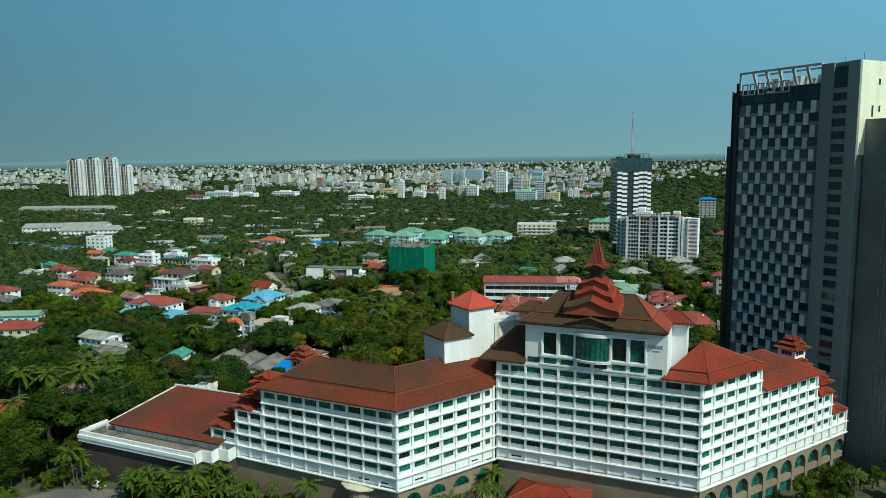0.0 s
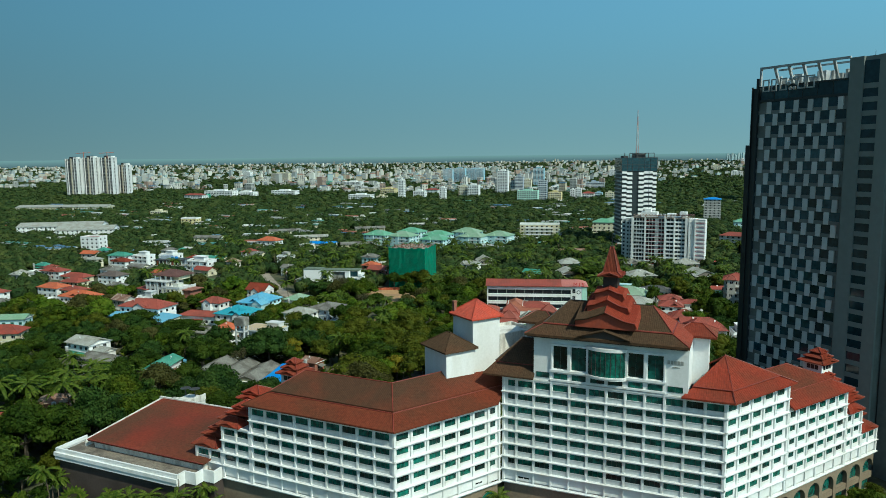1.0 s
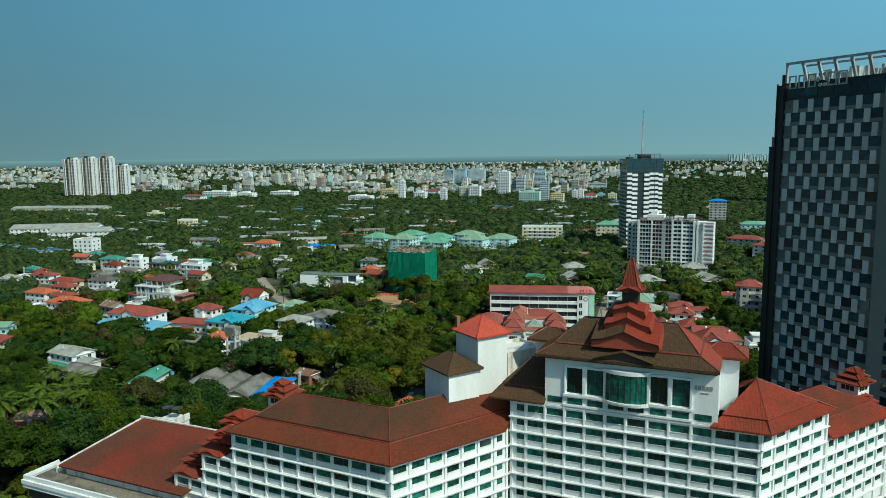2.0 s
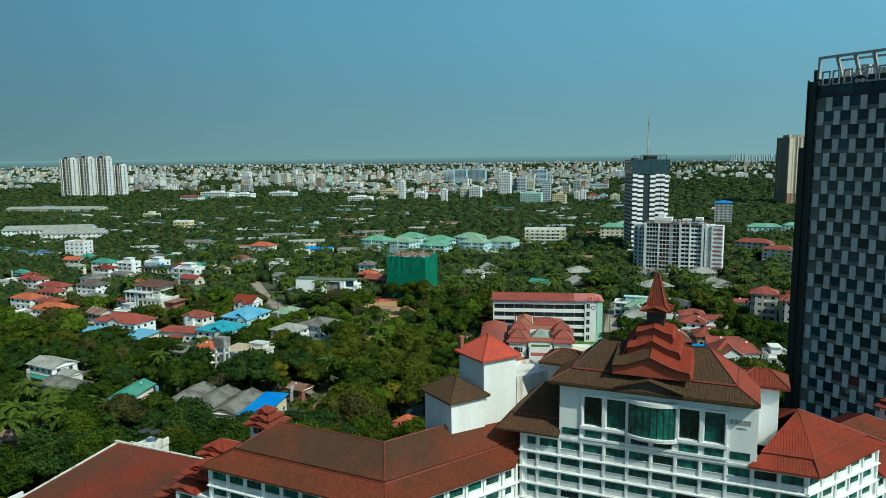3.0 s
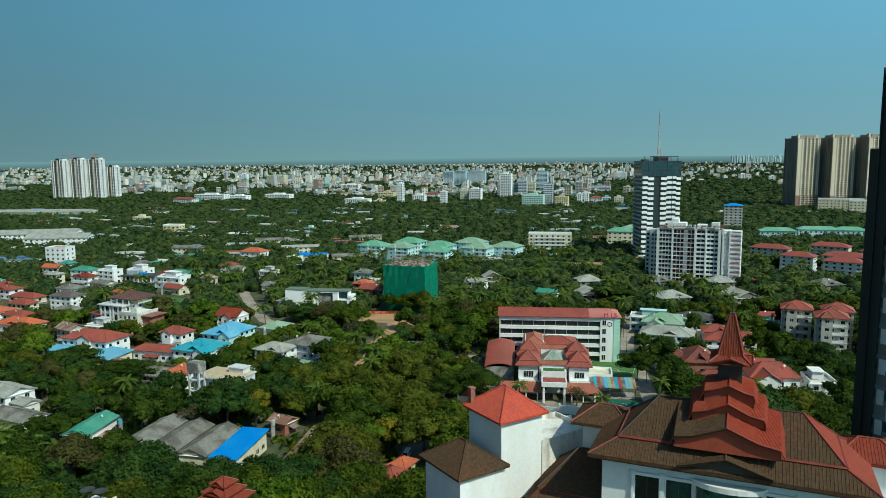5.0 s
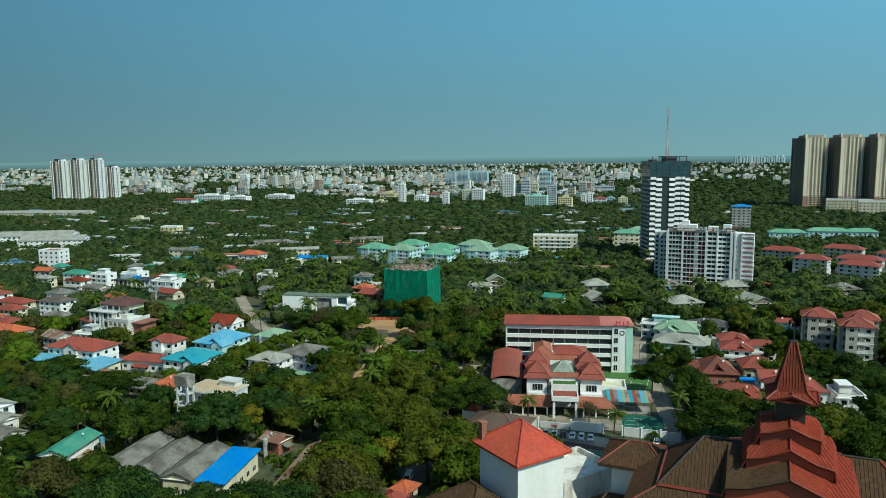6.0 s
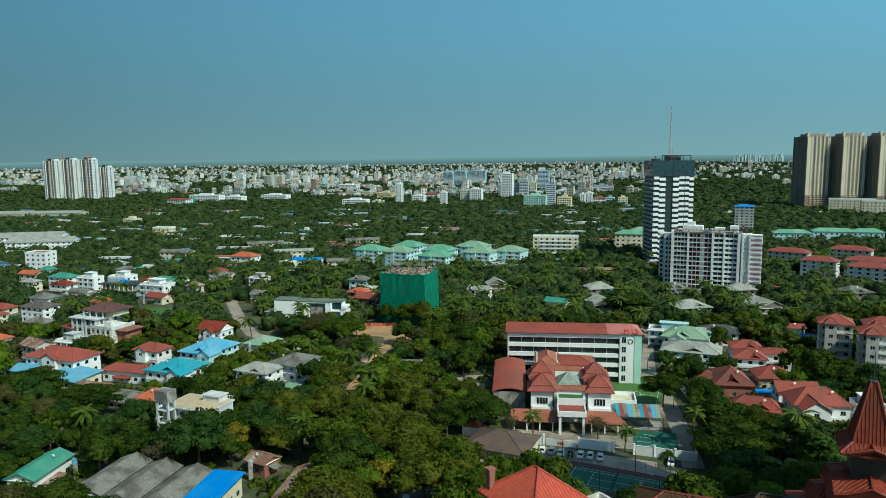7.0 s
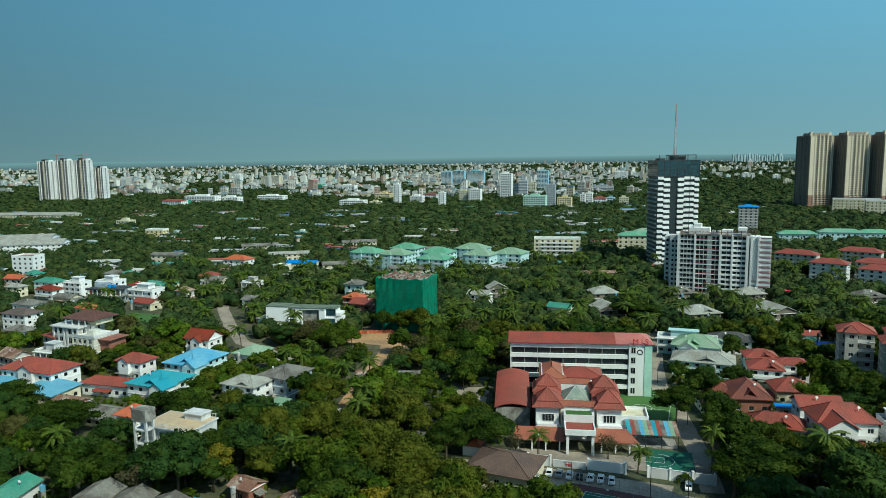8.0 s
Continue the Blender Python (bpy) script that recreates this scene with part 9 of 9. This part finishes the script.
# forecourt planting along the drive
for x, y, s, p in ((-52, 150, 0.8, FAN), (-40, 146, 0.75, FAN), (-62, 155, 0.7, FAN), (-34, 143, 0.6, PALMS[1]), (-44, 150, 0.6, PALMS[1]), (-30, 141, 0.65, PALMS[0]), (-48, 153, 0.6, PALMS[1]), (-72, 164, 0.7, PALMS[1]), (-79, 167, 0.7, PALMS[0]), (0, 144, 0.5, PALMS[1]),
                   (5, 147, 0.55, PROTO[3]), (9, 151, 0.5, PROTO[1]), (2, 141, 0.5, PROTO[0]), (13, 150, 0.45, FAN), (-38, 139, 0.5, PROTO[1]), (-50, 144, 0.5, PROTO[4]), (-66, 150, 0.5, PROTO[0]), (-22, 138, 0.5, PROTO[3]), (70, 140, 0.5, PROTO[3]), (80, 148, 0.5, PROTO[6]), (90, 155, 0.55, PROTO[3]), (98, 160, 0.5, PROTO[1]), (106, 166, 0.55, PROTO[6]), (112, 160, 0.6, PROTO[0]), (118, 172, 0.6, PROTO[4]), (95, 148, 0.6, PROTO[3]), (-108, 180, 0.9, PROTO[1]), (-112, 170, 0.8, PROTO[4]), (-104, 192, 0.9, PROTO[0]), (-120, 186, 1.0, PROTO[1])):
    plant_scaled(p, x, y, s)
    TREES.append((x, y, 2.2))
for k in range(170):
    s0 = rng.uniform(2, 62)
    x, y = at_A1(s0, -rng.uniform(2.5, 11))
    if k > 110:
        q = ma @ Vector((rng.uniform(-42, 4), -rng.uniform(2.5, 9), 0))
        x, y = q.x, q.y
    if k < 64 and k % 4 == 3:
        x, y = at_A2(rng.uniform(2, 25), -rng.uniform(2.5, 6))
    elif k < 64 and k % 4 == 2:
        x, y = at_R(rng.uniform(6, 62), -rng.uniform(3, 12))
    if open_ground(x, y, 1) or any(math.hypot(x - a, y - b) < 2.2 for a, b, c in TREES) or math.hypot(x + 27.5, y - 147.5) < 6 or math.hypot(x + 18.9, y - 148.6) < 6 or math.hypot(x - 33, y - 147) < 11:
        continue
    plant_scaled(rng.choice((PALMS[0], PALMS[1], FAN, PALMS[0], PALMS[1], PROTO[3], PROTO[6])), x, y, rng.uniform(0.62, 0.98))
    TREES.append((x, y, 2.0))
# taller palms that hide the podium of the annex
for k in range(44):
    q = ma @ Vector((rng.uniform(-40, 6), -rng.uniform(2.5, 6.5), 0))
    if not open_ground(q.x, q.y, 1) and not any(math.hypot(q.x - a, q.y - b) < 1.3 for a, b, c in TREES):
        plant_scaled(rng.choice((PALMS[0], PALMS[1], PALMS[0], FAN, PROTO[3])), q.x, q.y, rng.uniform(0.8, 1.15))
        TREES.append((q.x, q.y, 1.6))
near = 0
step = 5.7
for gy in range(0, 48):
    for gx in range(0, 86):
        x, y = -240 + gx * step + rng.uniform(-2.8, 2.8), 168 + gy * step + rng.uniform(-2.8, 2.8)
        if abs(x) > 22 + 0.70 * (y + 12):
            continue
        s = rng.uniform(0.72, 1.22) * (0.78 if -145 < x < -58 and 332 < y < 432 else 0.95 if -52 < x < 2 and 385 < y < 432 else 0.92 if x < -118 and 240 < y < 350 else 1.42 if y < 285 else 1.2 if y < 360 else 1.0)
        r = 4.4 * s
        if y > 440 or blocked(x, y, r) or open_ground(x, y, r) or any(math.hypot(x - a, y - b) < (r + c) * 0.52 for a, b, c in TREES):
            continue
        k = rng.random()
        patch = noise.noise(Vector((x * 0.012, y * 0.012, 0.3)))
        proto = PALMS[int(k * 100) % 2] if k < 0.055 else PROTO[5] if k < 0.09 else (PROTO[2] if k < 0.32 + patch * 0.5 else PROTO[6] if k < 0.42 + patch * 0.5 else PROTO[0] if k < 0.60 else PROTO[3] if k < 0.72 else PROTO[1] if k < 0.88 else PROTO[4])
        plant_scaled(proto, x, y, s if proto is not PROTO[5] else s * 0.75, near < 180)
        TREES.append((x, y, r))
        near += 1
for k, p in enumerate((*PROTO, YELLOW_TREE, DRY_TREE, *PALMS, FAN)):
    p.matrix_basis = pose(-205 - 9 * (k % 6), 262 + 11 * (k // 6), 0)

# tall palms among the old houses
for _ in range(300):
    x, y = rng.uniform(-200, 300), rng.uniform(425, 640)
    if not blocked(x, y, 1) and not open_ground(x, y, 1):
        plant_scaled(PALMS[rng.randrange(2)], x, y, rng.uniform(1.1, 1.5), False)

# the further garden trees, joined by kind of crown
for proto, tone, spots, close in [(p, tn, [q for q in sp if (q[1] < 350) == c], c) for (p, tn), sp in JOINED.items() for c in (True, False)]:
    for ob in proto.children if spots else ():
        me = ob.data
        if me.name in CROWNS:
            cards, cores = CROWNS[me.name]
            cards = cards[np.random.default_rng(len(spots)).random(len(cards)) < (0.5 if close else 0.2)]
            mid_c = cards.mean(1, keepdims=True)
            me = leafy("grove_tree", mid_c + (cards - mid_c) * (1.15 if close else 1.75), FAR_CORES[me.name], tone)
        else:
            bm = bmesh.new()
            if ob.name.startswith("trunk"):
                tube(bm, (0, 0, 0), (0, 0, 5.5), 0.3, 0.18, 5)
            else:
                bm.from_mesh(me)
            bmesh.ops.triangulate(bm, faces=bm.faces[:])
            keep = me.materials[0]
            me = bpy.data.meshes.new("grove_tree")
            bm.to_mesh(me)
            bm.free()
            me.materials.append(keep)
        co = np.empty(len(me.vertices) * 3, np.float32)
        me.vertices.foreach_get("co", co)
        co = co.reshape(-1, 3)
        vi = np.empty(len(me.loops), np.int32)
        me.loops.foreach_get("vertex_index", vi)
        a = np.array(spots, np.float32)
        c, s = np.cos(a[:, 4])[:, None], np.sin(a[:, 4])[:, None]
        X = (co[None, :, 0] * c - co[None, :, 1] * s) * a[:, 2:3] + a[:, 0:1]
        Y = (co[None, :, 0] * s + co[None, :, 1] * c) * a[:, 2:3] + a[:, 1:2]
        Z = co[None, :, 2] * a[:, 3:4]
        p = np.stack([X, Y, Z], 2).reshape(-1, 3)
        tri = (vi[None] + (np.arange(len(a)) * len(co))[:, None]).reshape(-1, 3)
        tagged(new("grove", raw_mesh("grove", p, tri, me.materials[0])), "garden trees and palms between the houses", "trees", kind="stuff")
        bpy.data.meshes.remove(me)

# shrubs between the trees
rs = np.random.default_rng(5)
cs, ns, ss = [], [], []
for _ in range(5200):
    y = rs.uniform(130, 460)
    x = rs.uniform(-0.72 * y - 15, 0.72 * y + 15)
    if blocked(x, y, -4) or open_ground(x, y, 0):
        continue
    k = 14
    d = rs.normal(0, 1, (k, 3))
    d /= np.linalg.norm(d, axis=1)[:, None]
    d[:, 2] = np.abs(d[:, 2])
    r = rs.uniform(1.0, 3.0)
    cs.append(d * r * (1, 1, 0.9) + (x, y, 0.2))
    ns.append(d)
    ss.append(np.full(k, r * 0.75))
tagged(new("undergrowth", card_mesh("undergrowth", np.concatenate(cs), np.concatenate(ns), np.concatenate(ss), LEAF_A, rs)), "low green shrubs and undergrowth between houses", "shrubs", kind="stuff")

# woods further off
cs, ns, ss, masses = [], [], [], []
y = 436.0
while y < 3900:
    r0 = 4.6 + (y - 430) * 0.0066
    gap = r0 * 1.5
    half = 0.72 * y + 40
    x = -half
    while x < half:
        px, py = x + rs.uniform(-0.4, 0.4) * gap, y + rs.uniform(-0.4, 0.4) * gap
        x += gap
        keep = 0.93 if y < 1150 else max(0.52, 0.93 - (y - 1150) / 1350 * 0.42)
        if noise.noise(Vector((px * 0.004, py * 0.004, 2.0))) > 0.25:
            keep *= 0.75
        if rs.random() > keep or (py < 1300 and (blocked(px, py, r0 * 0.8) or open_ground(px, py, r0 * 0.5))):
            continue
        r = r0 * rs.uniform(0.7, 1.25)
        h = rs.uniform(6.5, 10.5) * (1 if y < 1500 else 0.8)
        k = 36 if y < 620 else 22 if y < 900 else 14 if y < 1300 else 7
        d = rs.normal(0, 1, (k, 3))
        d /= np.linalg.norm(d, axis=1)[:, None]
        d[:, 2] = np.abs(d[:, 2])
        bump = 1 + 0.22 * np.sin(d[:, 0] * 5 + px) * np.cos(d[:, 1] * 5 + py)
        g = far_rise(math.hypot(px, py - 60))
        h *= (86 - g) / 86
        flat = h * 0.56 / r
        zc = g + h * 0.42
        cs.append(d * (r, r, r * flat) * bump[:, None] * rs.uniform(0.86, 1.06, (k, 1)) + (px, py, zc))
        ns.append(d)
        ss.append(r * rs.uniform(0.15, 0.36, k) * (1 if y < 1300 else 1.5))
        masses.append(lump(px, py, zc, r, flat, rs, None if y < 620 else (SMALL_V, SMALL_T), 0.86))
    y += gap * 0.9
cards = leaf_points(np.concatenate(cs), np.concatenate(ns), np.concatenate(ss), rs, 0.6)
tagged(new("woods", leafy("woods", cards, masses, FAR_LEAF)), "dense dark green trees filling the land to the city", "woods", kind="stuff")

# ---- the city beyond ----
def boxes_mesh(name, items, material):
    """Many upright boxes in one mesh: x, y, z0, z1, width, depth, angle."""
    a = np.array(items, float)
    n = len(a)
    q = np.array([(-1, -1), (1, -1), (1, 1), (-1, 1)], float) * 0.5
    lx, ly = q[:, 0][None] * a[:, 4:5], q[:, 1][None] * a[:, 5:6]
    c, s = np.cos(a[:, 6:7]), np.sin(a[:, 6:7])
    X, Y = a[:, 0:1] + lx * c - ly * s, a[:, 1:2] + lx * s + ly * c
    p = np.stack([np.concatenate([X, X], 1), np.concatenate([Y, Y], 1), np.concatenate([np.repeat(a[:, 2:3], 4, 1), np.repeat(a[:, 3:4], 4, 1)], 1)], 2).reshape(-1, 3)
    f = np.array([(4, 5, 6, 7), (0, 1, 5, 4), (1, 2, 6, 5), (2, 3, 7, 6), (3, 0, 4, 7)])
    faces = (np.arange(n)[:, None, None] * 8 + f[None]).reshape(-1, 4)
    me = bpy.data.meshes.new(name)
    me.vertices.add(len(p))
    me.vertices.foreach_set("co", p.astype(np.float32).ravel())
    me.loops.add(faces.size)
    me.loops.foreach_set("vertex_index", faces.astype(np.int32).ravel())
    me.polygons.add(len(faces))
    me.polygons.foreach_set("loop_start", np.arange(0, faces.size, 4, dtype=np.int32))
    me.polygons.foreach_set("loop_total", np.full(len(faces), 4, dtype=np.int32))
    me.update(calc_edges=True)
    me.shade_flat()
    me.materials.append(material)
    return me


walls, roofs, darks = [], [], []
rc = np.random.default_rng(77)


RANGES = np.linspace(0, 3930, 400)
TRUE_RANGES = np.array([86 * r / (86 - far_rise(r)) for r in RANGES])


def drawn_in(x, y):
    """The far land is drawn in towards the rise: where a place goes, and how much smaller it is there."""
    r = math.hypot(x, y - 60)
    k = float(np.interp(r, TRUE_RANGES, RANGES)) / r
    return x * k, 60 + (y - 60) * k, k


def city_block(x, y, w, d, floors, ang, detailed):
    x, y, sc = drawn_in(x, y)
    w, d, fh = w * sc, d * sc, 3.2 * sc
    g = far_rise(math.hypot(x, y - 60)) - 0.5
    h = floors * fh
    walls.append((x, y, g, g + h, w, d, ang))
    if detailed:
        c, sn = math.cos(ang), math.sin(ang)
        tall_w = rc.uniform(1.1, 1.7) * sc
        fill = rc.uniform(0.5, 0.8)
        nw, nd = max(2, int(w / 4.5 / sc)), max(2, int(d / 5 / sc))
        for f in range(floors):
            z0 = g + f * fh + 0.9 * sc
            for k in range(nw):
                lx = (k + 0.5) / nw * w - w / 2
                darks.append((x + lx * c + (d / 2) * sn, y + lx * sn - (d / 2) * c, z0, z0 + tall_w, w / nw * fill, 0.25, ang))
            for k in range(nd):
                ly = (k + 0.5) / nd * d - d / 2
                e = -w / 2 if x > 0 else w / 2
                darks.append((x + e * c - ly * sn, y + e * sn + ly * c, z0, z0 + tall_w, 0.25, d / nd * fill, ang))
    k = rc.random()
    roofs.append((x, y, g + h, g + h + rc.uniform(0.4, 1.4) * sc, w * 1.03, d * 1.03, ang))
    if k < 0.5:
        walls.append((x + rc.uniform(-0.2, 0.2) * w, y, g + h, g + h + rc.uniform(2, 4.5) * sc, w * 0.35, d * 0.4, ang))


def grey_bungalow(x, y, w, d, ang):
    """A long low house among the woods under a pale sheet roof."""
    z = rc.uniform(4.5, 6.5)
    walls.append((x, y, 0, z, w, d, ang))
    roofs.append((x, y, z, z + 0.5, w * 1.1, d * 1.25, ang))
    roofs.append((x, y, z + 0.5, z + 1.4, w * 1.02, d * 0.6, ang))


# long low roofs in the woods, scattered houses, then the dense town from a wavering edge on
for _ in range(120):
    y = rc.uniform(600, 1250)
    x = rc.uniform(-0.62 * y, 0.3 * y)
    if not blocked(x, y, 4):
        grey_bungalow(x, y, rc.uniform(16, 34), rc.uniform(8, 11), rc.choice((-0.45, 0.1)) + rc.uniform(-0.1, 0.1))
for _ in range(90):
    y = rc.uniform(520, 1250)
    x = rc.uniform(-0.7 * y, 0.7 * y)
    if blocked(x, y, 4) or (x > -60 and y < 1000 and rc.random() < 0.5):
        continue
    city_block(x, y, rc.uniform(9, 16), rc.uniform(8, 12), int(rc.integers(1, 3)), rc.uniform(-0.6, 0.1), True)
EDGE_AT = (-0.8, -0.55, -0.47, -0.19, 0.05, 0.17, 0.26, 0.33, 0.40, 0.8)
EDGE_Y = (2000, 2000, 1750, 1650, 1480, 1480, 1600, 2250, 2350, 2300)
for _ in range(14500):
    drop = 12 + 76 * rc.random() ** 1.15
    y = 60 + 86 * 1252 / drop
    side = rc.uniform(-0.74, 0.74)
    x = side * (y - 60)
    edge = float(np.interp(side, EDGE_AT, EDGE_Y))
    green = noise.noise(Vector((side * 14, 500 / drop, 5.0)))
    if y < edge or (y < edge * 1.25 and rc.random() < 0.6) or green < (0.04 if y < edge * 1.6 else -0.12) or (side > 0.3 and rc.random() < 0.4):
        continue
    xx, yy, sc = drawn_in(x, y)
    if blocked(xx, yy, 8):
        continue
    tall = rc.random()
    floors = int(rc.integers(2, 5)) if tall < 0.78 else int(rc.integers(5, 8)) if tall < 0.96 else int(rc.integers(8, 12))
    city_block(x, y, rc.uniform(7, 18), rc.uniform(8, 15), floors, rc.choice((-0.35, 0.2, 1.2)) + rc.uniform(-0.1, 0.1), y < 2100)
tagged(new("city_walls", boxes_mesh("city_walls", walls, CITY)), "pale crowded city blocks reaching to the horizon", "city", kind="stuff")
tagged(new("city_roofs", boxes_mesh("city_roofs", roofs, CITY_ROOF)), "flat and coloured roofs of the far city", "city", kind="stuff")
tagged(new("city_windows", boxes_mesh("city_windows", darks, CITY_DARK)), "dark window bands of the far city", "city", kind="stuff")


# taller blocks that stand out of the town
def town_block(x, y, w, floors, wall, label, ang=-16.0, open_floors=False, crown=True):
    """A block with window bands on two sides, thin floor edges, a parapet and a stair head."""
    x, y, sc = drawn_in(x, y)
    g = far_rise(math.hypot(x, y - 60))
    d = min(max(w * 0.7, 11), 20)
    ob = thing("apartment_block", pose(x, y, g - 0.3, 0, 0, ang), label, "apartment block", "blocks in the town")
    ob.scale = (sc, sc, sc)
    fh = 3.2
    h = floors * fh
    bm = bmesh.new()
    box(bm, -w / 2, w / 2, 0.25, d, 0, h)
    for k in range(4 if w > 12 else 3):
        n = 3 if w > 12 else 2
        q = -w / 2 + (w - 1.2) * k / n
        box(bm, q, q + 1.2, 0, 0.25, 0, h)
    part("wall", bm, wall, ob)
    e = -w / 2 if x > 0 else w / 2
    bm = bmesh.new()
    for z0 in range(floors):
        n = max(2, int(w / 3.6))
        for k in range(n):
            q = (k + 0.5) / n * w - w / 2
            box(bm, q - w / n * 0.3, q + w / n * 0.3, 0.12, 0.3, z0 * fh + 1.0, z0 * fh + 2.6)
        for k in range(3):
            q = d * (k + 0.6) / 3.4
            box(bm, e - 0.1, e + 0.1, q, q + 1.8, z0 * fh + 1.0, z0 * fh + 2.6)
    as_stuff(part("window_glass", bm, CITY_DARK, ob))
    bm = bmesh.new()
    for z0 in range(1, floors + 1):
        box(bm, -w / 2 - 0.2, w / 2 + 0.2, -0.5 if open_floors else -0.1, 0.1, z0 * fh - 0.25, z0 * fh + (0.6 if open_floors else 0.1))
    as_stuff(part("floor_edge", bm, WHITE, ob))
    if crown:
        bm = bmesh.new()
        box(bm, -w * 0.22, w * 0.2, d * 0.3, d * 0.75, h, h + 3.4)
        part("stair_head", bm, wall, ob)
    bm = bmesh.new()
    for a in (-1, 1):
        box(bm, -w / 2 - 0.1, w / 2 + 0.1, d / 2 + a * (d / 2 - 0.2) - 0.2, d / 2 + a * (d / 2 - 0.2) + 0.2, h, h + 0.9)
        box(bm, a * (w / 2 - 0.2) - 0.2, a * (w / 2 - 0.2) + 0.2, 0.4, d - 0.4, h, h + 0.9)
    part("parapet", bm, wall, ob)
    return ob


SKY_BLUE = mat("sky_blue_render", (0.30, 0.52, 0.62), 0.7, (0.24, 0.42, 0.52), 0.2, 1.5, 0.1)
for x, y, w, fl in ((-473, 1472, 67, 5), (-420, 1479, 40, 4), (-769, 2734, 29, 9), (-349, 1517, 56, 4), (-256, 1927, 49, 5), (-163, 1330, 44, 4), (-87, 1358, 11, 12), (-54, 1382, 23, 5), (-8, 1304, 11, 8), (52, 1408, 22, 8), (117, 1497, 22, 16)):
    town_block(x, y, w, fl, WHITE, "white flat-roofed block at the edge of the town")
for x, y, w, fl in ((244, 1587, 26, 4), (232, 1317, 8, 6), (237, 1289, 11, 7), (586, 2485, 41, 9), (734, 2895, 22, 6), (1009, 2500, 28, 6), (2045, 4921, 30, 12), (1049, 2368, 21, 5)):
    town_block(x, y, w, fl, WHITE, "white flat-roofed block at the edge of the town")
for x, y, w, fl in ((-545, 2321, 63, 10), (33, 1428, 19, 7), (188, 1666, 17, 8), (289, 1267, 15, 5), (1245, 3307, 43, 8), (894, 1972, 19, 5), (-124, 1491, 31, 5), (-124, 1337, 19, 3), (187, 1234, 22, 6), (-414, 1012, 19, 3)):
    town_block(x, y, w, fl, YELLOW if y < 1500 and x < 200 and w != 19 else CREAM, "cream and beige block in the town")
for x, y, w, fl in ((2, 2201, 31, 13), (37, 2151, 35, 14), (90, 2258, 53, 13), (242, 1890, 28, 15), (281, 1322, 14, 4)):
    town_block(x, y, w, fl, SKY_BLUE, "blue and white high-rise block in the town", open_floors=True)
for x, y, w, fl in ((160, 1585, 18, 11), (169, 1261, 15, 12), (352, 1699, 43, 5)):
    town_block(x, y, w, fl, GREY_BLUE, "dark grey block with white floor edges", open_floors=True)
town_block(139, 1230, 35, 7, MINT, "mint green block in the town")
for x, y, w, fl in ((-32, 1491, 27, 4), (257, 1299, 21, 4), (-490, 1375, 40, 4)):
    ob = town_block(x, y, w, fl, WHITE, "white block with a red tiled roof", crown=False)
    put_roof(ob, *hip_polys(w + 2, 16, 3.0, fl * 3.2 + 0.95), ROOF_MAROON, None, 0, 0.2, pose(0, 7, 0))
for x, y, w, fl in ((-357, 2080, 31, 4), (-490, 1399, 31, 4)):
    town_block(x, y, w, fl, NET_GREEN, "block wrapped in green scaffold netting", crown=False)
